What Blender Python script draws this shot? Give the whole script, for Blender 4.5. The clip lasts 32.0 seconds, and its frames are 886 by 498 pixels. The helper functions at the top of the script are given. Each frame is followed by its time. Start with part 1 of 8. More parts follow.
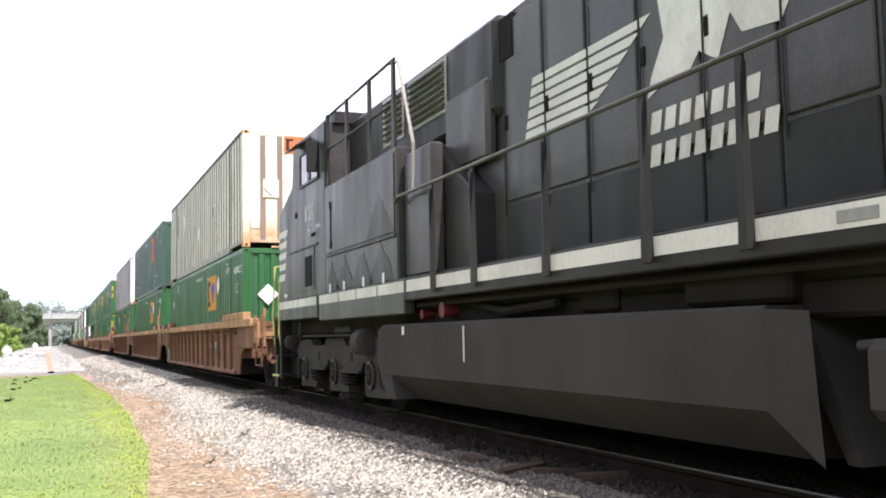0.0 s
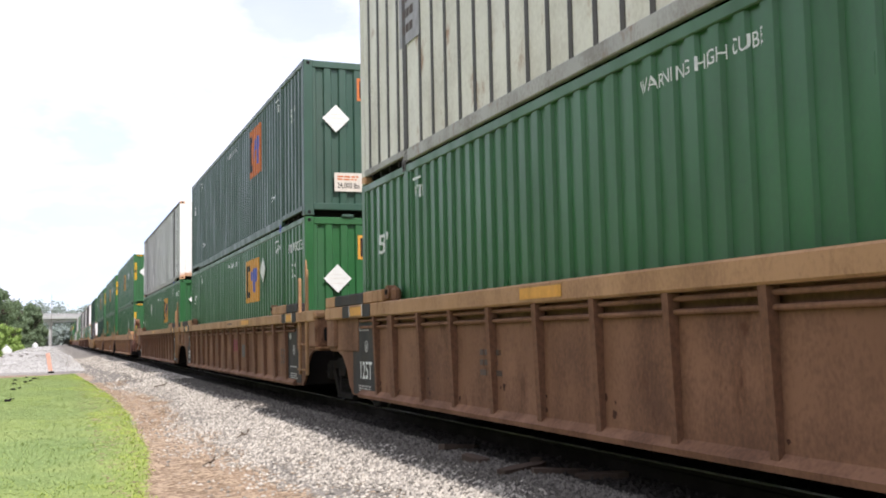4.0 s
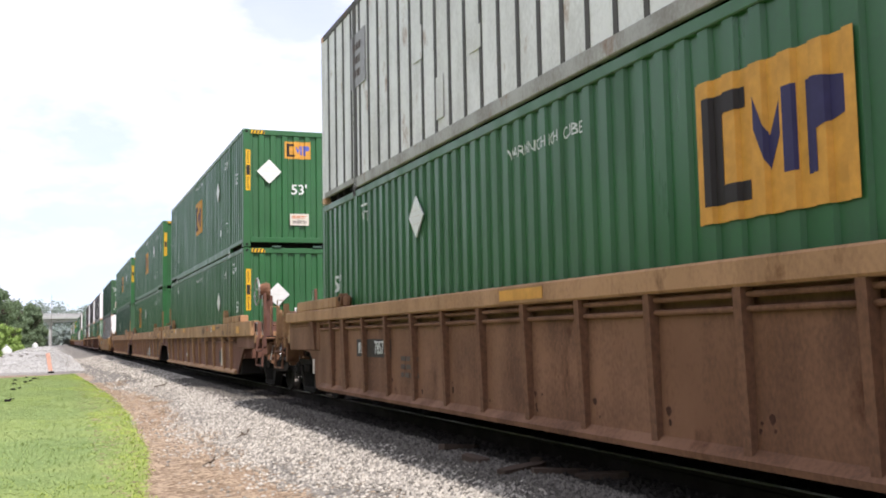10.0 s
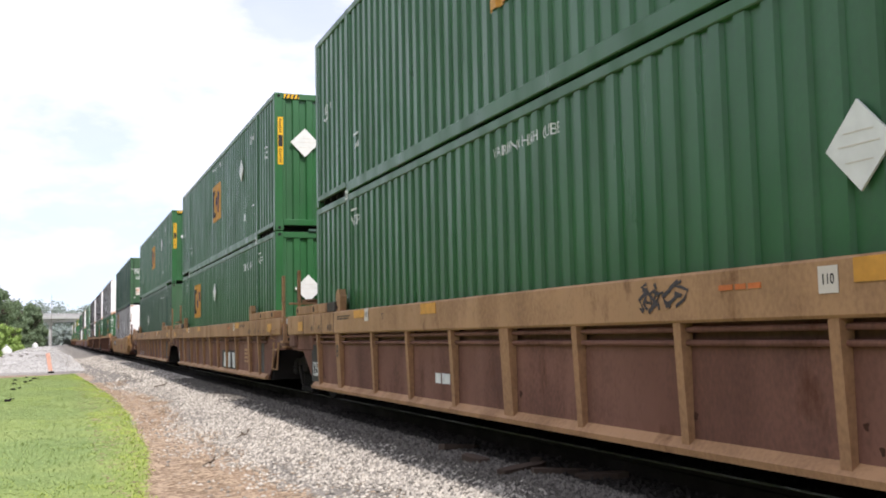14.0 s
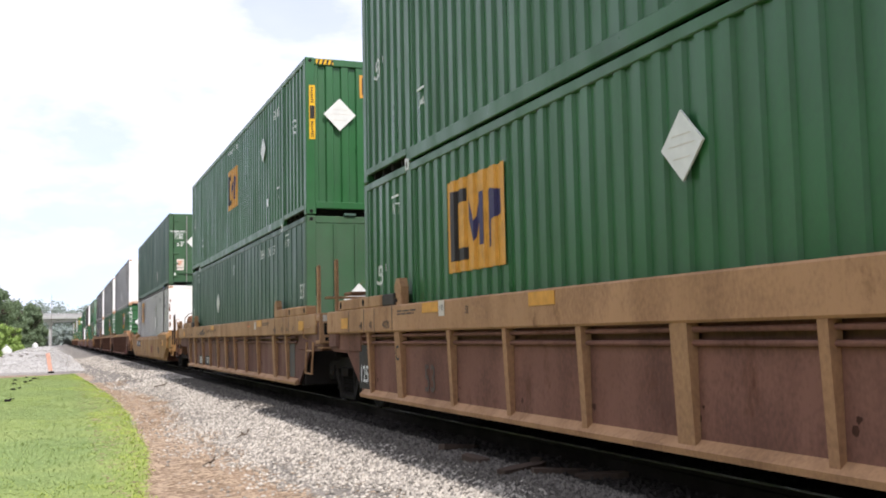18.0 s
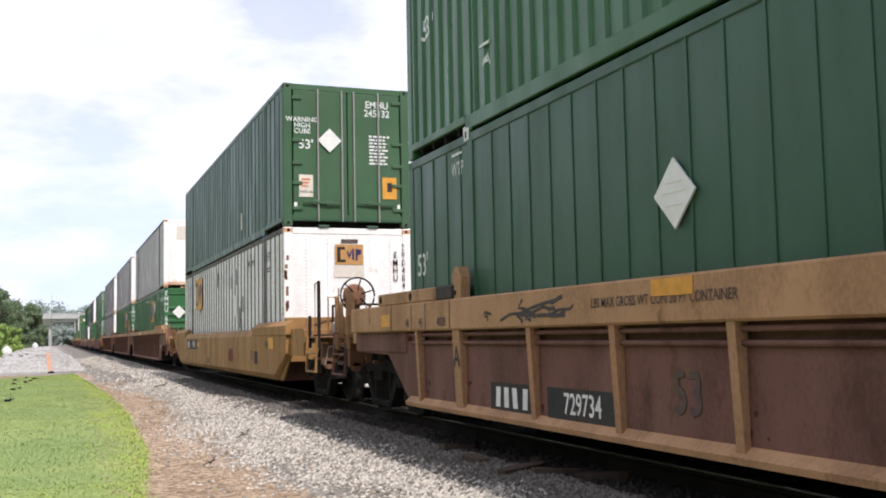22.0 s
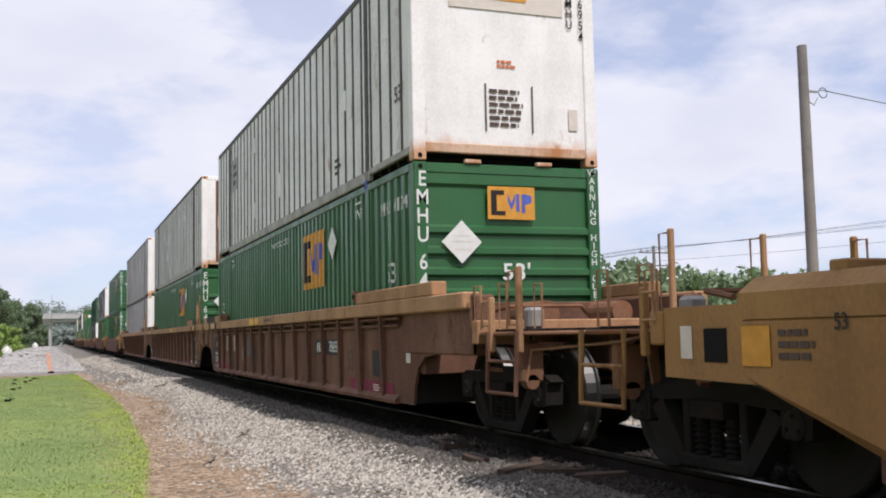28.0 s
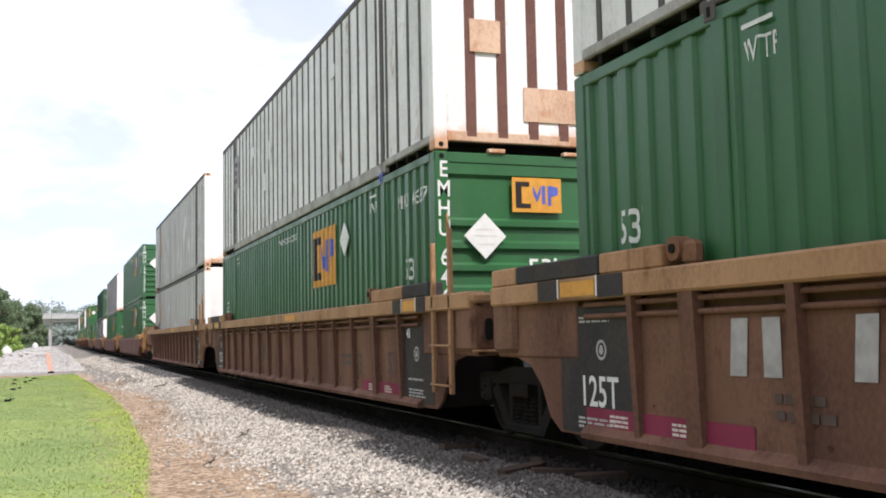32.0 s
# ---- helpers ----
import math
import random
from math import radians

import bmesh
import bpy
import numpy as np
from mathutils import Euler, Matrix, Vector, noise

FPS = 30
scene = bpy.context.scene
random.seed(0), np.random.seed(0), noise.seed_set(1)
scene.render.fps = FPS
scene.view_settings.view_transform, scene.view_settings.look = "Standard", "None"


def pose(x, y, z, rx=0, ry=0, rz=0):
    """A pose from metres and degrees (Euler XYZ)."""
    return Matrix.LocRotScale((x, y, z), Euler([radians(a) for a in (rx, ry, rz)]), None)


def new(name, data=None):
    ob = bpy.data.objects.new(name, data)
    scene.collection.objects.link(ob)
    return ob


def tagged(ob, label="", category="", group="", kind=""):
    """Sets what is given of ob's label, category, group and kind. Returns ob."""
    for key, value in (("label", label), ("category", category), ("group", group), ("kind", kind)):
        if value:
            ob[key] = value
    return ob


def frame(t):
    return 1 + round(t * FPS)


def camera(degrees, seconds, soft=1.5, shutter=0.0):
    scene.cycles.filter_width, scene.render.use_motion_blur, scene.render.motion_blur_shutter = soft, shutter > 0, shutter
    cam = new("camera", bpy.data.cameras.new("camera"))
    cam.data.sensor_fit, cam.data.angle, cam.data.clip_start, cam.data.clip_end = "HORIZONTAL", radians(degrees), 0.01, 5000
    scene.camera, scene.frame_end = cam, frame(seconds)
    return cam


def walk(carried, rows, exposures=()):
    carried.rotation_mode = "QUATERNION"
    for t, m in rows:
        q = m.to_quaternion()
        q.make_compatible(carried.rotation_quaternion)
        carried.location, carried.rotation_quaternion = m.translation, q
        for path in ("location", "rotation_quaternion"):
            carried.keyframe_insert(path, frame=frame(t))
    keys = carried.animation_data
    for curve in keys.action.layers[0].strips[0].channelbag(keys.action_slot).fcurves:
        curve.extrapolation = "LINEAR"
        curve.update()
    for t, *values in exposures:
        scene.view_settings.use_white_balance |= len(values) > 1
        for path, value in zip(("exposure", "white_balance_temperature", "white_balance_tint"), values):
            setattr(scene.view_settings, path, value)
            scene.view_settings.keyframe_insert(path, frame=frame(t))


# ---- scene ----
# World: the rails run along y, x is to the right of the camera's side, z = 0 is the top of the rails.
import functools
import itertools

TRACK = 5.384          # x of the track's middle
EYE = 1.086            # lens above the rail heads
DURATION = 32.0

cam = camera(47.39, DURATION, soft=1.9, shutter=0.0)
still = pose(0, 0, EYE, 94.832, 1.139, -20.835)
walk(cam, [(0.0, still), (DURATION, still)],
     exposures=[(0.0, 0.35, 6550, 15), (1.0, 0.3, 6550, 15), (2.0, 0.05, 6550, 15), (3.2, -0.05, 6550, 15), (5.0, -0.05, 6550, 15), (8.0, -0.1, 6550, 15), (11.0, -0.1, 6550, 15), (12.2, -0.41, 6550, 15), (13.4, -0.15, 6550, 15), (16.0, -0.1, 6550, 15), (20.0, -0.12, 6550, 15), (22.0, -0.23, 6550, 15), (23.2, -0.65, 6550, 15), (24.5, -0.72, 6550, 15), (26.0, -0.62, 6550, 15), (27.0, -0.61, 6550, 15), (28.5, -0.52, 6550, 15), (29.5, -0.2, 6550, 15), (30.5, -0.1, 6550, 15), (32.0, -0.12, 6550, 15)])


def travelled(t):
    """Metres that the train has rolled at t seconds; it slows a little."""
    k = t / 16.0
    return 107.551 * k - 10.632 * k * k + 1.302 * k ** 3


# ---- light ----
SUN_DIR = Vector((0.132, -0.69, 1.0)).normalized()
sun = new("sun", bpy.data.lights.new("sun", "SUN"))
sun.data.energy, sun.data.angle, sun.data.color = 5.0, radians(0.6), (1.0, 0.965, 0.92)
sun.rotation_euler = (-SUN_DIR).to_track_quat("-Z", "Y").to_euler()

world = bpy.data.worlds.new("sky")
scene.world = world
world.use_nodes = True
wn, wl = world.node_tree.nodes, world.node_tree.links
wn.clear()
w_out = wn.new("ShaderNodeOutputWorld")
w_bg = wn.new("ShaderNodeBackground")
w_sky = wn.new("ShaderNodeTexSky")
w_sky.sky_type, w_sky.sun_disc = "NISHITA", False
w_sky.sun_elevation = math.asin(SUN_DIR.z)
w_sky.sun_rotation = math.atan2(SUN_DIR.x, SUN_DIR.y)
w_sky.air_density, w_sky.dust_density, w_sky.ozone_density = 1.0, 0.5, 2.5
w_co = wn.new("ShaderNodeTexCoord")
w_map = wn.new("ShaderNodeMapping")
w_map.inputs["Scale"].default_value = (1.0, 1.0, 2.4)
w_map.inputs["Location"].default_value = (0.75, 0.4, 0.1)


def sky_noise(scale, detail, rough):
    t = wn.new("ShaderNodeTexNoise")
    t.inputs["Scale"].default_value, t.inputs["Detail"].default_value, t.inputs["Roughness"].default_value = scale, detail, rough
    wl.new(w_map.outputs["Vector"], t.inputs["Vector"])
    return t.outputs["Fac"]


def sky_math(op, a, b):
    m = wn.new("ShaderNodeMath")
    m.operation = op
    for sock, v in zip(m.inputs, (a, b)):
        if isinstance(v, (int, float)):
            sock.default_value = v
        else:
            wl.new(v, sock)
    return m.outputs[0]


# broken cloud, with a wide clear gap over the far side of the line
w_dot = wn.new("ShaderNodeVectorMath")
w_dot.operation = "DOT_PRODUCT"
w_dot.inputs[1].default_value = Vector((0.62, 0.72, 0.33)).normalized()
wl.new(w_co.outputs["Generated"], w_dot.inputs[0])
w_gap = wn.new("ShaderNodeMapRange")
w_gap.inputs["From Min"].default_value, w_gap.inputs["From Max"].default_value = 0.945, 0.995
wl.new(w_dot.outputs["Value"], w_gap.inputs["Value"])
w_ramp = wn.new("ShaderNodeValToRGB")
w_ramp.color_ramp.elements[0].position, w_ramp.color_ramp.elements[1].position = 0.38, 0.50
w_ramp.color_ramp.elements[0].color = (0.48, 0.48, 0.48, 1)
w_tone = wn.new("ShaderNodeMixRGB")
w_tone.inputs["Color1"].default_value = (11.6, 12.6, 15.2, 1)
w_tone.inputs["Color2"].default_value = (17.0, 17.4, 18.6, 1)
wl.new(sky_noise(5.5, 7.0, 0.55), w_tone.inputs["Fac"])
w_mix = wn.new("ShaderNodeMixRGB")
wl.new(w_co.outputs["Generated"], w_map.inputs["Vector"])
wl.new(sky_math("SUBTRACT", sky_noise(3.0, 9.0, 0.55), sky_math("MULTIPLY", w_gap.outputs["Result"], 0.10)), w_ramp.inputs["Fac"])
# thin veil everywhere outside the gap
w_veil = sky_math("MULTIPLY", sky_math("SUBTRACT", 1.0, w_gap.outputs["Result"]), 0.67)
wl.new(sky_math("MAXIMUM", sky_math("MULTIPLY", w_ramp.outputs["Color"], 1.0), w_veil), w_mix.inputs["Fac"])
wl.new(w_tone.outputs["Color"], w_mix.inputs["Color2"])
w_gain = wn.new("ShaderNodeMixRGB")
w_gain.blend_type = "MULTIPLY"
w_gain.inputs["Fac"].default_value = 1.0
w_gain.inputs["Color2"].default_value = (1.3, 1.75, 2.4, 1)
wl.new(w_sky.outputs["Color"], w_gain.inputs["Color1"])
wl.new(w_gain.outputs["Color"], w_mix.inputs["Color1"])
wl.new(w_mix.outputs["Color"], w_bg.inputs["Color"])
wl.new(w_bg.outputs["Background"], w_out.inputs["Surface"])
w_bg.inputs["Strength"].default_value = 0.085


# ---- materials ----
def nodes_of(name):
    m = bpy.data.materials.new(name)
    m.use_nodes = True
    n, l = m.node_tree.nodes, m.node_tree.links
    return m, n, l, n["Principled BSDF"]


def noise_node(n, l, vec, scale, detail=4.0, rough=0.55):
    t = n.new("ShaderNodeTexNoise")
    t.inputs["Scale"].default_value, t.inputs["Detail"].default_value, t.inputs["Roughness"].default_value = scale, detail, rough
    if vec is not None:
        l.new(vec, t.inputs["Vector"])
    return t.outputs["Fac"]


def ramp_node(n, l, fac, p0, p1, c0=(0, 0, 0, 1), c1=(1, 1, 1, 1)):
    r = n.new("ShaderNodeValToRGB")
    a, b = r.color_ramp.elements
    a.position, b.position, a.color, b.color = p0, p1, c0, c1
    l.new(fac, r.inputs["Fac"])
    return r.outputs["Color"]


def mix_node(n, l, fac, a, b, kind="MIX"):
    m = n.new("ShaderNodeMixRGB")
    m.blend_type = kind
    for sock, v in zip(m.inputs, (fac, a, b)):
        if isinstance(v, (int, float)):
            sock.default_value = v
        elif isinstance(v, tuple):
            sock.default_value = (*v[:3], 1)
        else:
            l.new(v, sock)
    return m.outputs["Color"]


def mapped(n, l, out, scale):
    m = n.new("ShaderNodeMapping")
    m.inputs["Scale"].default_value = scale
    l.new(out, m.inputs["Vector"])
    return m.outputs["Vector"]


def bump_to(n, l, bsdf, height, strength, distance):
    b = n.new("ShaderNodeBump")
    b.inputs["Strength"].default_value, b.inputs["Distance"].default_value = strength, distance
    l.new(height, b.inputs["Height"])
    l.new(b.outputs["Normal"], bsdf.inputs["Normal"])


def paint(name, rgb, grime=(0.10, 0.075, 0.05), amount=0.35, rough=0.5, rust=0.0, rust_rgb=(0.20, 0.075, 0.03), metal=0.0, vary=0.12, spec=0.2, creep=0.0):
    """Weathered paint on steel: cloudy fading, streaks of grime that run down, specks and patches of rust."""
    m, n, l, b = nodes_of(name)
    co = n.new("ShaderNodeTexCoord").outputs["Object"]
    info = n.new("ShaderNodeObjectInfo").outputs["Random"]
    cloud = noise_node(n, l, mapped(n, l, co, (0.9, 0.9, 0.7)), 1.0, 5)
    light = tuple(min(1, c * (1 + vary) + 0.012) for c in rgb)
    dark = tuple(c * (1 - vary) for c in rgb)
    col = mix_node(n, l, ramp_node(n, l, cloud, 0.3, 0.7), dark, light)
    col = mix_node(n, l, mix_node(n, l, 0.5, info, (0.5, 0.5, 0.5)), col, mix_node(n, l, 0.16, col, tuple(min(0.5, 0.012 + 1.9 * c) for c in rgb)))
    streak = noise_node(n, l, mapped(n, l, co, (2.6, 2.6, 0.42)), 1.0, 4, 0.5)
    fine = noise_node(n, l, mapped(n, l, co, (30, 30, 22)), 1.0, 3)
    blot = noise_node(n, l, mapped(n, l, co, (1.7, 1.7, 2.0)), 1.0, 6, 0.6)
    dirt = ramp_node(n, l, mix_node(n, l, 0.3, mix_node(n, l, 0.5, streak, blot), fine), 0.45, 0.61)
    dm = n.new("ShaderNodeMath")
    dm.operation = "MULTIPLY"
    dm.inputs[1].default_value = amount
    l.new(dirt, dm.inputs[0])
    col = mix_node(n, l, dm.outputs[0], col, grime)
    if rust > 0:
        spots = noise_node(n, l, mapped(n, l, co, (2.3, 2.3, 1.3)), 1.0, 8, 0.68)
        rm = ramp_node(n, l, spots, 0.62 - 0.16 * rust, 0.74 - 0.14 * rust)
        col = mix_node(n, l, rm, col, rust_rgb)
    if creep > 0:          # rust that has crept up from the lower edge
        sep = n.new("ShaderNodeSeparateXYZ")
        l.new(co, sep.inputs[0])
        up = n.new("ShaderNodeMath")
        up.operation, up.inputs[1].default_value, up.inputs[2].default_value = "MULTIPLY_ADD", -0.9 / creep, 0.9
        l.new(sep.outputs["Z"], up.inputs[0])
        both = n.new("ShaderNodeMath")
        both.operation = "ADD"
        l.new(up.outputs[0], both.inputs[0])
        l.new(noise_node(n, l, mapped(n, l, co, (3.2, 3.2, 1.6)), 1.0, 6, 0.6), both.inputs[1])
        half = n.new("ShaderNodeMath")
        half.operation, half.inputs[1].default_value = "MULTIPLY", 0.5
        l.new(both.outputs[0], half.inputs[0])
        # real rust, its orange lightened to suggest sun on the ends
        col = mix_node(n, l, ramp_node(n, l, half.outputs[0], 0.38, 0.60, (0, 0, 0, 1), (0.85, 0.85, 0.85, 1)), col, (0.56, 0.27, 0.12))
    l.new(col, b.inputs["Base Color"])
    rr = ramp_node(n, l, streak, 0.3, 0.75, (rough - 0.08,) * 3 + (1,), (min(1, rough + 0.22),) * 3 + (1,))
    l.new(rr, b.inputs["Roughness"])
    b.inputs["Metallic"].default_value = metal
    b.inputs["Specular IOR Level"].default_value = spec
    bump_to(n, l, b, mix_node(n, l, 0.5, fine, cloud), 0.18, 0.006)
    return m


def plain(name, rgb, rough=0.6, metal=0.0, vary=0.15, scale=9.0):
    m, n, l, b = nodes_of(name)
    co = n.new("ShaderNodeTexCoord").outputs["Object"]
    f = noise_node(n, l, co, scale, 5)
    l.new(mix_node(n, l, ramp_node(n, l, f, 0.3, 0.7), tuple(c * (1 - vary) for c in rgb), tuple(min(1, c * (1 + vary)) for c in rgb)), b.inputs["Base Color"])
    b.inputs["Roughness"].default_value, b.inputs["Metallic"].default_value = rough, metal
    b.inputs["Specular IOR Level"].default_value = 0.3
    bump_to(n, l, b, f, 0.12, 0.01)
    return m


GREEN = paint("green_container_paint", (0.017, 0.102, 0.029), (0.028, 0.054, 0.036), 0.28, 0.33, 0.0, spec=0.5)
GREEN_B = paint("green_container_paint_faded", (0.026, 0.072, 0.050), (0.050, 0.058, 0.054), 0.30, 0.38, 0.0, spec=0.5)
# lighter copy of the dark green: sun on the front ends put into the paint
GREEN_END_LIT = paint("green_end_sunlit_paint", (0.040, 0.100, 0.048), (0.070, 0.078, 0.062), 0.4, 0.5, 0.06)
GREEN_D = paint("dark_green_container_paint", (0.020, 0.074, 0.040), (0.034, 0.050, 0.040), 0.24, 0.38, 0.0, spec=0.42)
WHITE = paint("white_container_paint", (0.80, 0.78, 0.785), (0.28, 0.25, 0.235), 0.34, 0.5, 0.22, (0.30, 0.15, 0.07), vary=0.06)
CREAM = paint("cream_container_paint", (0.74, 0.70, 0.62), (0.30, 0.24, 0.18), 0.34, 0.5, 0.28, (0.32, 0.15, 0.06), vary=0.06)
GREYPOST = paint("grey_post_steel", (0.085, 0.078, 0.077), (0.06, 0.05, 0.042), 0.4, 0.6, 0.2)
CREAM_END = paint("rust_crept_cream_end", (0.74, 0.70, 0.60), (0.34, 0.25, 0.18), 0.25, 0.5, 0.2, (0.40, 0.20, 0.09), vary=0.06, creep=1.1)
WHITE_END = paint("rust_crept_white_end", (0.86, 0.84, 0.83), (0.32, 0.28, 0.25), 0.25, 0.5, 0.1, (0.40, 0.20, 0.09), vary=0.05, creep=0.42)
END_POST = paint("taupe_end_post", (0.235, 0.175, 0.14), (0.15, 0.11, 0.09), 0.4, 0.6)
RUSTY = paint("rusty_white_rail", (0.62, 0.42, 0.29), (0.36, 0.17, 0.09), 0.6, 0.7, 0.7, (0.42, 0.19, 0.085))
TAN = paint("tan_car_paint", (0.185, 0.092, 0.053), (0.062, 0.034, 0.026), 0.60, 0.7, 0.25, (0.085, 0.036, 0.02), vary=0.22, spec=0.12)
TANBROWN = paint("dusty_tan_wall_paint", (0.170, 0.080, 0.058), (0.072, 0.040, 0.034), 0.60, 0.72, 0.25, (0.10, 0.042, 0.026), vary=0.2, spec=0.12)
REDTAN = paint("red_tan_car_paint", (0.155, 0.077, 0.049), (0.055, 0.032, 0.027), 0.6, 0.7, 0.3, (0.075, 0.032, 0.02), vary=0.22, spec=0.12)
BROWN = paint("brown_car_paint", (0.145, 0.067, 0.051), (0.060, 0.034, 0.029), 0.6, 0.72, 0.4, (0.075, 0.034, 0.022))
# tan of the sills; on coupler ends it stands for sunlit faces
TANLIGHT = paint("tan_sill_sunlit_end_paint", (0.385, 0.205, 0.105), (0.135, 0.070, 0.043), 0.5, 0.65, 0.25, (0.16, 0.075, 0.035))
YELLOW = paint("yellow_car_paint", (0.30, 0.158, 0.056), (0.11, 0.062, 0.036), 0.4, 0.62, 0.25, (0.11, 0.05, 0.022))
# black grime, deepened to stand for shade below floors and decks
UNDER = paint("dark_grime_and_shade", (0.018, 0.0155, 0.0145), (0.027, 0.022, 0.019), 0.5, 0.9, spec=0.03)
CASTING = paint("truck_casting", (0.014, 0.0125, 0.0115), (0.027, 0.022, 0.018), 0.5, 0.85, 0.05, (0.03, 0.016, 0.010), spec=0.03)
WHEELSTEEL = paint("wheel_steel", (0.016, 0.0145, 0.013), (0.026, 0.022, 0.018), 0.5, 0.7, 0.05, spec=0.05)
TREAD = plain("polished_tread", (0.13, 0.125, 0.12), 0.4, 1.0, 0.08)
RAILGREY = paint("grey_white_rail", (0.40, 0.385, 0.375), (0.16, 0.13, 0.11), 0.55, 0.6, 0.3, (0.22, 0.11, 0.06))
STENCIL_BLACK = paint("black_stencil_panel", (0.020, 0.020, 0.022), (0.085, 0.062, 0.046), 0.55, 0.65)
RUSTSTAIN = plain("rust_stain", (0.055, 0.022, 0.013), 0.9, 0.0, 0.4)
RAILHEAD = plain("worn_rail_head", (0.36, 0.34, 0.32), 0.28, 1.0, 0.1)
INK_WHITE = plain("white_lettering", (0.66, 0.67, 0.66), 0.6)
INK_BLACK = plain("black_lettering", (0.022, 0.02, 0.02), 0.6)
INK_GREY = plain("faded_lettering", (0.085, 0.06, 0.05), 0.7)
DECAL_ORANGE = plain("orange_decal", (0.60, 0.285, 0.045), 0.5)
DECAL_FADED = plain("faded_orange_decal", (0.44, 0.235, 0.085), 0.6)
DECAL_RED = plain("red_orange_decal", (0.55, 0.15, 0.04), 0.55)
DECAL_YELLOW = plain("yellow_reflector", (0.72, 0.40, 0.02), 0.4)
DECAL_BLUE = plain("blue_decal", (0.085, 0.115, 0.42), 0.5)
DECAL_NAVY = plain("navy_decal", (0.028, 0.022, 0.085), 0.5)
DECAL_DARK = plain("dark_decal", (0.020, 0.014, 0.014), 0.5)
PLACARD = plain("white_placard", (0.70, 0.70, 0.68), 0.4, 0.0, 0.06)
PAPER = plain("paper_label", (0.62, 0.56, 0.50), 0.6, 0.0, 0.08)
MAGENTA = paint("magenta_patch", (0.20, 0.022, 0.055), (0.09, 0.04, 0.04), 0.5, 0.7)
GRAFFITI_GREY = plain("grey_spray_paint", (0.36, 0.35, 0.34), 0.6, 0.0, 0.2)
GRAFFITI_DARK = plain("dark_spray_paint", (0.05, 0.042, 0.045), 0.7, 0.0, 0.3)
HOLE = plain("hole_shadow", (0.006, 0.005, 0.005), 0.95)
BLUE_CAP = plain("blue_corner_block", (0.10, 0.13, 0.45), 0.5)
LOCO = paint("black_locomotive_paint", (0.021, 0.0195, 0.0195), (0.040, 0.036, 0.034), 0.4, 0.36, 0.0, spec=0.16)
LOCO_GREY = paint("dusty_locomotive_side", (0.036, 0.033, 0.033), (0.092, 0.083, 0.079), 0.65, 0.32, 0.0, spec=0.32)
LOCO_MID = paint("washed_locomotive_side", (0.029, 0.027, 0.027), (0.068, 0.062, 0.059), 0.5, 0.36, 0.0, spec=0.2)
LOCO_DUST = paint("dusty_underframe", (0.042, 0.039, 0.0375), (0.064, 0.058, 0.055), 0.5, 0.8, spec=0.06)
FILLER_RED = plain("dull_red_cap", (0.16, 0.022, 0.030), 0.5)
LOCO_WHITE = paint("white_locomotive_stripe", (0.65, 0.625, 0.59), (0.20, 0.18, 0.15), 0.3, 0.5)
RAIL_YELLOW = plain("yellow_handrail", (0.62, 0.54, 0.20), 0.5)
BARE = plain("bare_handrail", (0.42, 0.38, 0.34), 0.4, 0.6)
GALV = plain("galvanised_steel", (0.30, 0.29, 0.28), 0.5, 0.4)
RUST_PIPE = paint("rusty_pipework", (0.20, 0.095, 0.052), (0.08, 0.05, 0.035), 0.5, 0.75, 0.5)
RAILSTEEL = paint("rail_side_rust", (0.014, 0.010, 0.008), (0.010, 0.008, 0.007), 0.5, 0.8, spec=0.06)
TIEWOOD = paint("creosoted_tie", (0.020, 0.016, 0.014), (0.05, 0.04, 0.033), 0.4, 0.9, spec=0.06)
CONCRETE = paint("bridge_concrete", (0.38, 0.38, 0.37), (0.22, 0.22, 0.215), 0.4, 0.9, vary=0.1)
POLE = paint("weathered_pole", (0.21, 0.19, 0.18), (0.10, 0.09, 0.085), 0.5, 0.9)
WIRE = plain("dark_wire", (0.05, 0.05, 0.05), 0.6)


def glass(name):
    m, n, l, b = nodes_of(name)
    b.inputs["Base Color"].default_value = (0.012, 0.014, 0.016, 1)
    b.inputs["Roughness"].default_value = 0.06
    b.inputs["Coat Weight"].default_value = 0.6
    return m


GLASS = glass("dark_window_glass")


def leaf_paint(name, rgb, lo=0.55, hi=1.5):
    m, n, l, b = nodes_of(name)
    r = n.new("ShaderNodeNewGeometry").outputs["Random Per Island"]
    col = mix_node(n, l, r, tuple(c * lo for c in rgb), tuple(c * hi for c in rgb))
    l.new(col, b.inputs["Base Color"])
    b.inputs["Roughness"].default_value = 0.6
    b.inputs["Specular IOR Level"].default_value = 0.25
    tr = n.new("ShaderNodeBsdfTranslucent")
    l.new(mix_node(n, l, 0.35, col, (0.20, 0.30, 0.02)), tr.inputs["Color"])
    ms = n.new("ShaderNodeMixShader")
    ms.inputs["Fac"].default_value = 0.3
    out = n["Material Output"]
    l.new(b.outputs["BSDF"], ms.inputs[1])
    l.new(tr.outputs["BSDF"], ms.inputs[2])
    l.new(ms.outputs["Shader"], out.inputs["Surface"])
    return m


LEAF_DARK = leaf_paint("dark_tree_leaves", (0.17, 0.23, 0.135), 0.7, 1.3)
LEAF_BRIGHT = leaf_paint("bright_shrub_leaves", (0.30, 0.42, 0.12), 0.6, 1.4)
# paled and greyed: the haze of distance is put into the leaf colour
LEAF_HAZED = leaf_paint("haze_paled_leaves", (0.30, 0.35, 0.33), 0.8, 1.2)
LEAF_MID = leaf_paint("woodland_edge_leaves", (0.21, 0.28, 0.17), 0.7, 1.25)


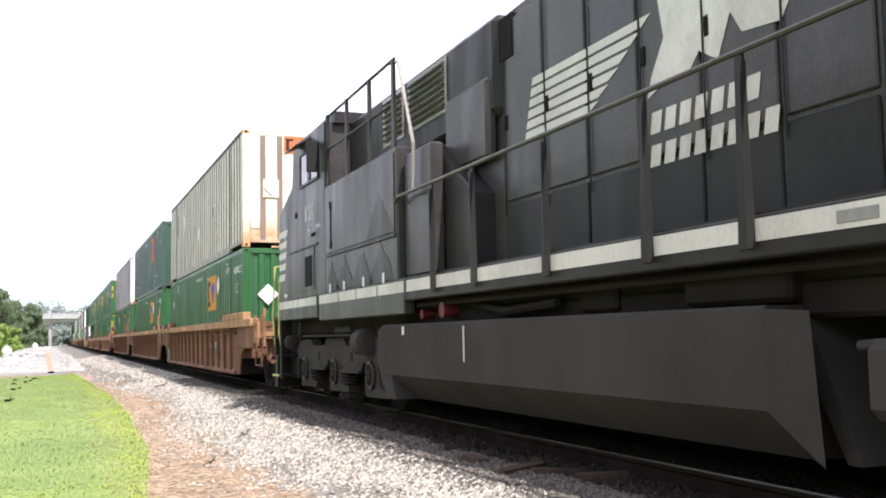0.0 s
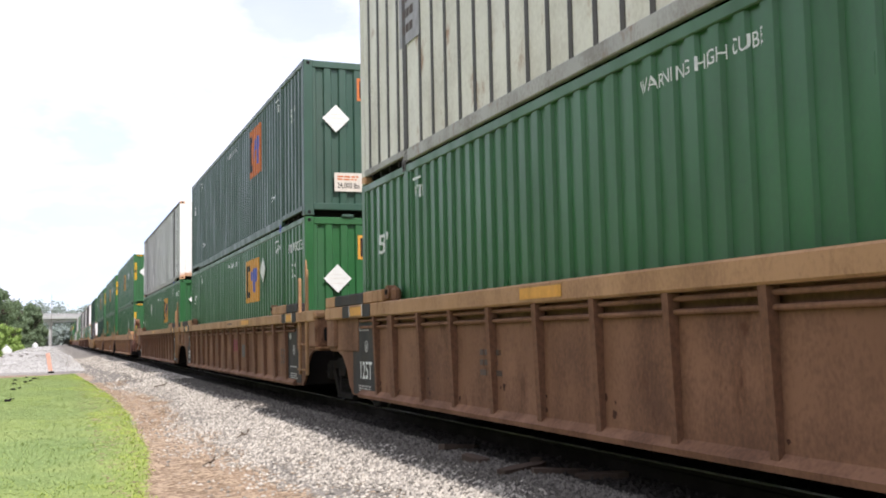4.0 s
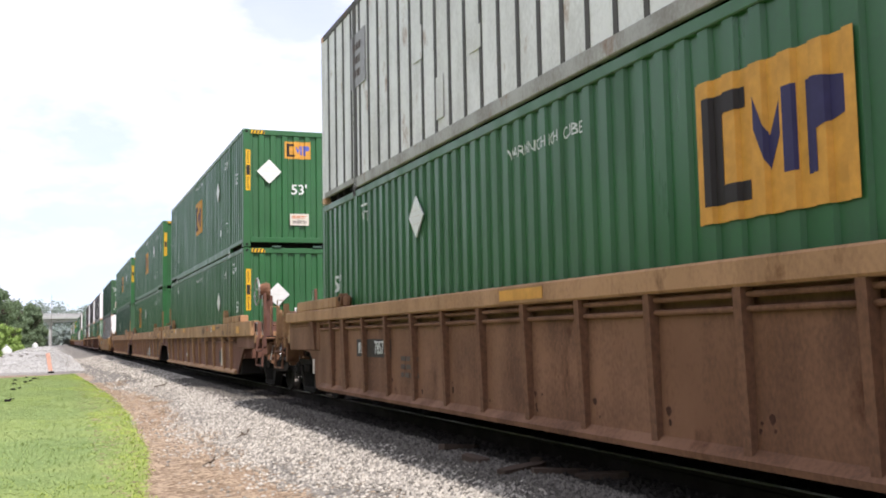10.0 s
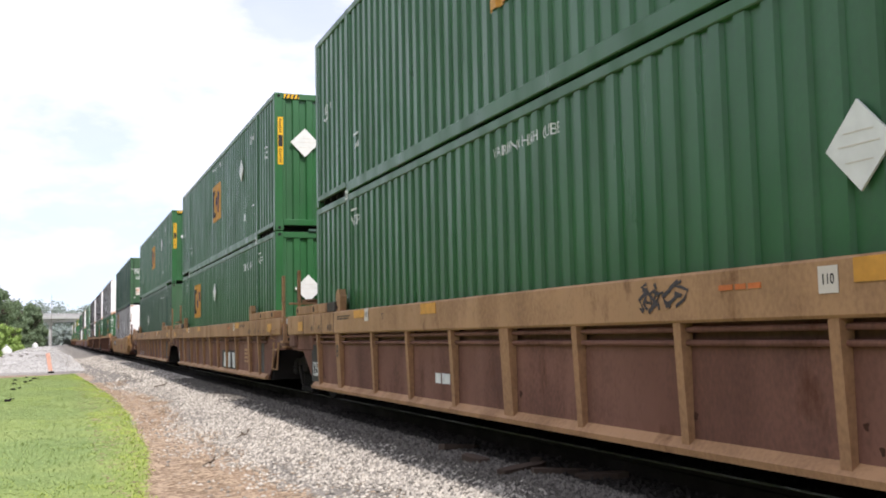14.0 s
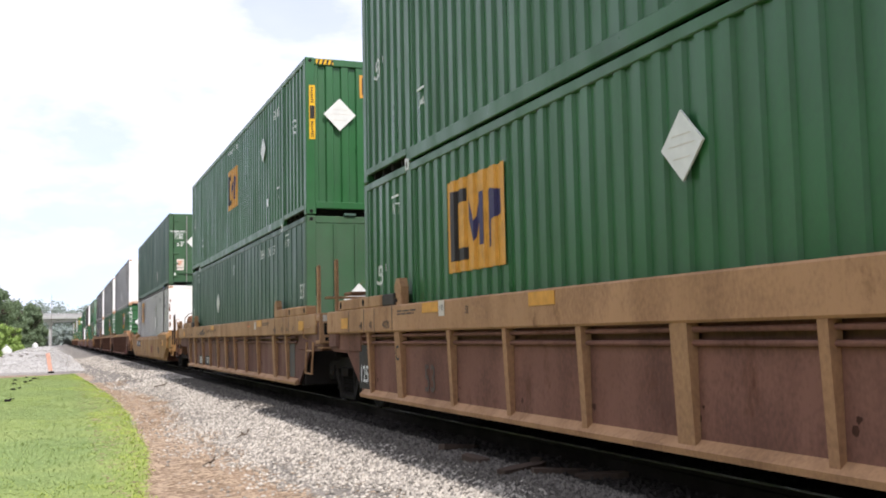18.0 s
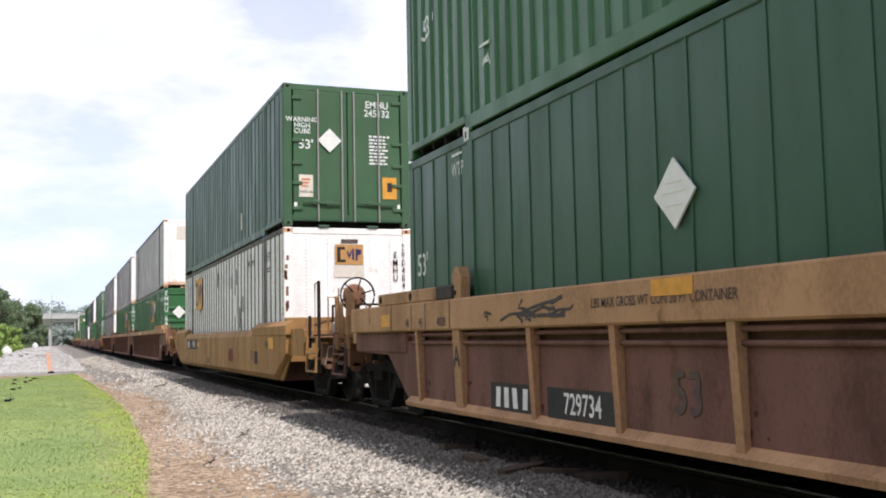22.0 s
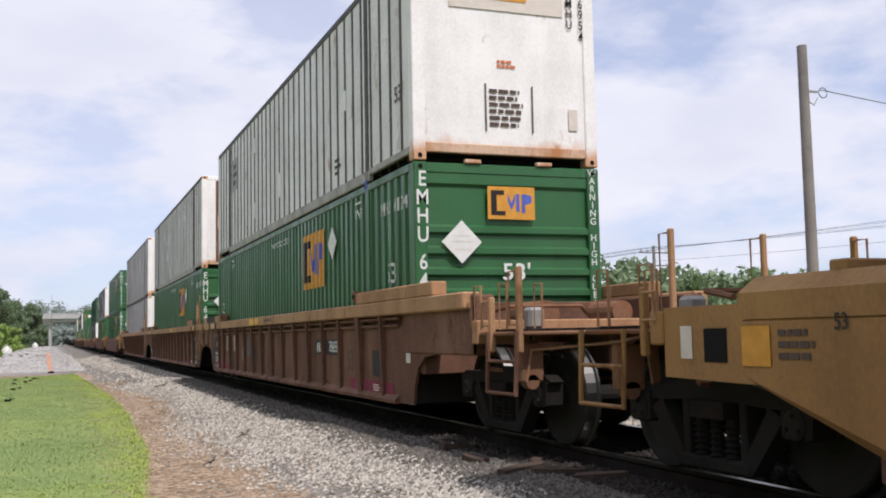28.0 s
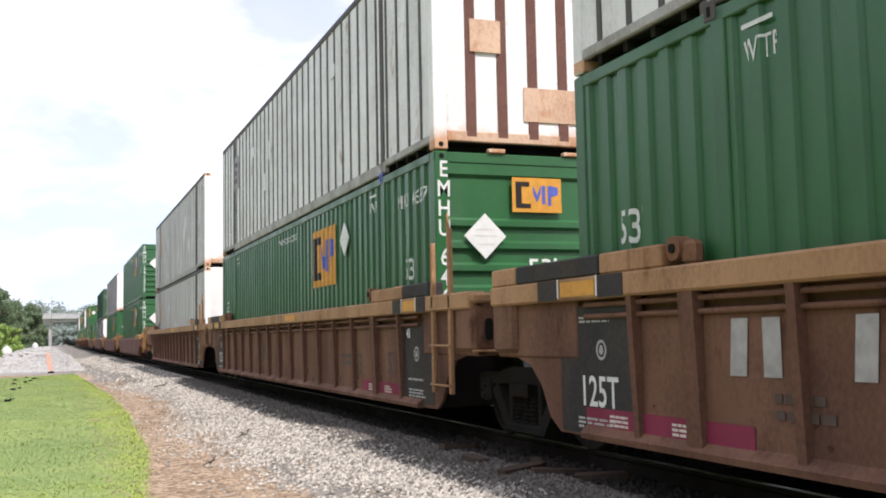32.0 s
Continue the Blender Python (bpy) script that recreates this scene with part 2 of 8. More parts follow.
def grass_paint():
    """Blades that turn from lime beside the bare strip to a deeper green, in drifts."""
    m = leaf_paint("lawn_grass_blades", (0.275, 0.345, 0.135), 0.62, 1.45)
    n, l = m.node_tree.nodes, m.node_tree.links
    base = n["Principled BSDF"].inputs["Base Color"].links[0].from_socket
    at = n.new("ShaderNodeAttribute")
    at.attribute_name = "lime"
    r = n.new("ShaderNodeNewGeometry").outputs["Random Per Island"]
    lime = mix_node(n, l, r, (0.33, 0.41, 0.06), (0.47, 0.53, 0.10))
    l.new(mix_node(n, l, at.outputs["Fac"], base, lime), n["Principled BSDF"].inputs["Base Color"])
    return m


GRASS_BLADE = grass_paint()
BARK = paint("tree_bark", (0.10, 0.075, 0.055), (0.05, 0.04, 0.03), 0.5, 0.95)


def stone_paint(name, lo, hi):
    m, n, l, b = nodes_of(name)
    r = n.new("ShaderNodeNewGeometry").outputs["Random Per Island"]
    co = n.new("ShaderNodeTexCoord").outputs["Object"]
    f = noise_node(n, l, co, 40, 3)
    l.new(mix_node(n, l, mix_node(n, l, 0.3, r, f), lo, hi), b.inputs["Base Color"])
    b.inputs["Roughness"].default_value = 0.9
    b.inputs["Specular IOR Level"].default_value = 0.2
    return m


STONE = stone_paint("grey_ballast_stone", (0.080, 0.074, 0.066), (0.66, 0.605, 0.525))
CHIP = stone_paint("brown_wood_chips", (0.080, 0.048, 0.029), (0.53, 0.405, 0.285))


def ground_material():
    """One sheet: lawn, bare earth strip and ballast stone, told apart by painted masks with ragged edges."""
    m, n, l, b = nodes_of("ground_cover")
    co = n.new("ShaderNodeNewGeometry").outputs["Position"]
    ga = n.new("ShaderNodeAttribute")
    ga.attribute_name = "lawn"
    ba = n.new("ShaderNodeAttribute")
    ba.attribute_name = "stone"
    edge = noise_node(n, l, co, 2.2, 6, 0.65)
    big = noise_node(n, l, co, 0.35, 4)
    fine = noise_node(n, l, co, 26, 4, 0.7)
    grain = noise_node(n, l, co, 70, 3, 0.7)
    v = n.new("ShaderNodeTexVoronoi")
    v.inputs["Scale"].default_value = 17.0
    l.new(co, v.inputs["Vector"])
    stone = mix_node(n, l, ramp_node(n, l, v.outputs["Color"], 0.1, 0.9), (0.085, 0.077, 0.068), (0.36, 0.33, 0.29))
    stone = mix_node(n, l, ramp_node(n, l, v.outputs["Distance"], 0.25, 0.55), stone, mix_node(n, l, 0.35, stone, (0.10, 0.095, 0.085)))
    earth = mix_node(n, l, ramp_node(n, l, fine, 0.35, 0.68), (0.16, 0.098, 0.060), (0.37, 0.265, 0.18))
    earth = mix_node(n, l, ramp_node(n, l, big, 0.46, 0.70), earth, (0.40, 0.33, 0.265))
    earth = mix_node(n, l, ramp_node(n, l, grain, 0.60, 0.70), earth, (0.52, 0.47, 0.42))
    lawn = mix_node(n, l, ramp_node(n, l, big, 0.38, 0.62), (0.20, 0.275, 0.10), (0.31, 0.36, 0.13))
    lawn = mix_node(n, l, ramp_node(n, l, fine, 0.40, 0.75), lawn, (0.19, 0.265, 0.085))
    tuft = noise_node(n, l, co, 1.3, 5, 0.6)
    lawn = mix_node(n, l, ramp_node(n, l, tuft, 0.45, 0.68), lawn, (0.17, 0.24, 0.085))
    la = n.new("ShaderNodeAttribute")
    la.attribute_name = "lime"
    lawn = mix_node(n, l, mix_node(n, l, 0.78, la.outputs["Fac"], (0, 0, 0)), lawn, (0.44, 0.47, 0.04))
    lawn = mix_node(n, l, ramp_node(n, l, grain, 0.5, 0.72), lawn, (0.16, 0.22, 0.06))

    def mask(att, spread):
        a = n.new("ShaderNodeMath")
        a.operation = "MULTIPLY_ADD"
        l.new(edge, a.inputs[0])
        a.inputs[1].default_value = spread
        l.new(att.outputs["Fac"], a.inputs[2])
        return ramp_node(n, l, a.outputs[0], 0.5 + 0.5 * spread - 0.04, 0.5 + 0.5 * spread + 0.04)
    pa = n.new("ShaderNodeAttribute")
    pa.attribute_name = "pale"
    stone = mix_node(n, l, pa.outputs["Fac"], stone, mix_node(n, l, 0.5, stone, (0.54, 0.53, 0.51)))
    # stone darkened beside the track: dirt, plus the train's shadow put into the colour
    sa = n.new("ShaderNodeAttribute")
    sa.attribute_name = "soil_shade"
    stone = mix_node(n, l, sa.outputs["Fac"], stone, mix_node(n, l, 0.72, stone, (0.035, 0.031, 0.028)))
    # darker still under the train: oil, plus the shade below the cars
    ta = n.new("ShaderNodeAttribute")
    ta.attribute_name = "oil_shade"
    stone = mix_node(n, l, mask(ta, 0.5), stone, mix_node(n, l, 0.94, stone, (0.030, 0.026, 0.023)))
    col = mix_node(n, l, mask(ba, 0.9), earth, stone)
    col = mix_node(n, l, mask(ga, 0.5), col, lawn)
    l.new(col, b.inputs["Base Color"])
    b.inputs["Roughness"].default_value = 0.95
    b.inputs["Specular IOR Level"].default_value = 0.15
    bump_to(n, l, b, mix_node(n, l, 0.5, v.outputs["Distance"], fine), 0.5, 0.03)
    return m


GROUND = ground_material()


# ---- geometry helpers ----
class Geo:
    """Collects vertices and faces of one mesh."""

    def __init__(self):
        self.v, self.f = [], []

    def add(self, verts, faces):
        o = len(self.v)
        self.v += [tuple(p) for p in verts]
        self.f += [tuple(i + o for i in q) for q in faces]
        return self

    def box(self, x0, x1, y0, y1, z0, z1, c=0.0):
        if c <= 0:
            p = [(x, y, z) for x in (x0, x1) for y in (y0, y1) for z in (z0, z1)]
            return self.add(p, [(0, 1, 3, 2), (4, 6, 7, 5), (0, 4, 5, 1), (2, 3, 7, 6), (0, 2, 6, 4), (1, 5, 7, 3)])
        c = min(c, (x1 - x0) * 0.45, (y1 - y0) * 0.45, (z1 - z0) * 0.45)
        lo, hi = (x0, y0, z0), (x1, y1, z1)
        idx, pts = {}, []
        for s in itertools.product((0, 1), repeat=3):
            for ax in range(3):
                p = []
                for k in range(3):
                    e = hi[k] if s[k] else lo[k]
                    p.append(e if k == ax else e + (-c if s[k] else c))
                idx[s, ax] = len(pts)
                pts.append(p)
        faces = []
        for ax in range(3):
            a, b = [k for k in range(3) if k != ax]
            for side in (0, 1):
                q = []
                for sa, sb in ((0, 0), (1, 0), (1, 1), (0, 1)):
                    s = [0, 0, 0]
                    s[ax], s[a], s[b] = side, sa, sb
                    q.append(idx[tuple(s), ax])
                faces.append(tuple(q))
            for sa, sb in itertools.product((0, 1), repeat=2):
                s0, s1 = [0, 0, 0], [0, 0, 0]
                s0[a], s0[b], s1[a], s1[b], s1[ax] = sa, sb, sa, sb, 1
                faces.append((idx[tuple(s0), a], idx[tuple(s1), a], idx[tuple(s1), b], idx[tuple(s0), b]))
        for s in itertools.product((0, 1), repeat=3):
            faces.append((idx[s, 0], idx[s, 1], idx[s, 2]))
        return self.add(pts, faces)

    def prism(self, poly, a0, a1, axis="x"):
        """A polygon given in the two other axes, drawn out from a0 to a1 along the axis."""
        put = {"x": lambda p, a: (a, p[0], p[1]), "y": lambda p, a: (p[0], a, p[1]), "z": lambda p, a: (p[0], p[1], a)}[axis]
        k = len(poly)
        v = [put(p, a0) for p in poly] + [put(p, a1) for p in poly]
        return self.add(v, [tuple(range(k)), tuple(range(2 * k - 1, k - 1, -1))] + [(i, k + i, k + (i + 1) % k, (i + 1) % k) for i in range(k)])

    def cyl(self, c, r, a0, a1, axis="x", k=16, r1=None):
        r1 = r if r1 is None else r1
        put = {"x": lambda u, w, a: (a, c[0] + u, c[1] + w), "y": lambda u, w, a: (c[0] + u, a, c[1] + w), "z": lambda u, w, a: (c[0] + u, c[1] + w, a)}[axis]
        ang = [2 * math.pi * i / k for i in range(k)]
        v = [put(r * math.cos(t), r * math.sin(t), a0) for t in ang] + [put(r1 * math.cos(t), r1 * math.sin(t), a1) for t in ang]
        return self.add(v, [tuple(range(k)), tuple(range(2 * k - 1, k - 1, -1))] + [(i, k + i, k + (i + 1) % k, (i + 1) % k) for i in range(k)])

    def lathe(self, prof, c, axis="x", k=24):
        """A profile of (along, radius) turned round an axis through c."""
        put = {"x": lambda a, u, w: (a, c[0] + u, c[1] + w), "y": lambda a, u, w: (c[0] + u, a, c[1] + w), "z": lambda a, u, w: (c[0] + u, c[1] + w, a)}[axis]
        v, f = [], []
        for a, r in prof:
            v += [put(a, r * math.cos(2 * math.pi * i / k), r * math.sin(2 * math.pi * i / k)) for i in range(k)]
        for j in range(len(prof) - 1):
            f += [(j * k + i, (j + 1) * k + i, (j + 1) * k + (i + 1) % k, j * k + (i + 1) % k) for i in range(k)]
        f += [tuple(range(k)), tuple(range((len(prof) - 1) * k, len(prof) * k))]
        return self.add(v, f)

    def tube(self, pts, r, k=6):
        """A round bar through points."""
        pts = [Vector(p) for p in pts]
        rings = []
        for i, p in enumerate(pts):
            d = (pts[min(i + 1, len(pts) - 1)] - pts[max(i - 1, 0)]).normalized()
            side = d.orthogonal().normalized() if abs(d.z) > 0.99 else d.cross(Vector((0, 0, 1))).normalized()
            up = side.cross(d)
            rings.append([p + r * (math.cos(2 * math.pi * j / k) * side + math.sin(2 * math.pi * j / k) * up) for j in range(k)])
        v = [q for ring in rings for q in ring]
        f = [(i * k + j, i * k + (j + 1) % k, (i + 1) * k + (j + 1) % k, (i + 1) * k + j) for i in range(len(pts) - 1) for j in range(k)]
        f += [tuple(range(k)), tuple(range((len(pts) - 1) * k, len(pts) * k))]
        return self.add(v, f)

    def mesh(self, name):
        me = bpy.data.meshes.new(name)
        me.from_pydata(self.v, [], self.f)
        bm = bmesh.new()
        bm.from_mesh(me)
        bmesh.ops.recalc_face_normals(bm, faces=bm.faces)
        bm.to_mesh(me)
        bm.free()
        return me


def part(name, geo, material, parent, label="", at=None):
    """Links a mesh as one object under a thing or a part."""
    me = geo.mesh(name) if isinstance(geo, Geo) else geo
    if material is not None and not me.materials:
        me.materials.append(material)
    ob = new(name, me)
    ob.parent = parent
    if at is not None:
        ob.matrix_basis = at if isinstance(at, Matrix) else Matrix.Translation(at)
    return tagged(ob, label) if label else ob


def thing(name, label, category, group="", kind="", at=(0, 0, 0)):
    ob = new(name)
    ob.empty_display_size = 0.2
    ob.location = at
    return tagged(ob, label, category, group, kind)


@functools.lru_cache(maxsize=None)
def text_shape(words, size, bold):
    cu = bpy.data.curves.new("lettering", "FONT")
    cu.body, cu.size, cu.align_x, cu.align_y = words, size, "CENTER", "CENTER"
    cu.resolution_u, cu.offset, cu.space_line = 3, bold * size, 0.86
    ob = bpy.data.objects.new("lettering", cu)
    scene.collection.objects.link(ob)
    dg = bpy.context.evaluated_depsgraph_get()
    me = bpy.data.meshes.new_from_object(ob.evaluated_get(dg))
    bpy.data.objects.remove(ob)
    return me


def lettering(words, size, material, parent, face, at, name="lettering", squeeze=1.0, bold=0.012, profile=None, depth=0.0):
    """Flat painted letters. face: side (towards -x) or end (towards -y). profile: a corrugation to lie on."""
    src = text_shape(words, size, bold)
    bm = bmesh.new()
    bm.from_mesh(src)
    bmesh.ops.scale(bm, vec=(squeeze, 1, 1), verts=bm.verts)
    x, y, z = at
    if profile:
        xs = [v.co.x for v in bm.verts]
        centre = y if face == "side" else x
        sign = -1 if face == "side" else 1
        for q in profile:
            c = (q[0] - centre) * sign
            if min(xs) < c < max(xs):
                bmesh.ops.bisect_plane(bm, geom=bm.verts[:] + bm.edges[:] + bm.faces[:], plane_co=(c, 0, 0), plane_no=(1, 0, 0))
        for v in bm.verts:
            v.co.z = -profile_at(profile, centre + sign * v.co.x)
    me = bpy.data.meshes.new(name)
    bm.to_mesh(me)
    bm.free()
    me.materials.append(material)
    ob = new(name, me)
    ob.parent = parent
    if face == "side":
        ob.matrix_basis = Matrix(((0, 0, -1, x), (-1, 0, 0, y), (0, 1, 0, z), (0, 0, 0, 1)))
    else:
        ob.matrix_basis = Matrix(((1, 0, 0, x), (0, 0, -1, y), (0, 1, 0, z), (0, 0, 0, 1)))
    return ob


def profile_at(profile, a):
    for (a0, d0), (a1, d1) in zip(profile, profile[1:]):
        if a0 <= a <= a1:
            return d0 if a1 == a0 else d0 + (d1 - d0) * (a - a0) / (a1 - a0)
    return 0.0


def bars(parent, face, at, width, height, rows, material, name="stencil_bars", seed=1):
    """Unreadable small print: broken bars."""
    rng = random.Random(seed)
    g = Geo()
    x, y, z = at
    rh = height / rows
    for i in range(rows):
        a, end = -width / 2, width / 2 - rng.random() * width * 0.3
        zz = z + height / 2 - (i + 0.5) * rh
        while a < end:
            w = min(rng.uniform(0.12, 0.3) * width, end - a)
            if face == "side":
                g.box(x - 0.002, x + 0.001, y - a - w, y - a, zz - rh * 0.28, zz + rh * 0.28)
            else:
                g.box(x + a, x + a + w, y - 0.002, y + 0.001, zz - rh * 0.28, zz + rh * 0.28)
            a += w + 0.05 * width
    return tagged(part(name, g, material, parent), kind="stuff")


def plate(parent, name, face, at, width, height, material, thick=0.004, label=""):
    x, y, z = at
    g = Geo()
    if face == "side":
        g.box(x - thick, x, y - width / 2, y + width / 2, z - height / 2, z + height / 2)
    else:
        g.box(x - width / 2, x + width / 2, y - thick, y, z - height / 2, z + height / 2)
    return part(name, g, material, parent, label)


# ---- ground, track and surroundings ----
def lawn_edge(y):
    return float(np.interp(y, [-40, 4, 10.4, 14.6, 22, 30, 42, 53, 55], [0.2, 0.55, 0.86, 1.22, 1.45, 1.45, 1.1, 0.75, 0.4]))


def ground_height(x, y):
    off = abs(x - TRACK)
    z = float(np.interp(off, [0, 1.6, 2.0, 2.9, 3.5, 6, 40], [-0.16, -0.15, -0.18, -0.38, -0.45, -0.46, -0.5]))
    z += 0.9 * math.exp(-((x + 1.8) / 2.3) ** 4) * float(np.interp(y, [58, 78, 170, 230], [0, 1, 1, 0]))
    z += 0.03 * noise.noise(Vector((x * 0.6, y * 0.35, 0.0))) * (1.0 if off > 3 else 0.3)
    if y > 56 and x < 1.5:
        z += 0.16 * noise.noise(Vector((x * 1.1, y * 0.42, 5.0))) * min(1.0, (y - 56) / 6) * min(1.0, 1.5 - x)
    if x < -6:
        z += float(np.interp(-x, [6, 14, 40], [0, 0.5, 2.0]))
    return z


def build_ground():
    xs = np.unique(np.concatenate([[-3000, -1200, -500, -250, -140, -90, -60, -40, -30, -22, -16, -12], np.arange(-10, -2, 0.5), np.arange(-2, 9.01, 0.2),
                                   [9.5, 10, 11, 12, 14, 17, 21, 27, 36, 50, 80, 130, 250, 500, 1200, 3000]]))
    ys = np.unique(np.concatenate([[-2500, -1000, -400, -150, -70, -40, -20, -12, -6], np.arange(0, 40, 0.3), np.arange(40, 70, 0.7), np.arange(70, 130, 1.4), np.arange(132, 240, 4),
                                   [250, 280, 320, 400, 600, 1000, 2000, 3500]]))
    verts = [(float(x), float(y), ground_height(x, y)) for y in ys for x in xs]
    w = len(xs)
    faces = [(j * w + i, j * w + i + 1, (j + 1) * w + i + 1, (j + 1) * w + i) for j in range(len(ys) - 1) for i in range(w - 1)]
    me = bpy.data.meshes.new("ground")
    me.from_pydata(verts, [], faces)
    for q in ("lawn", "stone", "oil_shade", "pale", "lime", "soil_shade"):
        me.attributes.new(q, "FLOAT", "POINT")
    pv = np.array([min(1, max(0, (y - 48) / 14)) * min(1, max(0, (1.6 - x) / 3)) for x, y, z in verts])
    lv = np.array([min(1, max(0, 0.9 - (lawn_edge(y) - x) / 0.9)) if -1 < y < 54 else 0 for x, y, z in verts])
    a, s, o = np.zeros(len(verts)), np.zeros(len(verts)), np.zeros(len(verts))
    for k, (x, y, z) in enumerate(verts):
        off = abs(x - TRACK)
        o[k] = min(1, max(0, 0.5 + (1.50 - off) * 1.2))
        if x < TRACK:
            inside = lawn_edge(y) - x if y < 54 else -1
            inside = min(inside, (49 + 0.9 * max(0, x + 2) - y) * 0.5)
            if x < -7 and y > 50:
                inside = (-7 - x)
            a[k] = min(1, max(0, 0.5 + inside * 1.6))
            left = 2.15 + 0.25 * math.sin(y * 0.3) - (0.9 if y > 36 else 0) - (6 if y > 52 else 0)
            s[k] = min(1, max(0, 0.5 + (x - left) * 0.75))
            if x < -7:
                s[k] = 0
        else:
            a[k] = min(1, max(0, (off - 9) * 0.4))
            s[k] = min(1, max(0, 0.5 + (7 - off) * 0.4))
    me.attributes["soil_shade"].data.foreach_set("value", np.array([min(1, max(0, (2.25 - abs(x - TRACK)) / 0.5)) for x, y, z in verts]))
    me.attributes["lawn"].data.foreach_set("value", a)
    me.attributes["stone"].data.foreach_set("value", s)
    me.attributes["oil_shade"].data.foreach_set("value", o)
    me.attributes["lime"].data.foreach_set("value", lv)
    me.attributes["pale"].data.foreach_set("value", pv)
    me.materials.append(GROUND)
    for p in me.polygons:
        p.use_smooth = True
    return tagged(new("ground", me), "flat ground of lawn, bare earth and grey stone", "ground", kind="structure")


build_ground()


def sampled(fn, x, y, nx=70, ny=260):
    """fn(x, y) read off a fine grid, for many places at once."""
    gx, gy = np.linspace(x.min(), x.max() + 1e-6, nx), np.linspace(y.min(), y.max() + 1e-6, ny)
    g = np.array([[fn(float(a), float(b)) for a in gx] for b in gy])
    u, v = (x - gx[0]) / (gx[1] - gx[0]), (y - gy[0]) / (gy[1] - gy[0])
    i, j = np.clip(u.astype(int), 0, nx - 2), np.clip(v.astype(int), 0, ny - 2)
    u, v = u - i, v - j
    return (g[j, i] * (1 - u) + g[j, i + 1] * u) * (1 - v) + (g[j + 1, i] * (1 - u) + g[j + 1, i + 1] * u) * v


def scatter(name, label, category, count, region, size, material, flat=0.8, seed=3, shape="stone", density=None, sink=0.3):
    """Many small pieces on the ground in one mesh."""
    rng = np.random.default_rng(seed)
    x0, x1, y0, y1 = region
    # nearer ground gets more pieces
    y = y0 + (y1 - y0) * rng.random(count) ** 1.7
    x = x0 + (x1 - x0) * rng.random(count)
    if density is not None:
        keep = rng.random(count) < sampled(density, x, y)
        x, y = x[keep], y[keep]
    k = len(x)
    z = sampled(ground_height, x, y)
    s = size * (0.45 + 1.1 * rng.random(k) ** 1.5)
    base = np.array([(1, 0, 0), (-1, 0, 0), (0, 1, 0), (0, -1, 0), (0, 0, 1), (0, 0, -1)], float)
    jit = base[None] * (0.65 + 0.7 * rng.random((k, 6, 1))) + 0.25 * (rng.random((k, 6, 3)) - 0.5)
    ang = rng.random(k) * 6.283
    c, sn = np.cos(ang), np.sin(ang)
    jx = jit[:, :, 0] * c[:, None] - jit[:, :, 1] * sn[:, None]
    jy = jit[:, :, 0] * sn[:, None] + jit[:, :, 1] * c[:, None]
    stretch = 0.7 + 0.6 * rng.random((k, 1)) if shape == "stone" else 1.6 + rng.random((k, 1))
    v = np.stack([jx * s[:, None] * stretch + x[:, None], jy * s[:, None] + y[:, None], jit[:, :, 2] * s[:, None] * flat + (z + s * flat * sink)[:, None]], 2).reshape(-1, 3)
    tri = np.array([(0, 2, 4), (2, 1, 4), (1, 3, 4), (3, 0, 4), (2, 0, 5), (1, 2, 5), (3, 1, 5), (0, 3, 5)])
    f = (tri[None] + 6 * np.arange(k)[:, None, None]).reshape(-1, 3)
    me = bpy.data.meshes.new(name)
    me.from_pydata(v.tolist(), [], f.tolist())
    me.materials.append(material)
    return tagged(new(name, me), label, category, kind="stuff")


def stone_share(x, y):
    edge = 2.12 + 0.3 * math.sin(y * 0.3) + 0.5 * noise.noise(Vector((x * 1.3, y * 0.9, 3.0)))
    ragged = 0.22 * noise.noise(Vector((x * 0.9, y * 1.4, 7.0)))
    if x > 3.30 + ragged:
        return max(0.0, 0.55 - (x - 3.30 - ragged) * 2.2)
    return 1.0 if x > edge + 0.45 else (0.02 if x < edge - 0.3 else 0.02 + 0.55 * (x - edge + 0.3))


scatter("ballast_stones", "loose grey crushed stone beside the track", "gravel", 105000, (1.2, 4.3, 6.5, 36), 0.0195, STONE, density=stone_share)
# dark stones along the shadow strip: dirt and painted shade in one colour
scatter("ballast_stones_soiled", "crushed stone along the tie ends, darkened for oil and shade", "gravel", 34000, (3.05, 4.05, 6.5, 36), 0.0195, stone_paint("soil_shade_stone", (0.022, 0.020, 0.018), (0.21, 0.19, 0.165)), seed=13,
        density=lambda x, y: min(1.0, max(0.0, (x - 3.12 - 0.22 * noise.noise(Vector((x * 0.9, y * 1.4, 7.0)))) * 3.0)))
scatter("ballast_stones_farther_on", "loose pale crushed stone along the line", "gravel", 15000, (0.4, 4.0, 33, 95), 0.040, STONE, seed=18, density=lambda x, y: 1.0 if x > 2.9 - 0.03 * (y - 33) else 0.0 if x < lawn_edge(y) + 0.3 and y < 55 else 0.12)
scatter("gravel_heap_stones", "rough pale crushed stone of a low heap", "gravel", 22000, (-5.0, 1.4, 57, 125), 0.036, stone_paint("pale_heap_stone", (0.27, 0.26, 0.245), (0.60, 0.585, 0.56)), seed=19)
scatter("ballast_stones_far_side", "loose grey crushed stone beyond the track", "gravel", 9000, (6.6, 10.5, 5, 30), 0.04, STONE, seed=8)
# grime, deepened to stand for the shade under the train
scatter("ballast_between_rails", "grimy crushed stone between the rails, darkened for shade", "gravel", 18000, (3.95, 6.7, 3, 30), 0.024,
        stone_paint("grimy_shade_stone", (0.014, 0.012, 0.011), (0.060, 0.052, 0.046)), seed=9)
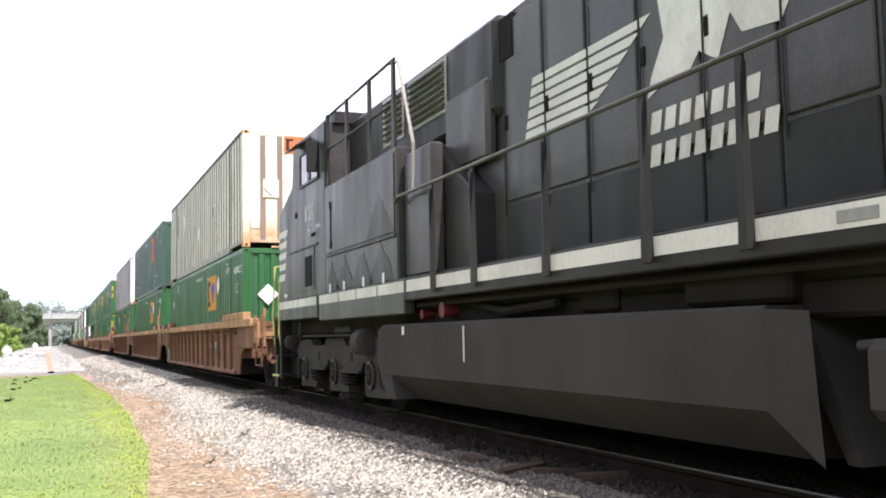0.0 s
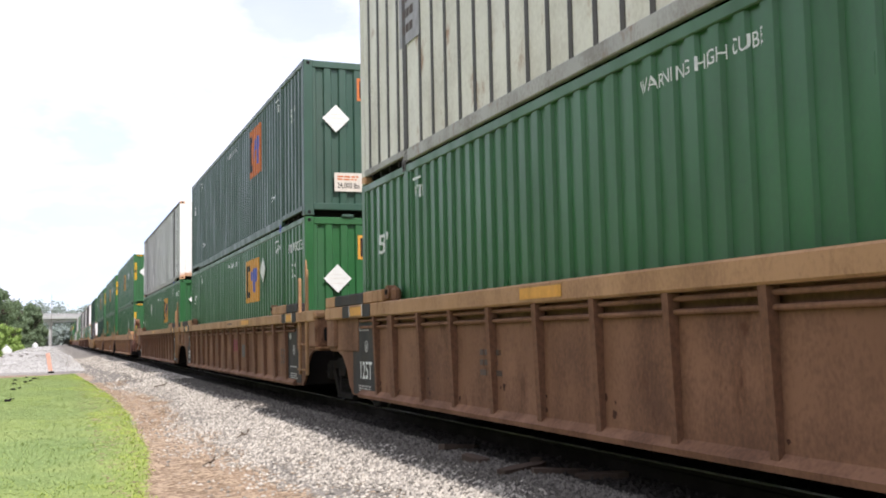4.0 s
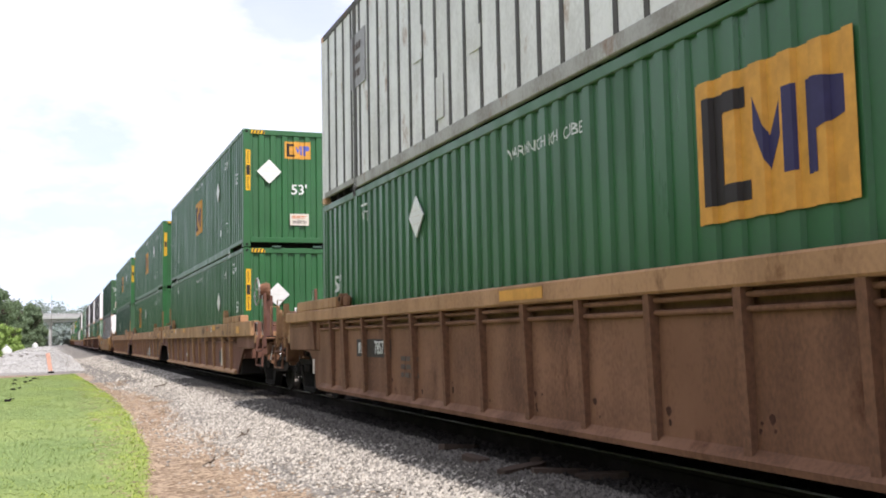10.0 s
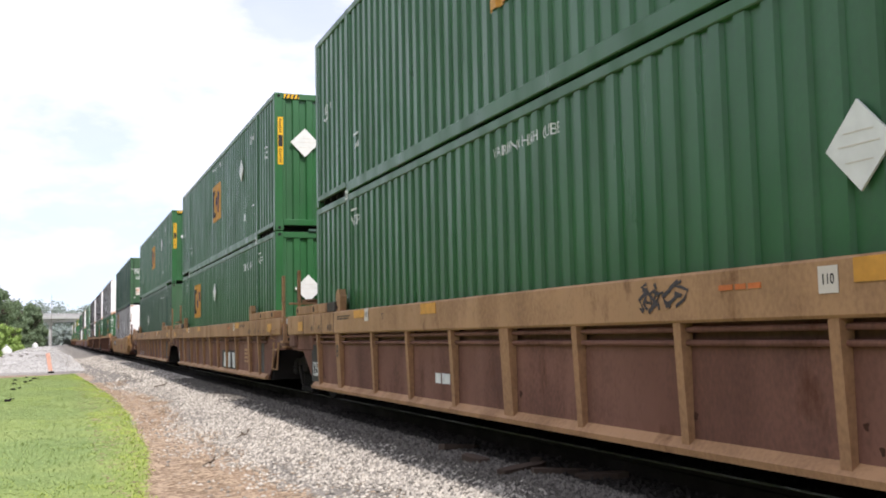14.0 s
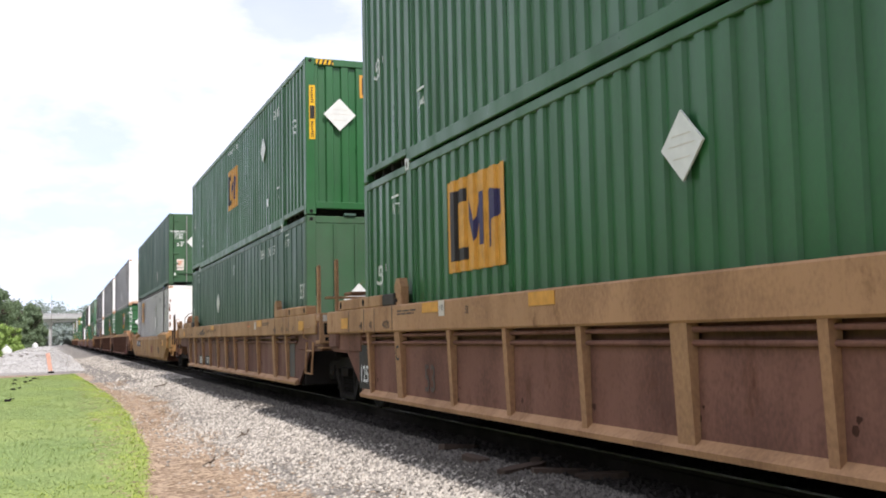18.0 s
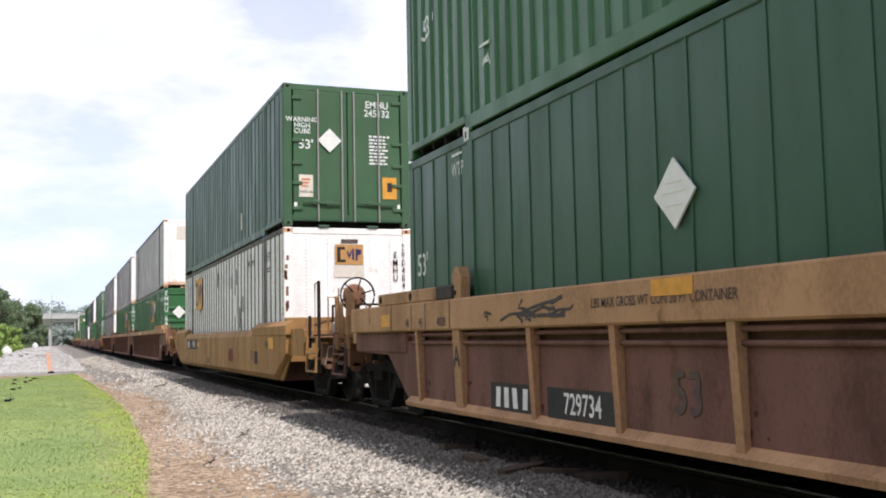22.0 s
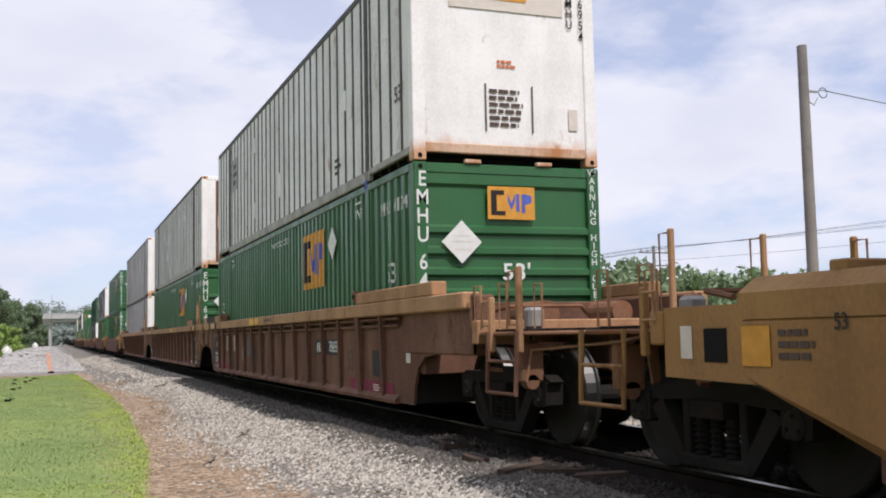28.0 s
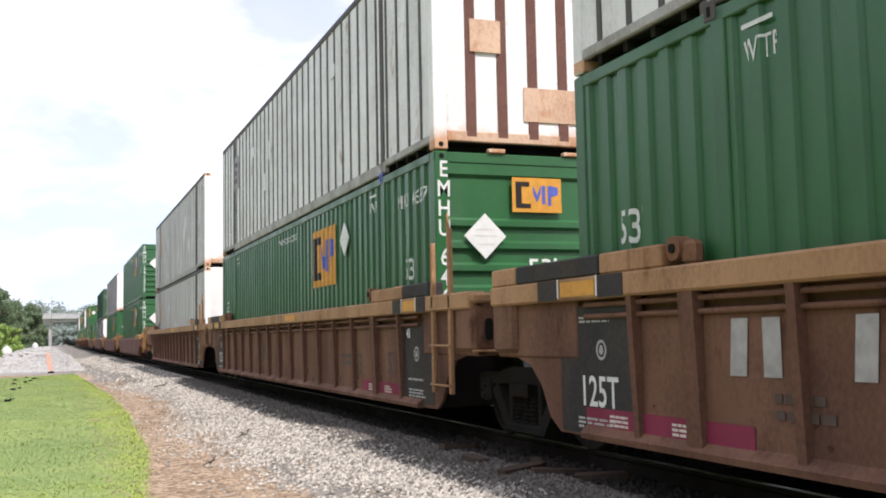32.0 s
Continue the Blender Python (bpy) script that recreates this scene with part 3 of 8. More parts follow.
scatter("wood_chips", "scattered brown bark chips and dry leaves on bare earth", "debris", 46000, (0.5, 2.9, 8, 40), 0.0165, CHIP, flat=0.3, seed=5, shape="chip",
        density=lambda x, y: 1.0 if lawn_edge(y) - 0.03 < x < 2.3 + 0.4 * noise.noise(Vector((x, y * 0.7, 1))) else 0.08)


def build_grass():
    rng = np.random.default_rng(11)
    k = 190000
    y = 9 + 43 * rng.random(k) ** 1.55
    x = -5.5 + 7.2 * rng.random(k)
    ragged = sampled(lambda a, b: noise.noise(Vector((3.0, b * 2.2, 0))), x, y, 3, 500)
    edge = sampled(lambda a, b: lawn_edge(b), x, y, 3, 300) + 0.10 * ragged + 0.10 * (rng.random(k) - 0.7)
    keep = (x < edge) & (x > -0.075 * y - 0.7) & (y < 49 + 0.9 * np.maximum(0, x + 2))
    x, y, edge = x[keep], y[keep], edge[keep]
    k = len(x)
    z = sampled(ground_height, x, y) - 0.005
    tuft = sampled(lambda a, b: noise.noise(Vector((a * 3.1, b * 1.7, 9.0))), x, y)
    drift = sampled(lambda a, b: noise.noise(Vector((a * 0.7, b * 0.32, 2.0))), x, y, 40, 120)
    lime = np.clip(0.95 - (edge - x) / 0.95 + 0.95 * drift + 0.6 * tuft, 0.0, 1.0)
    lime = np.clip(lime + 0.28 * (drift > 0.18), 0, 1)
    h = (0.007 + 0.015 * rng.random(k)) * (1.0 + 0.9 * np.clip(tuft, 0, 1) + 0.5 * (edge - x < 0.2))
    ang = rng.random(k) * 6.283
    wd = 0.003 + 0.004 * rng.random(k) + 0.0004 * y
    lean = 0.9 * h
    dx, dy = np.cos(ang), np.sin(ang)
    a = np.stack([x - dy * wd, y + dx * wd, z], 1)
    b = np.stack([x + dy * wd, y - dx * wd, z], 1)
    c = np.stack([x + dx * lean, y + dy * lean, z + h], 1)
    v = np.stack([a, b, c], 1).reshape(-1, 3)
    me = bpy.data.meshes.new("lawn_grass")
    me.from_pydata(v.tolist(), [], np.arange(3 * k).reshape(-1, 3).tolist())
    me.normals_split_custom_set_from_vertices([(0.0, 0.0, 1.0)] * (3 * k))
    me.attributes.new("lime", "FLOAT", "POINT")
    me.attributes["lime"].data.foreach_set("value", np.repeat(lime, 3))
    me.materials.append(GRASS_BLADE)
    tagged(new("lawn_grass", me), "short mown light green grass", "grass", kind="stuff")


build_grass()


def build_track():
    track = thing("track", "single railway track of worn steel rails on timber ties", "railway track", kind="structure", at=(TRACK, 0, 0))
    prof = [(-0.035, 0.0), (0.035, 0.0), (0.037, -0.03), (0.009, -0.05), (0.009, -0.145), (0.07, -0.165), (0.07, -0.178), (-0.07, -0.178), (-0.07, -0.165), (-0.009, -0.145), (-0.009, -0.05), (-0.037, -0.03)]
    for s in (-1, 1):
        part("rail", Geo().prism([(s * 0.752 + a, z) for a, z in prof], -60, 420, "y"), RAILSTEEL, track)
        part("rail_head", Geo().box(s * 0.752 - 0.026, s * 0.752 + 0.026, -60, 420, 0.0, 0.0035), RAILHEAD, track, "worn running surface of the rail")
    one = Geo().box(-1.3, 1.3, -0.11, 0.11, -0.36, -0.183, 0.012).mesh("tie")
    one.materials.append(TIEWOOD)
    spike = Geo().box(-0.14, 0.14, -0.09, 0.09, -0.183, -0.168, 0.004).mesh("tie_plate")
    spike.materials.append(RAILSTEEL)
    rng = random.Random(4)
    for i in range(90):
        y = -2 + 0.52 * i
        part("tie", one, None, track, at=pose(rng.uniform(-0.04, 0.04), y, rng.uniform(-0.008, 0.004), 0, 0, rng.uniform(-1.5, 1.5)))
        for s in (-1, 1):
            if i < 60:
                part("tie_plate", spike, None, track, at=(s * 0.752, y, 0))
    rest = Geo()
    for i in range(700):
        y = 44.8 + 0.52 * i
        rest.box(-1.3, 1.3, y - 0.11, y + 0.11, -0.36, -0.183)
    for i in range(60):
        y = -2.5 - 0.52 * i
        rest.box(-1.3, 1.3, y - 0.11, y + 0.11, -0.36, -0.183)
    tagged(part("tie_row", rest, TIEWOOD, track), kind="stuff")


build_track()


def leaf_cloud(name, centres, per, leaf, material, parent=None, seed=1, label="", stuff=False):
    """A crown of many small leaf blades gathered in clumps."""
    rng = np.random.default_rng(seed)
    c = np.array([q[:3] for q in centres])
    r = np.array([q[3] for q in centres])
    k = len(c) * per
    who = np.repeat(np.arange(len(c)), per)
    d = rng.normal(size=(k, 3))
    d /= np.linalg.norm(d, axis=1)[:, None]
    p = c[who] + d * (r[who] * (0.55 + 0.5 * rng.random(k)))[:, None] * np.array([1, 1, 0.8])
    a = rng.normal(size=(k, 3))
    a /= np.linalg.norm(a, axis=1)[:, None]
    b = np.cross(a, d + 0.3 * rng.normal(size=(k, 3)))
    b /= np.linalg.norm(b, axis=1)[:, None] + 1e-6
    s = (leaf * (0.6 + 0.8 * rng.random(k)))[:, None]
    v = np.stack([p - a * s, p + b * s * 0.55, p + a * s, p - b * s * 0.55], 1).reshape(-1, 3)
    me = bpy.data.meshes.new(name)
    me.from_pydata(v.tolist(), [], np.arange(4 * k).reshape(-1, 4).tolist())
    me.materials.append(material)
    ob = new(name, me)
    ob.parent = parent
    if label:
        tagged(ob, label)
    if stuff:
        tagged(ob, kind="stuff")
    return ob


def tree(x, y, height, spread, material, label, seed, low=0.25, clumps=34, per=150, leaf=0.16):
    rng = random.Random(seed)
    z = ground_height(x, y)
    t = thing("tree", label, "tree", "trees beside the line", at=(x, y, z))
    g = Geo()
    r = 0.035 * height
    top = Vector((rng.uniform(-0.3, 0.3), rng.uniform(-0.3, 0.3), height * 0.7))
    g.cyl((0, 0), r, -0.1, height * 0.35, "z", 10, r * 0.7)
    g.tube([(0, 0, height * 0.34), top * 0.8, top], r * 0.5, 7)
    limbs = []
    for i in range(7):
        a = i * 2.4 + rng.random()
        s = Vector((0, 0, height * rng.uniform(0.25, 0.5)))
        e = Vector((math.cos(a) * spread * 0.7, math.sin(a) * spread * 0.7, height * rng.uniform(0.45, 0.85)))
        g.tube([s, s.lerp(e, 0.5) + Vector((0, 0, 0.2)), e], r * 0.28, 5)
        limbs.append(e)
    part("trunk", g, BARK, t)
    centres = []
    for i in range(clumps):
        a, q = rng.random() * 6.283, math.sqrt(rng.random())
        h = rng.uniform(low, 1.0)
        w = spread * q * (1.0 - 0.65 * max(0, (h - 0.45) / 0.55) ** 1.4)
        centres.append((math.cos(a) * w, math.sin(a) * w, h * height * 0.93, spread * rng.uniform(0.2, 0.34)))
    leaf_cloud("crown", centres, per, leaf, material, t, seed)
    return t


def shrub(x, y, height, spread, material, label, seed):
    rng = random.Random(seed)
    t = thing("shrub", label, "shrub", "shrubs beside the lawn", at=(x, y, ground_height(x, y)))
    g = Geo()
    for i in range(6):
        a = i * 1.05 + rng.random() * 0.4
        g.tube([(0, 0, -0.05), (math.cos(a) * spread * 0.3, math.sin(a) * spread * 0.3, height * 0.5), (math.cos(a) * spread * 0.6, math.sin(a) * spread * 0.6, height * 0.8)], 0.03, 5)
    part("stem", g, BARK, t)
    centres = []
    for i in range(30):
        a, q = rng.random() * 6.283, math.sqrt(rng.random())
        centres.append((math.cos(a) * spread * q, math.sin(a) * spread * q, height * rng.uniform(0.12, 0.9) * (1 - 0.35 * q), spread * rng.uniform(0.2, 0.33)))
    leaf_cloud("crown", centres, 260, 0.085, material, t, seed)
    return t


for i, (x, y, h, s) in enumerate(((-6.6, 118, 8.2, 2.9), (-8.8, 108, 9.0, 3.4), (-4.2, 152, 5.9, 2.2), (-6.0, 146, 7.0, 2.6), (-4.6, 176, 5.6, 2.4), (-11.5, 100, 9.0, 3.8), (-5.3, 132, 6.6, 2.0), (-13.5, 112, 9.2, 4.0), (-8.2, 135, 7.6, 3.0), (-3.5, 150, 6.4, 1.9), (-3.3, 168, 5.2, 1.7))):
    tree(x, y, h, s, LEAF_DARK, "full dark green roadside tree in summer leaf", 20 + i, clumps=60, per=300, leaf=0.13, low=0.08)
for i, (x, y, h, s) in enumerate(((-4.5, 88, 3.9, 1.3), (-5.6, 84, 4.0, 1.6), (-3.9, 98, 3.1, 1.1), (-7.0, 86, 4.4, 1.8), (-4.6, 106, 3.6, 1.3))):
    shrub(x, y, h, s, LEAF_BRIGHT, "bright green leafy shrub at the lawn's end", 40 + i)


def far_woods(name, x0, x1, y, h, seed, count, material):
    rng = random.Random(seed)
    centres = []
    for i in range(count):
        x = rng.uniform(x0, x1)
        hh = h * (0.80 + 0.34 * noise.noise(Vector((x * 0.05, seed, 0))) + 0.1 * rng.random())
        centres.append((x, y + rng.uniform(-8, 8), hh * rng.uniform(0.1, 0.9), h * rng.uniform(0.13, 0.27)))
    ob = leaf_cloud(name, centres, 130, 0.62, material, None, seed, stuff=True)
    return tagged(ob, "distant hazy line of green woods", "woods")


def unseen_side_woods():
    """The line of trees goes on unseen beside the lawn, level with the camera and behind it; added to cut low sky light
    on the train.
    """
    rng = random.Random(31)
    centres = []
    for i in range(330):
        y = rng.uniform(-70, 92)
        h = 9.0 + 2.2 * noise.noise(Vector((y * 0.06, 4.0, 0)))
        centres.append((-23 + rng.uniform(-3, 3), y, h * rng.uniform(0.06, 0.95), rng.uniform(1.3, 2.5)))
    tagged(leaf_cloud("woods_beside_lawn", centres, 110, 0.5, LEAF_DARK, None, 31, stuff=True), "unseen line of full green trees added beside the lawn", "woods")


unseen_side_woods()
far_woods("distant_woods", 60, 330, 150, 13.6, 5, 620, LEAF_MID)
far_woods("woods_under_bridge", -32, 8, 372, 7.2, 9, 230, LEAF_HAZED)
far_woods("woods_behind_bridge", -70, 60, 520, 22, 6, 420, LEAF_HAZED)


def build_bridge():
    y = 322.0
    b = thing("road_bridge", "pale concrete road overpass crossing above the railway", "bridge", at=(0, y, 0))
    part("girder", Geo().box(-40, 45, 0.4, 8.6, 7.0, 7.9, 0.1), CONCRETE, b)
    part("deck", Geo().box(-40, 45, -0.6, 9.6, 7.9, 8.7, 0.05), CONCRETE, b)
    part("parapet", Geo().box(-40, 45, 9.3, 9.6, 8.7, 9.7, 0.03), CONCRETE, b)
    for x in (-15.5, -2.0, 12.5, 24):
        part("pier_cap", Geo().box(x - 0.9, x + 0.9, 1, 8, 6.3, 7.0, 0.08), CONCRETE, b)
        for yy in (2, 7):
            part("pier_column", Geo().cyl((x, yy), 0.5, -0.6, 6.3, "z", 16), CONCRETE, b)
    part("abutment", Geo().prism([(-40, -0.5), (-16, -0.5), (-20, 7.0), (-40, 7.0)], -0.4, 9.4, "y"), CONCRETE, b)
    part("abutment", Geo().prism([(45, -0.5), (26, -0.5), (30, 7.0), (45, 7.0)], -0.4, 9.4, "y"), CONCRETE, b)
    for x in range(-40, 46, 5):
        part("railing_post", Geo().box(x - 0.06, x + 0.06, -0.5, -0.4, 8.7, 9.6), GALV, b)
    part("railing_bar", Geo().box(-40, 45, -0.5, -0.4, 9.55, 9.68), GALV, b)
    part("railing_bar", Geo().box(-40, 45, -0.5, -0.4, 9.1, 9.2), GALV, b)


build_bridge()


def utility_pole(x, y, height, radius, label, arms=0, lean=0.0):
    t = thing("utility_pole", label, "utility pole", at=(x, y, ground_height(x, y)))
    part("shaft", Geo().cyl((0, 0), radius, -0.3, height, "z", 16, radius * 0.78), POLE, t)
    for i in range(arms):
        z = height - 0.6 - 1.1 * i
        part("crossarm", Geo().box(-1.4, 1.4, -0.06, 0.06, z - 0.06, z + 0.06, 0.01), POLE, t)
        for k in (-1.25, -0.6, 0.6, 1.25):
            part("insulator", Geo().lathe([(z + 0.06, 0.03), (z + 0.12, 0.05), (z + 0.2, 0.05), (z + 0.24, 0.02)], (k, 0), "z", 10), GALV, t)
    t.rotation_euler = (0, radians(lean), 0)
    return t


near_pole = utility_pole(17.42, 20, 8.6, 0.155, "tall grey round utility pole with a coiled cable", lean=0.0)
part("cable_coil", Geo().tube([(0.55 + 0.13 * math.cos(a * 0.4), -0.05, 7.42 + 0.13 * math.sin(a * 0.4)) for a in range(17)], 0.012, 6), WIRE, near_pole)
part("bracket", Geo().box(0.1, 0.42, -0.03, 0.03, 7.42, 7.47, 0.008), GALV, near_pole)
part("bracket", Geo().tube([(0.12, 0, 7.2), (0.3, 0, 7.1), (0.42, 0, 7.3)], 0.015, 6), GALV, near_pole)
utility_pole(47.6, 74, 8.8, 0.17, "old wooden utility pole with two crossarms", 2)
utility_pole(150.0, 116, 11.5, 0.2, "wooden utility pole in the distance", 1)


def cable(a, b, sag, r, name="power_cable"):
    a, b = Vector(a), Vector(b)
    pts = [a.lerp(b, i / 16) - Vector((0, 0, sag * 4 * (i / 16) * (1 - i / 16))) for i in range(17)]
    return tagged(part(name, Geo().tube(pts, r, 5), WIRE, None), "thin dark overhead cable strung between poles", "cable")


cable((17.9, 20, 7.05), (60, 22, 6.2), 0.7, 0.012)
for k in (-1.25, -0.6, 0.6, 1.25):
    cable((47.6 + k, 74, 8.05), (62.9, 41.0, 9.2 + 0.45 * k), 0.25, 0.014)
    cable((47.6 + k, 74, 8.05), (10 + k, 190, 9.6), 1.8, 0.02)
cable((47.6, 74, 6.95), (62.9, 41.0, 7.7), 0.25, 0.014)

# masts far beyond the bridge
for x, y, h, r in ((-1.6, 300, 14.5, 0.07), (-4.2, 300, 10.4, 0.20)):
    utility_pole(x, y, h, r, "slim grey mast far down the line")


def marker_post():
    t = thing("marker_post", "leaning orange and white marker post stuck in gravel", "post", at=(-0.28, 54.5, ground_height(-0.28, 54.5)))
    part("stake", Geo().box(-0.09, 0.09, -0.03, 0.03, -0.05, 0.12, 0.008), INK_WHITE, t)
    part("blade", Geo().box(-0.10, 0.10, -0.026, 0.026, 0.12, 1.02, 0.01), plain("faded_orange_plastic", (0.72, 0.40, 0.30), 0.5), t, "faded orange flat blade")
    part("base", Geo().box(-0.14, 0.14, -0.1, 0.1, -0.04, 0.1, 0.03), UNDER, t)
    t.rotation_euler = (0, radians(-9), 0)


marker_post()


def dark_block(x, y, s, seed):
    rng = random.Random(seed)
    bm = bmesh.new()
    bmesh.ops.create_icosphere(bm, subdivisions=2, radius=s * 0.62)
    for v in bm.verts:
        v.co *= 1 + 0.45 * noise.noise(v.co * (3 / s) + Vector((seed, 0, 0)))
        v.co.z *= 0.55
        v.co.x *= 1.5
    me = bpy.data.meshes.new("spoil_lump")
    bm.to_mesh(me)
    bm.free()
    me.materials.append(UNDER)
    ob = new("spoil_lump", me)
    ob.matrix_basis = pose(x, y, ground_height(x, y) + s * 0.25, 0, 0, rng.uniform(0, 180))
    tagged(ob, "small dark lump of spoil lying on the grass", "debris", "lumps on the lawn")


for i, (x, y, s) in enumerate(((-1.22, 29.4, 0.11), (-1.16, 30.4, 0.07), (-1.35, 36.5, 0.10), (-1.2, 37.6, 0.08), (-1.5, 41.5, 0.10), (-1.15, 43.0, 0.12), (-1.0, 44.2, 0.09), (-0.9, 46.5, 0.12), (-1.6, 45.5, 0.10), (-0.75, 47.2, 0.09), (-1.25, 48.4, 0.10))):
    dark_block(x, y, s, i)


def driftwood(x, y, length, turn, label):
    g = Geo().tube([(-length / 2, 0, 0.02), (-length * 0.1, 0.02, 0.05), (length * 0.3, -0.01, 0.06), (length / 2, 0.03, 0.12)], 0.05 * length, 6)
    g.tube([(length * 0.1, 0, 0.05), (length * 0.3, 0.12, 0.07)], 0.015, 5)
    ob = part("dead_branch", g, BARK, None)
    ob.matrix_basis = pose(x, y, ground_height(x, y) + 0.02, 0, 0, turn)
    tagged(ob, label, "branch")


def sprout(x, y, h, seed):
    rng = random.Random(seed)
    g = Geo()
    for i in range(7):
        a = rng.random() * 6.28
        g.tube([(0, 0, 0), (math.cos(a) * 0.06, math.sin(a) * 0.06, h * 0.6), (math.cos(a) * 0.14, math.sin(a) * 0.14, h * rng.uniform(0.7, 1))], 0.014, 4)
    ob = part("dry_weed", g, BARK, None)
    ob.location = (x, y, ground_height(x, y) - 0.02)
    tagged(ob, "dry dark weed standing in the gravel heap", "weed", "weeds in the gravel")


for i, (x, y, h) in enumerate(((-3.3, 71.5, 0.30), (-2.9, 73.2, 0.22), (-2.2, 72.4, 0.34), (-1.9, 74.0, 0.2), (-1.2, 70.8, 0.26), (-0.9, 72.6, 0.18))):
    sprout(x, y, h * 0.6, 70 + i)

driftwood(2.83, 30.6, 0.36, 12, "short dark dead branch lying on pale gravel")
driftwood(2.52, 14.8, 0.24, 30, "small dark stick among stones beside the track")
driftwood(1.7, 12.4, 0.14, -20, "small brown twig on bare earth")


def timber_scrap(x, y, length, turn, seed):
    rng = random.Random(seed)
    w, h = rng.uniform(0.05, 0.09), rng.uniform(0.02, 0.04)
    poly = [(-length / 2, -w), (length * 0.3, -w * rng.uniform(0.7, 1)), (length / 2, -w * 0.2), (length * 0.42, w * 0.8), (-length * 0.1, w), (-length / 2, w * 0.6)]
    ob = part("timber_scrap", Geo().prism(poly, -0.02, h, "z"), SCRAPWOOD, None)
    ob.matrix_basis = pose(x, y, ground_height(x, y) + 0.02, rng.uniform(-6, 6), rng.uniform(-5, 5), turn)
    tagged(ob, "splintered brown piece of old tie lying by the rail", "timber", "timber scraps beside the rail")


SCRAPWOOD = paint("splintered_tie_wood", (0.075, 0.053, 0.041), (0.05, 0.036, 0.028), 0.5, 0.9, spec=0.06)
for i, (x, y, length, turn) in enumerate(((3.92, 8.35, 0.62, 24), (4.12, 8.02, 0.50, -12), (4.25, 8.75, 0.55, 60), (3.78, 9.15, 0.34, 100), (4.05, 10.2, 0.48, 10), (4.30, 7.6, 0.45, -30))):
    timber_scrap(x, y, length, turn, 80 + i)


def white_sack(x, y, r, h):
    prof = [(-0.02, r * 0.5), (h * 0.05, r * 0.85), (h * 0.25, r), (h * 0.5, r * 0.92), (h * 0.75, r * 0.62), (h * 0.86, r * 0.22), (h * 0.92, r * 0.18), (h, r * 0.34)]
    ob = part("sack", Geo().lathe(prof, (0, 0), "z", 14), PLACARD, None)
    for v in ob.data.vertices:
        v.co += 0.12 * r * noise.noise_vector(v.co * (2.2 / r) + Vector((x, y, 0)))
    ob.location = (x, y, ground_height(x, y))
    tagged(ob, "white tied sack lying by the gravel heap", "sack", "white sacks")


white_sack(-3.72, 87, 0.42, 0.85)
white_sack(-2.3, 122, 0.32, 0.7)


# ---- containers ----
LONG, HALF, TALL = 16.2, 1.297, 2.84
FRAME_AT = (2.0, 14.2)


def corrugation(a0, a1, pitch, depth, flat=0.42):
    """Trapezoid waves from a0 to a1: pairs of place and depth below the outer face."""
    k = max(1, round((a1 - a0) / pitch))
    p = (a1 - a0) / k
    out = [(a0, 0.0)]
    slope = p * (0.5 - flat)
    for i in range(k):
        s = a0 + i * p
        out += [(s + p * flat * 0.5, 0.0), (s + p * flat * 0.5 + slope, depth), (s + p * flat * 1.5 + slope, depth), (s + p * flat * 1.5 + 2 * slope, 0.0)]
    out.append((a1, 0.0))
    return out


SIDE_WAVES = [(0.0, 0.0)] + corrugation(0.17, 1.92, 0.275, 0.030) + corrugation(2.08, 14.12, 0.275, 0.030) + corrugation(14.28, 16.03, 0.275, 0.030) + [(16.2, 0.0)]
END_WAVES = [(-HALF, 0.0)] + corrugation(-HALF + 0.17, HALF - 0.17, 0.275, 0.042) + [(HALF, 0.0)]


@functools.lru_cache(maxsize=None)
def side_mesh(style, sgn):
    """The skin of one long side, between the rails. sgn -1: towards -x."""
    g = Geo()
    x = HALF - 0.012
    z0, z1 = 0.16, TALL - 0.10
    if style == "waves":
        pts = [q for q in SIDE_WAVES if 0.15 <= q[0] <= 16.05]
        g.add([(sgn * (x - d), a, z) for a, d in pts for z in (z0, z1)], [(2 * i, 2 * i + 2, 2 * i + 3, 2 * i + 1) for i in range(len(pts) - 1)])
        g.add([(sgn * (x - 0.05), 0.15, z0), (sgn * (x - 0.05), 16.05, z0), (sgn * (x - 0.05), 16.05, z1), (sgn * (x - 0.05), 0.15, z1)], [(0, 1, 2, 3)])
    else:
        g.box(min(sgn * x, sgn * (x - 0.03)), max(sgn * x, sgn * (x - 0.03)), 0.15, 16.05, z0, z1)
    return g.mesh("side_panel")


@functools.lru_cache(maxsize=None)
def rib_mesh(sgn, wide, proud):
    a, b = sgn * (HALF - 0.013), sgn * (HALF - 0.013 + proud)
    return Geo().box(min(a, b), max(a, b), -wide / 2, wide / 2, 0.16, TALL - 0.10, 0.004).mesh("side_rib")


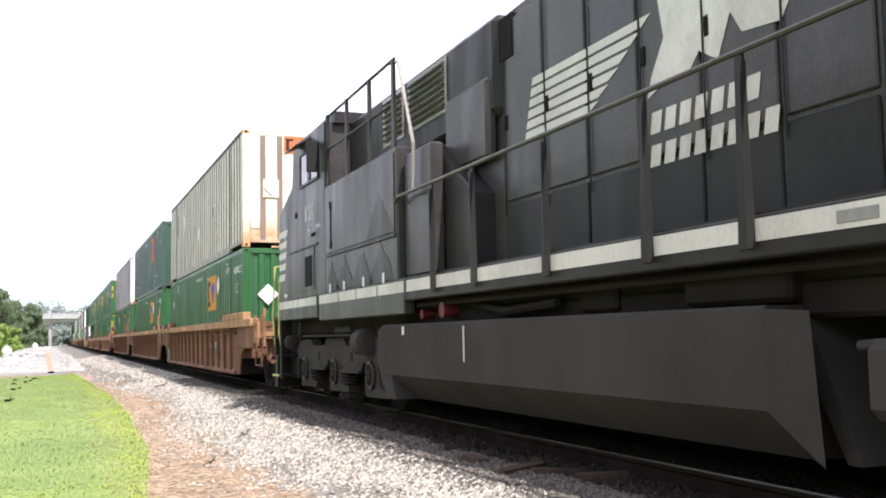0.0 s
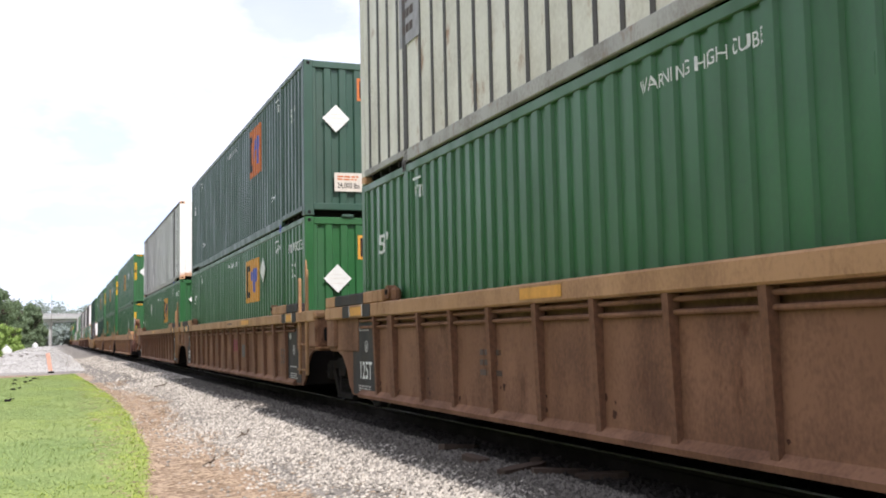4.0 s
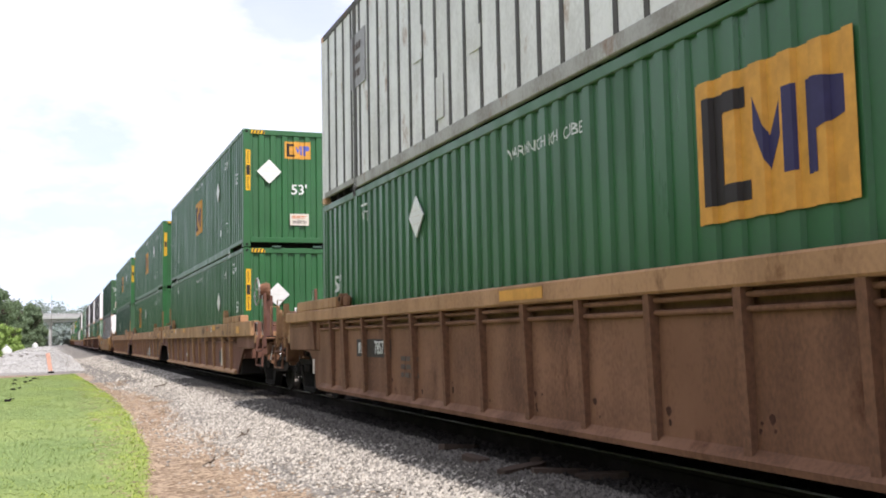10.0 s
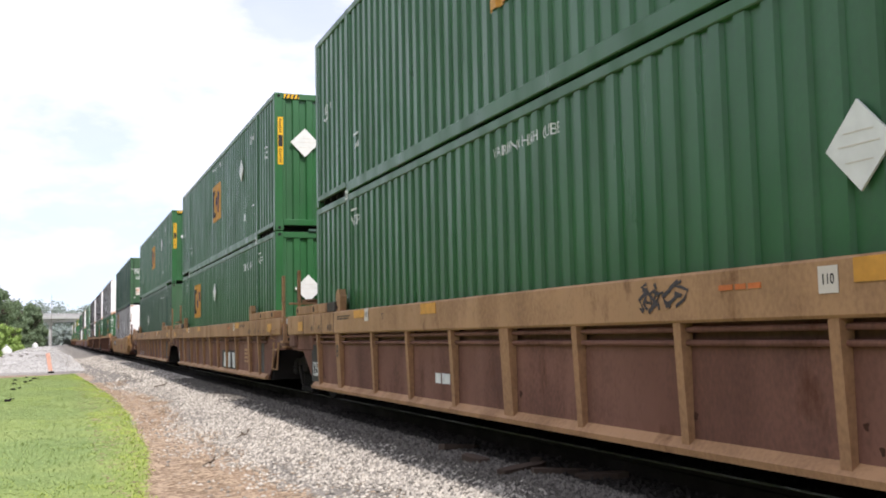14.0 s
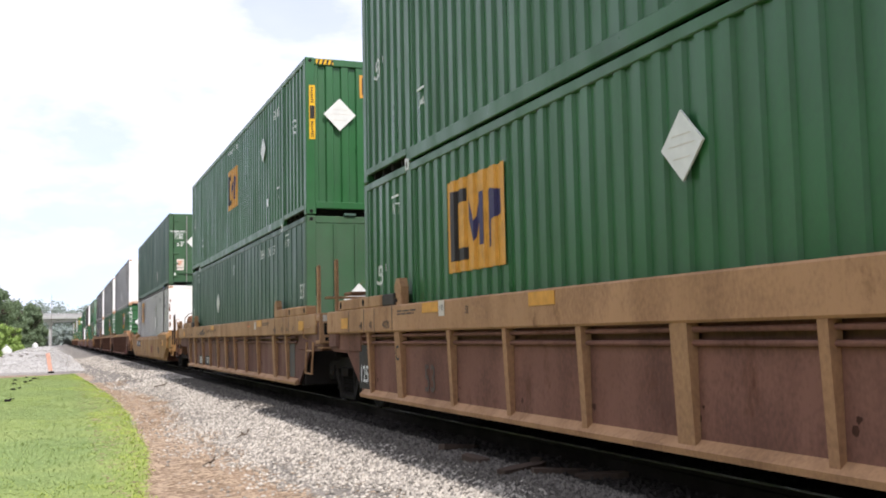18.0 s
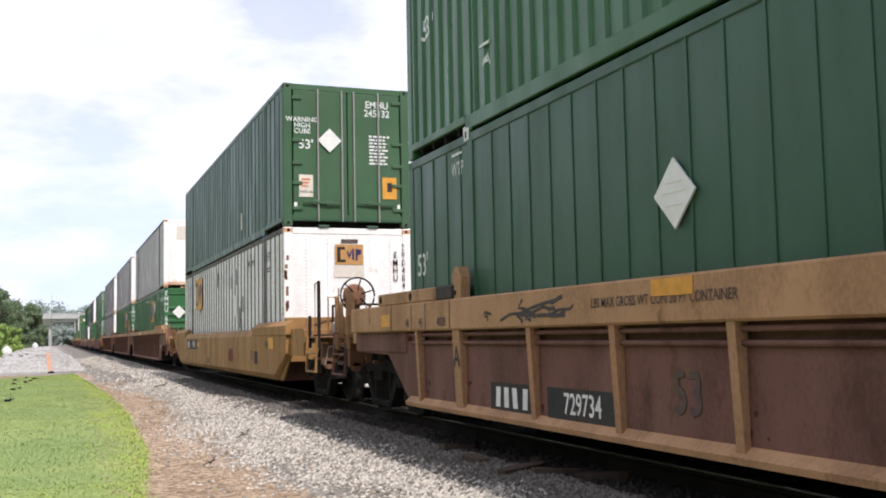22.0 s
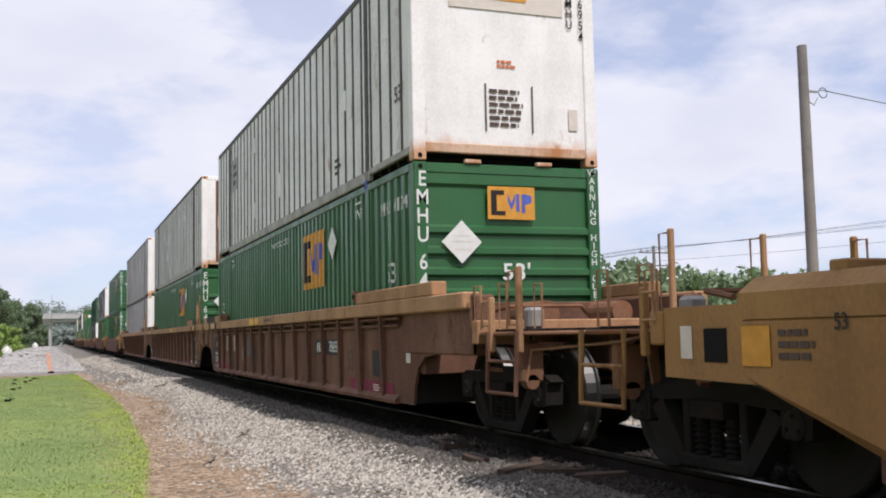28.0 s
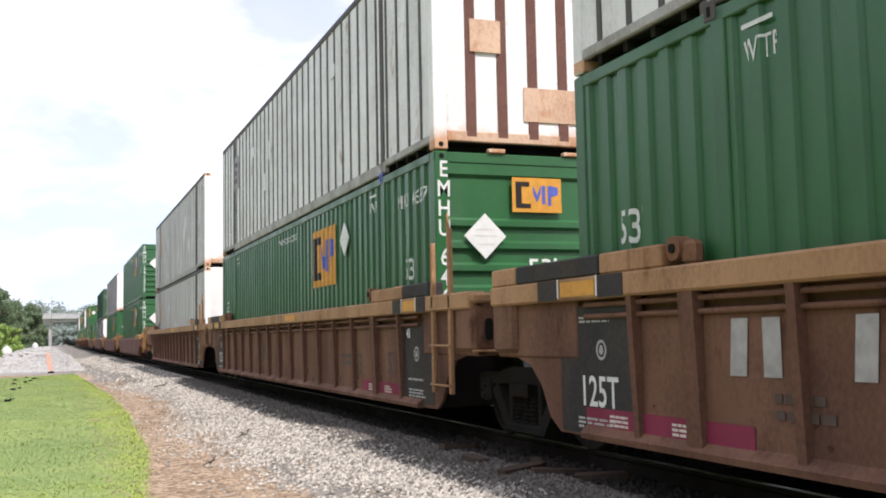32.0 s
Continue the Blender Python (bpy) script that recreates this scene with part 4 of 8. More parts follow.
@functools.lru_cache(maxsize=None)
def shared(kind):
    g = Geo()
    if kind == "roof":
        pts = corrugation(0.2, 16.0, 0.55, 0.02)
        g.add([(x, a, TALL - 0.012 - d) for a, d in pts for x in (-HALF + 0.06, HALF - 0.06)], [(2 * i, 2 * i + 1, 2 * i + 3, 2 * i + 2) for i in range(len(pts) - 1)])
        return g.mesh("roof_panel")
    if kind == "floor":
        g.box(-HALF + 0.03, HALF - 0.03, 0.05, LONG - 0.05, 0.10, 0.15)
        for i in range(40):
            y = 0.35 + i * 0.397
            g.box(-HALF + 0.05, HALF - 0.05, y - 0.03, y + 0.03, 0.02, 0.10)
        return g.mesh("underframe")
    if kind == "post":
        return g.box(-0.085, 0.085, -0.08, 0.08, 0.0, TALL, 0.012).mesh("corner_post")
    if kind == "frame":
        return g.box(-0.05, 0.035, -0.075, 0.075, 0.0, TALL, 0.01).mesh("lifting_post")
    if kind == "top_rail":
        return g.box(-0.035, 0.035, 0.16, LONG - 0.16, TALL - 0.105, TALL - 0.004, 0.01).mesh("top_rail")
    if kind == "bottom_rail":
        return g.box(-0.035, 0.035, FRAME_AT[0] - 0.1, FRAME_AT[1] + 0.1, 0.02, 0.175, 0.01).box(-0.035, 0.035, 0.16, FRAME_AT[0] - 0.1, 0.10, 0.19, 0.01).box(-0.035, 0.035, FRAME_AT[1] + 0.1, LONG - 0.16, 0.10, 0.19, 0.01).mesh("bottom_rail")
    if kind == "end_top":
        return g.box(-HALF + 0.17, HALF - 0.17, -0.04, 0.05, TALL - 0.13, TALL - 0.005, 0.01).mesh("end_rail")
    if kind == "end_bottom":
        return g.box(-HALF + 0.17, HALF - 0.17, -0.045, 0.05, 0.108, 0.235, 0.01).mesh("end_rail")
    if kind == "casting":
        g.box(-0.09, 0.09, -0.085, 0.085, -0.06, 0.06, 0.015)
        return g.mesh("corner_casting")
    if kind == "casting_hole":
        g.lathe([(-0.0885, 0.032), (-0.0905, 0.03)], (0, 0), "y", 12)
        return g.mesh("casting_hole")
    if kind == "end_waves":
        pts = [q for q in END_WAVES if abs(q[0]) <= HALF - 0.16]
        g.add([(a, 0.01 + d, z) for a, d in pts for z in (0.16, TALL - 0.12)], [(2 * i, 2 * i + 2, 2 * i + 3, 2 * i + 1) for i in range(len(pts) - 1)])
        g.add([(-HALF + 0.1, 0.065, 0.16), (HALF - 0.1, 0.065, 0.16), (HALF - 0.1, 0.065, TALL - 0.12), (-HALF + 0.1, 0.065, TALL - 0.12)], [(0, 1, 2, 3)])
        return g.mesh("end_panel")
    if kind == "end_flat":
        return g.box(-HALF + 0.16, HALF - 0.16, 0.004, 0.03, 0.16, TALL - 0.12).mesh("end_panel")
    if kind == "end_ridges":
        a = HALF - 0.17
        zs, ys = [0.16], [0.05]
        for i in range(7):
            z = 0.34 + i * 0.265
            zs += [z, z + 0.035, z + 0.10, z + 0.135]
            ys += [0.05, 0.0, 0.0, 0.05]
        zs += [TALL - 0.30, TALL - 0.26, TALL - 0.12]
        ys += [0.05, 0.012, 0.012]
        g.add([(x, y, z) for y, z in zip(ys, zs) for x in (-a, a)], [(2 * i, 2 * i + 1, 2 * i + 3, 2 * i + 2) for i in range(len(zs) - 1)])
        g.add([(-a, 0.07, 0.16), (a, 0.07, 0.16), (a, 0.07, TALL - 0.12), (-a, 0.07, TALL - 0.12)], [(0, 1, 2, 3)])
        return g.mesh("end_panel")
    if kind == "end_rib":
        return g.box(-0.03, 0.03, -0.022, 0.006, 0.17, TALL - 0.14, 0.004).mesh("end_rib")
    if kind == "end_bar":
        return g.box(-0.065, 0.065, -0.012, 0.006, 0.17, TALL - 0.14, 0.004).mesh("end_post")
    if kind == "door_leaf":
        return g.box(-0.545, 0.545, -0.012, 0.03, 0.14, TALL - 0.13, 0.01).mesh("door")
    if kind == "lock_rod":
        return g.cyl((0, -0.045), 0.019, 0.10, TALL - 0.10, "z", 8).mesh("locking_rod")
    if kind == "hinge":
        return g.box(-0.10, 0.10, -0.03, 0.0, -0.035, 0.035, 0.008).mesh("hinge")
    if kind == "handle":
        g.box(-0.24, 0.24, -0.075, -0.045, -0.016, 0.016, 0.005)
        g.box(-0.06, 0.06, -0.065, -0.012, -0.05, 0.05, 0.008)
        return g.mesh("door_handle")
    if kind == "connector":
        g.box(-0.08, 0.08, -0.085, 0.085, -0.075, 0.075, 0.012)
        return g.mesh("interbox_connector")
    if kind == "tunnel":
        g.box(-0.11, 0.11, -0.06, 0.03, 0.0, 0.05, 0.01)
        return g.mesh("pocket_lip")
    raise KeyError(kind)


def piece(name, kind, material, parent, at=None, label=""):
    """A part that shares one mesh among all things of the same paint."""
    me = painted(kind, material.name)
    if not me.materials:
        me.materials.append(material)
    return part(name, me, None, parent, label, at)


@functools.lru_cache(maxsize=None)
def painted(kind, paint_name):
    return (shared(kind) if isinstance(kind, str) else kind[0](*kind[1:])).copy()


def logo_on_waves(parent, waves, face, a0, a1, z0, z1, base, first, second, off):
    """A square trade mark as plain shapes, laid on the corrugation: ground, dark block and slanted bars."""
    def strip(b0, b1, lo0, hi0, lo1, hi1, lift):
        cuts = sorted({b0, b1, *[q[0] for q in waves if b0 < q[0] < b1]})
        v, k = [], []
        for b in cuts:
            d = profile_at(waves, b) - lift
            t = (b - b0) / (b1 - b0)
            for z in (lo0 + (lo1 - lo0) * t, hi0 + (hi1 - hi0) * t):
                v.append((off + d, b, z) if face == "side" else (b, off + d, z))
        return v, [(2 * i, 2 * i + 1, 2 * i + 3, 2 * i + 2) for i in range(len(cuts) - 1)]
    w, h = a1 - a0, z1 - z0
    flip = (lambda s: a1 - s * w) if face == "side" else (lambda s: a0 + s * w)

    def shape(name, mat, quads, lift):
        g = Geo()
        for s0, s1, lo0, hi0, lo1, hi1 in quads:
            b0, b1 = flip(s0), flip(s1)
            q = (b0, b1, lo0, hi0, lo1, hi1) if b0 < b1 else (b1, b0, lo1, hi1, lo0, hi0)
            g.add(*strip(q[0], q[1], *[z0 + e * h for e in q[2:]], lift))
        me = g.mesh(name)
        me.materials.append(mat)
        return me
    ob = part("trade_mark", shape("trade_mark", base, [(0, 1, 0, 1, 0, 1)], 0.003), None, parent, "square trade mark in plain colours")
    part("mark_block", shape("mark_block", first, [(0.07, 0.19, 0.12, 0.88, 0.12, 0.88), (0.19, 0.37, 0.12, 0.25, 0.12, 0.25), (0.19, 0.35, 0.74, 0.88, 0.74, 0.88)], 0.006), None, ob)
    part("mark_shape", shape("mark_shape", second, [(0.42, 0.50, 0.56, 0.78, 0.28, 0.50), (0.50, 0.58, 0.28, 0.50, 0.56, 0.78), (0.60, 0.67, 0.24, 0.78, 0.24, 0.78), (0.72, 0.79, 0.20, 0.78, 0.20, 0.78), (0.79, 0.93, 0.46, 0.78, 0.52, 0.74)], 0.006), None, ob)
    return ob


def placard(parent, face, at, size):
    """A diamond plate held in a flip frame."""
    x, y, z = at
    s = size * 0.7071
    poly = [(0, -s), (s, 0), (0, s), (-s, 0)]
    ob = part("placard", Geo().prism([((y if face == "side" else x) + a, z + b) for a, b in poly], *((x - 0.022, x - 0.006, "x") if face == "side" else (y - 0.022, y - 0.006, "y"))), PLACARD, parent, "white diamond placard plate")
    g = Geo()
    for b in (-0.35, 0.02, 0.3):
        w = s * (1 - abs(b)) * 0.62
        c = z + b * s
        if face == "side":
            g.box(x - 0.025, x - 0.022, y - w, y + w, c - 0.003, c + 0.003)
        else:
            g.box(x - w, x + w, y - 0.025, y - 0.022, c - 0.003, c + 0.003)
    part("flip_joint", g, PAPER, ob)
    return ob


def container_body(c, style, end, body, side_post=None, end_mat=None, rail=None, rear="flat", pitch=0.42, rib=(0.055, 0.014), end_post=None):
    """Skin, rails, posts and castings of one 53-foot box. style: waves or sheet."""
    rail, end_mat = rail or body, end_mat or body
    for s in (-1, 1):
        piece("side_panel", (side_mesh, style, s), body, c)
        piece("top_rail", "top_rail", GREYPOST if side_post else body, c, (s * (HALF - 0.03), 0, 0))
        piece("bottom_rail", "bottom_rail", RAILGREY if side_post else rail, c, (s * (HALF - 0.03), 0, 0))
        for y in (0.08, LONG - 0.08):
            piece("corner_post", "post", end_mat if y < 1 else body, c, (s * (HALF - 0.085), y, 0))
        for y in FRAME_AT:
            piece("lifting_post", "frame", body if style == "waves" else (side_post or body), c, (s * (HALF - 0.03) if s > 0 else -HALF + 0.045, y, 0))
        if style == "sheet":
            k = round(LONG / pitch)
            for i in range(1, k):
                y = LONG * i / k
                if min(abs(y - f) for f in FRAME_AT) > 0.15 and (s < 0 or i % 3 == 0):
                    piece("side_rib", (rib_mesh, s, *rib), side_post or body, c, (0, y, 0))
        for z in (0.06, TALL - 0.06):
            for y in (0.084, LONG - 0.084):
                piece("corner_casting", "casting", end_mat, c, (s * (HALF - 0.088), y, z))
            piece("casting_hole", "casting_hole", HOLE, c, (s * (HALF - 0.088), 0.084, z))
    piece("roof_panel", "roof", body, c)
    tagged(piece("underframe", "floor", UNDER, c), kind="stuff")
    for y, m in ((0.0, end_mat), (LONG, body)):
        flip = Matrix.Translation((0, y, 0)) @ (Matrix.Rotation(math.pi, 4, "Z") if y > 1 else Matrix())
        kind = end if y < 1 else rear
        piece("end_rail", "end_top", m, c, flip @ Matrix.Translation((0, 0.055, 0)))
        piece("end_rail", "end_bottom", rail if y < 1 else m, c, flip @ Matrix.Translation((0, 0.055, 0)))
        if kind == "doors":
            for sx in (-0.555, 0.555):
                d = piece("door", "door_leaf", m, c, flip @ Matrix.Translation((sx, 0.02, 0)))
                for rx in (-0.055, 0.435) if sx < 0 else (-0.425, 0.085):
                    piece("locking_rod", "lock_rod", GALV if y < 1 else m, d, (rx, 0, 0))
                for hz in (0.35, 0.85, 1.25, 1.7, 2.55):
                    piece("hinge", "hinge", m, d, (math.copysign(0.47, sx), -0.012, hz))
                for hx, hz in ((-0.12, 0.48), (0.16, 0.46)):
                    piece("door_handle", "handle", m, d, (hx, 0, hz))
        elif kind == "waves":
            piece("end_panel", "end_waves", m, c, flip @ Matrix.Translation((0, 0.02, 0)))
        elif kind == "ridges":
            piece("end_panel", "end_ridges", m, c, flip @ Matrix.Translation((0, 0.015, 0)))
        else:
            piece("end_panel", "end_flat", m, c, flip @ Matrix.Translation((0, 0.02, 0)))
            if kind == "bars":
                for i in range(5):
                    piece("end_post", "end_bar", end_post or GREYPOST, c, flip @ Matrix.Translation((-0.81 + 0.41 * i, 0.02, 0)))
            if kind == "ribs":
                for i in range(5):
                    piece("end_rib", "end_rib", m, c, flip @ Matrix.Translation((-0.78 + 0.39 * i, 0.02, 0)))


def side_marks(c, ink, number="", tag53=None, wtp=None, cube=None, mark=None, diamond=None, waves=SIDE_WAVES, extra=()):
    """What is painted on the side towards the camera; places are (along, up)."""
    x = -HALF + 0.008
    if number:
        lettering(number[0], 0.25, ink, c, "side", (x, number[1], number[2]), "serial_number", 0.76, 0.002, profile=waves)
    for a, z in tag53 or ():
        lettering("53'", 0.37, ink, c, "side", (x, a, z), "length_mark", 0.85, 0.012, profile=waves)
    if wtp:
        for a, z in wtp:
            lettering("WTP", 0.22, ink, c, "side", (x, a, z), "lifting_mark", 0.75, 0.003, profile=waves)
            plate(c, "lifting_arrow", "side", (x - 0.003, a, z + 0.17), 0.30, 0.03, ink)
    if cube:
        lettering("WARNING HIGH CUBE", 0.15, ink, c, "side", (x, cube[0], cube[1]), "high_cube_warning", 0.95, 0.002, profile=waves)
    if mark:
        a, z, w, h, cols = mark
        logo_on_waves(c, waves or [(0, 0), (16.2, 0)], "side", a - w / 2, a + w / 2, z - h / 2, z + h / 2, *cols, x - 0.012 if waves else x - 0.018)
    if diamond:
        for a, z in diamond:
            placard(c, "side", (x - 0.01, a, z), 0.36)


MARK_FRESH = (DECAL_ORANGE, DECAL_DARK, DECAL_BLUE)
MARK_NAVY = (DECAL_ORANGE, DECAL_DARK, DECAL_NAVY)
MARK_RED = (DECAL_RED, DECAL_DARK, DECAL_BLUE)
FLAT_END = [(-HALF, 0.0), (HALF, 0.0)]


def end_mark(c, x, z, w, h, cols, waves=None):
    logo_on_waves(c, waves or FLAT_END, "end", x - w / 2, x + w / 2, z - h / 2, z + h / 2, *cols, 0.004 if waves is None else 0.028)


def weight_label(c, x, z, w=0.52, h=0.34):
    b = plate(c, "rating_label", "end", (x, 0.008, z), w, h, PAPER, 0.008, "white floor rating label")
    lettering("24,000 lbs", h * 0.42, INK_BLACK, b, "end", (x, -0.003, z - h * 0.2), "rating_text", 0.72)
    bars(b, "end", (x, -0.001, z + h * 0.22), w * 0.8, h * 0.3, 2, DECAL_RED, "rating_strip")


def hazard_corners(c):
    """Yellow caution strips on the posts and striped tabs on the top rail."""
    for s in (-1, 1):
        st = plate(c, "caution_strip", "end", (s * (HALF - 0.12), -0.001, 1.84), 0.11, 0.98, DECAL_YELLOW, 0.004, "yellow caution strip")
        plate(st, "caution_block", "end", (s * (HALF - 0.12), -0.006, 1.84), 0.085, 0.24, INK_BLACK, 0.002)
        bars(st, "end", (s * (HALF - 0.12), -0.006, 2.15), 0.05, 0.30, 7, INK_BLACK, "caution_print")
        bars(st, "end", (s * (HALF - 0.12), -0.006, 1.53), 0.05, 0.30, 7, INK_BLACK, "caution_print")
        tab = plate(c, "striped_tab", "end", (s * (HALF - 0.36), 0.013, TALL - 0.065), 0.32, 0.09, DECAL_YELLOW, 0.004, "yellow and black striped tab")
        g = Geo()
        for i in range(4):
            a = s * (HALF - 0.36) - 0.14 + 0.08 * i
            g.prism([(a, TALL - 0.108), (a + 0.035, TALL - 0.108), (a + 0.065, TALL - 0.022), (a + 0.03, TALL - 0.022)], 0.007, 0.009, "y")
        part("tab_stripes", g, INK_BLACK, tab)


def serial_down(c, code, digits, x, z, ink, size=0.20):
    lettering("\n".join(code), size, ink, c, "end", (x, 0.0, z), "serial_prefix", 0.8)
    if digits:
        lettering("\n".join(digits), size, ink, c, "end", (x + 0.17, 0.0, z), "serial_number", 0.8)


def build_container(kind, number, lower, seed):
    """One loaded box of the train. kind names its make; lower: it sits in the well."""
    rng = random.Random(seed)
    if kind == "green_wave":
        c = thing("intermodal_container", "green corrugated steel 53-foot container with white lettering", "container", "containers of the train")
        container_body(c, "waves", "waves", GREEN, rear="flat")
        side_marks(c, INK_WHITE, (f"EMHU {number}", 0.9, 2.36), [(0.96, 1.92), (15.25, 1.92)], [(2.44, 2.44), (13.82, 2.44)], (8.05, 2.52),
                   (5.2, 1.98, 1.52, 0.96, MARK_FRESH), [(3.84, 2.13)])
        end_mark(c, 0.02, 2.30, 0.66, 0.44, MARK_FRESH, END_WAVES)
        placard(c, "end", (-0.70, 0.015, 1.73), 0.36)
        lettering("53'", 0.30, INK_WHITE, c, "end", (0.04, 0.016, 1.68), "length_mark")
        serial_down(c, "EMHU", number, 0.57, 1.72, INK_WHITE, 0.19)
        bars(c, "end", (1.14, -0.005, 1.7), 0.08, 0.9, 9, INK_WHITE, "post_print", seed)
    elif kind == "green_wave_plain":
        c = thing("intermodal_container", "green corrugated 53-foot container with a navy trade mark", "container", "containers of the train")
        container_body(c, "waves", "waves", GREEN)
        side_marks(c, INK_WHITE, (f"EMHU {number}", 0.9, 2.36), [(1.04, 1.92), (15.3, 1.5)], [(2.47, 2.42), (13.8, 2.4)], (8.13, 2.42), (5.0, 1.88, 1.52, 0.97, MARK_NAVY), [(11.5, 2.13)])
        end_mark(c, -0.03, 2.17, 0.62, 0.43, MARK_NAVY, END_WAVES)
        placard(c, "end", (-0.72, 0.015, 2.13), 0.38)
        lettering("53'", 0.32, INK_WHITE, c, "end", (-0.02, 0.016, 1.58), "length_mark")
        serial_down(c, "EMHU", number, 0.47, 1.98, INK_WHITE, 0.19)
    elif kind == "green_wave_top":
        c = thing("intermodal_container", "dull green corrugated container stacked on another box", "container", "containers of the train")
        container_body(c, "waves", "waves", GREEN_B)
        side_marks(c, INK_WHITE, "", [(0.94, 1.99), (15.3, 1.9)], [(2.33, 2.42), (13.8, 2.4)], (8.0, 2.5), (4.85, 2.0, 1.42, 1.08, MARK_RED), None)
        for a in (2.85, 13.4):
            lettering("TOP OF", 0.16, INK_WHITE, c, "side", (-HALF + 0.008, a, 0.66), "loading_mark", 0.9, profile=SIDE_WAVES)
        lettering("53'", 0.32, INK_WHITE, c, "end", (0.05, 0.016, 1.68), "length_mark")
        placard(c, "end", (-0.70, 0.015, 1.78), 0.36)
        weight_label(c, -0.48, 0.62)
        end_mark(c, 0.02, 2.35, 0.62, 0.42, MARK_RED, END_WAVES)
    elif kind == "green_caution":
        c = thing("intermodal_container", "green corrugated container with yellow caution strips", "container", "containers of the train")
        container_body(c, "waves", "waves", GREEN)
        hazard_corners(c)
        if lower:
            side_marks(c, INK_WHITE, (f"{number}", 2.75, 2.33), [(0.89, 1.44)], [(1.42, 2.36), (13.9, 2.4)], (8.1, 2.5), None, [(3.8, 1.68)])
            lettering("53'", 0.32, INK_WHITE, c, "end", (0.09, 0.016, 1.28), "length_mark")
            placard(c, "end", (-0.48, 0.015, 1.72), 0.40)
            serial_down(c, "EMHU" + " " + number, "", 0.82, 1.56, INK_WHITE, 0.19)
        else:
            side_marks(c, INK_WHITE, (f"{number}", 2.6, 2.36), [(1.0, 1.75), (15.5, 1.5)], None, (8.13, 2.58), (8.1, 1.6, 1.38, 1.0, MARK_NAVY), [(3.89, 1.83)])
            for a in (2.45, 13.75):
                lettering("A", 0.2, INK_WHITE, c, "side", (-HALF + 0.008, a, 0.66), "loading_mark", profile=SIDE_WAVES)
                plate(c, "lifting_arrow", "side", (-HALF + 0.005, a, 0.82), 0.26, 0.03, INK_WHITE)
            plate(c, "data_plate", "side", (-HALF + 0.004, 3.53, 0.66), 0.14, 0.16, PLACARD)
            end_mark(c, 0.04, 2.37, 0.65, 0.42, MARK_FRESH, END_WAVES)
            placard(c, "end", (-0.67, 0.015, 1.82), 0.42)
            lettering("53'", 0.34, INK_WHITE, c, "end", (0.06, 0.016, 1.39), "length_mark")
            weight_label(c, 0.06, 0.67, 0.46, 0.28)
            serial_down(c, "EMHU" + " " + number, "", 0.82, 1.62, INK_WHITE, 0.19)
            bars(c, "end", (1.14, -0.005, 0.95), 0.07, 0.25, 3, INK_WHITE, "post_print", seed)
    elif kind == "green_old":
        c = thing("intermodal_container", "green corrugated container with a rear trade mark and placard", "container", "containers of the train")
        container_body(c, "waves", "waves", GREEN)
        side_marks(c, INK_WHITE, (f"EMHU {number}", 3.2, 2.34), [(15.5, 1.5)], [(1.70, 2.36), (14.8, 2.33)], None, (12.15, 1.88, 1.6, 1.02, MARK_NAVY), [(8.31, 1.98)])
        end_mark(c, 0.10, 1.69, 0.50, 0.34, MARK_FRESH, END_WAVES)
        placard(c, "end", (-0.62, 0.015, 1.68), 0.40)
        serial_down(c, "EMHU", number, 0.80, 2.1, INK_WHITE, 0.20)
    elif kind == "green_ridges":
        c = thing("intermodal_container", "green container with corrugated sides and a ridged front end", "container", "containers of the train")
        container_body(c, "waves", "ridges", GREEN)
        side_marks(c, INK_WHITE, (f"EMHU {number}", 0.92, 2.38), [(1.0, 1.50), (15.4, 1.48)], [(2.48, 2.46), (13.8, 2.45)], (8.2, 2.54), (5.3, 2.0, 1.62, 0.95, MARK_FRESH), [(3.92, 2.17)])
        end_mark(c, 0.02, 2.35, 0.66, 0.42, MARK_FRESH)
        placard(c, "end", (-0.68, 0.0, 1.84), 0.38)
        lettering("53'", 0.30, INK_WHITE, c, "end", (0.07, -0.004, 1.46), "length_mark", 1.15)
        lettering("\n".join("EMHU"), 0.27, INK_WHITE, c, "end", (-HALF + 0.11, -0.003, 2.27), "serial_prefix", 0.85)
        lettering("\n".join(number), 0.27, INK_WHITE, c, "end", (-HALF + 0.11, -0.003, 1.0), "serial_number", 0.85)
        lettering("\n".join("WARNING HIGH CUBE"), 0.125, INK_WHITE, c, "end", (HALF - 0.10, -0.003, 1.92), "high_cube_warning")
    elif kind == "green_sheet":
        c = thing("intermodal_container", "dark green sheet-sided container with thin upright seams", "container", "containers of the train")
        container_body(c, "sheet", "ribs", GREEN_D, end_mat=GREEN_END_LIT, rib=(0.03, 0.012), pitch=0.43)
        side_marks(c, INK_WHITE, "", [(0.40, 1.50), (15.76, 1.52)], [(1.64, 2.48), (14.58, 2.5)], None, None, [(10.4, 1.66)], waves=None)
        for words, a in (("EMHU", 4.06), (number[:3], 3.31), (number[3:], 2.9)):
            lettering(words, 0.25, INK_WHITE, c, "side", (-HALF - 0.003, a, 2.46), "serial_number", 0.72)
        lettering("WARNING\nHIGH\nCUBE", 0.10, INK_WHITE, c, "side", (-HALF - 0.003, 7.9, 2.38), "high_cube_warning")
        placard(c, "end", (-0.35, 0.0, 1.35), 0.40)
        serial_down(c, "EMHU", number, 0.80, 1.95, INK_WHITE, 0.2)
    elif kind == "green_doors":
        c = thing("intermodal_container", "dark green sheet-sided container with closed double doors", "container", "containers of the train")
        container_body(c, "sheet", "doors", GREEN_D, end_mat=GREEN_END_LIT, rib=(0.035, 0.014), pitch=0.44)
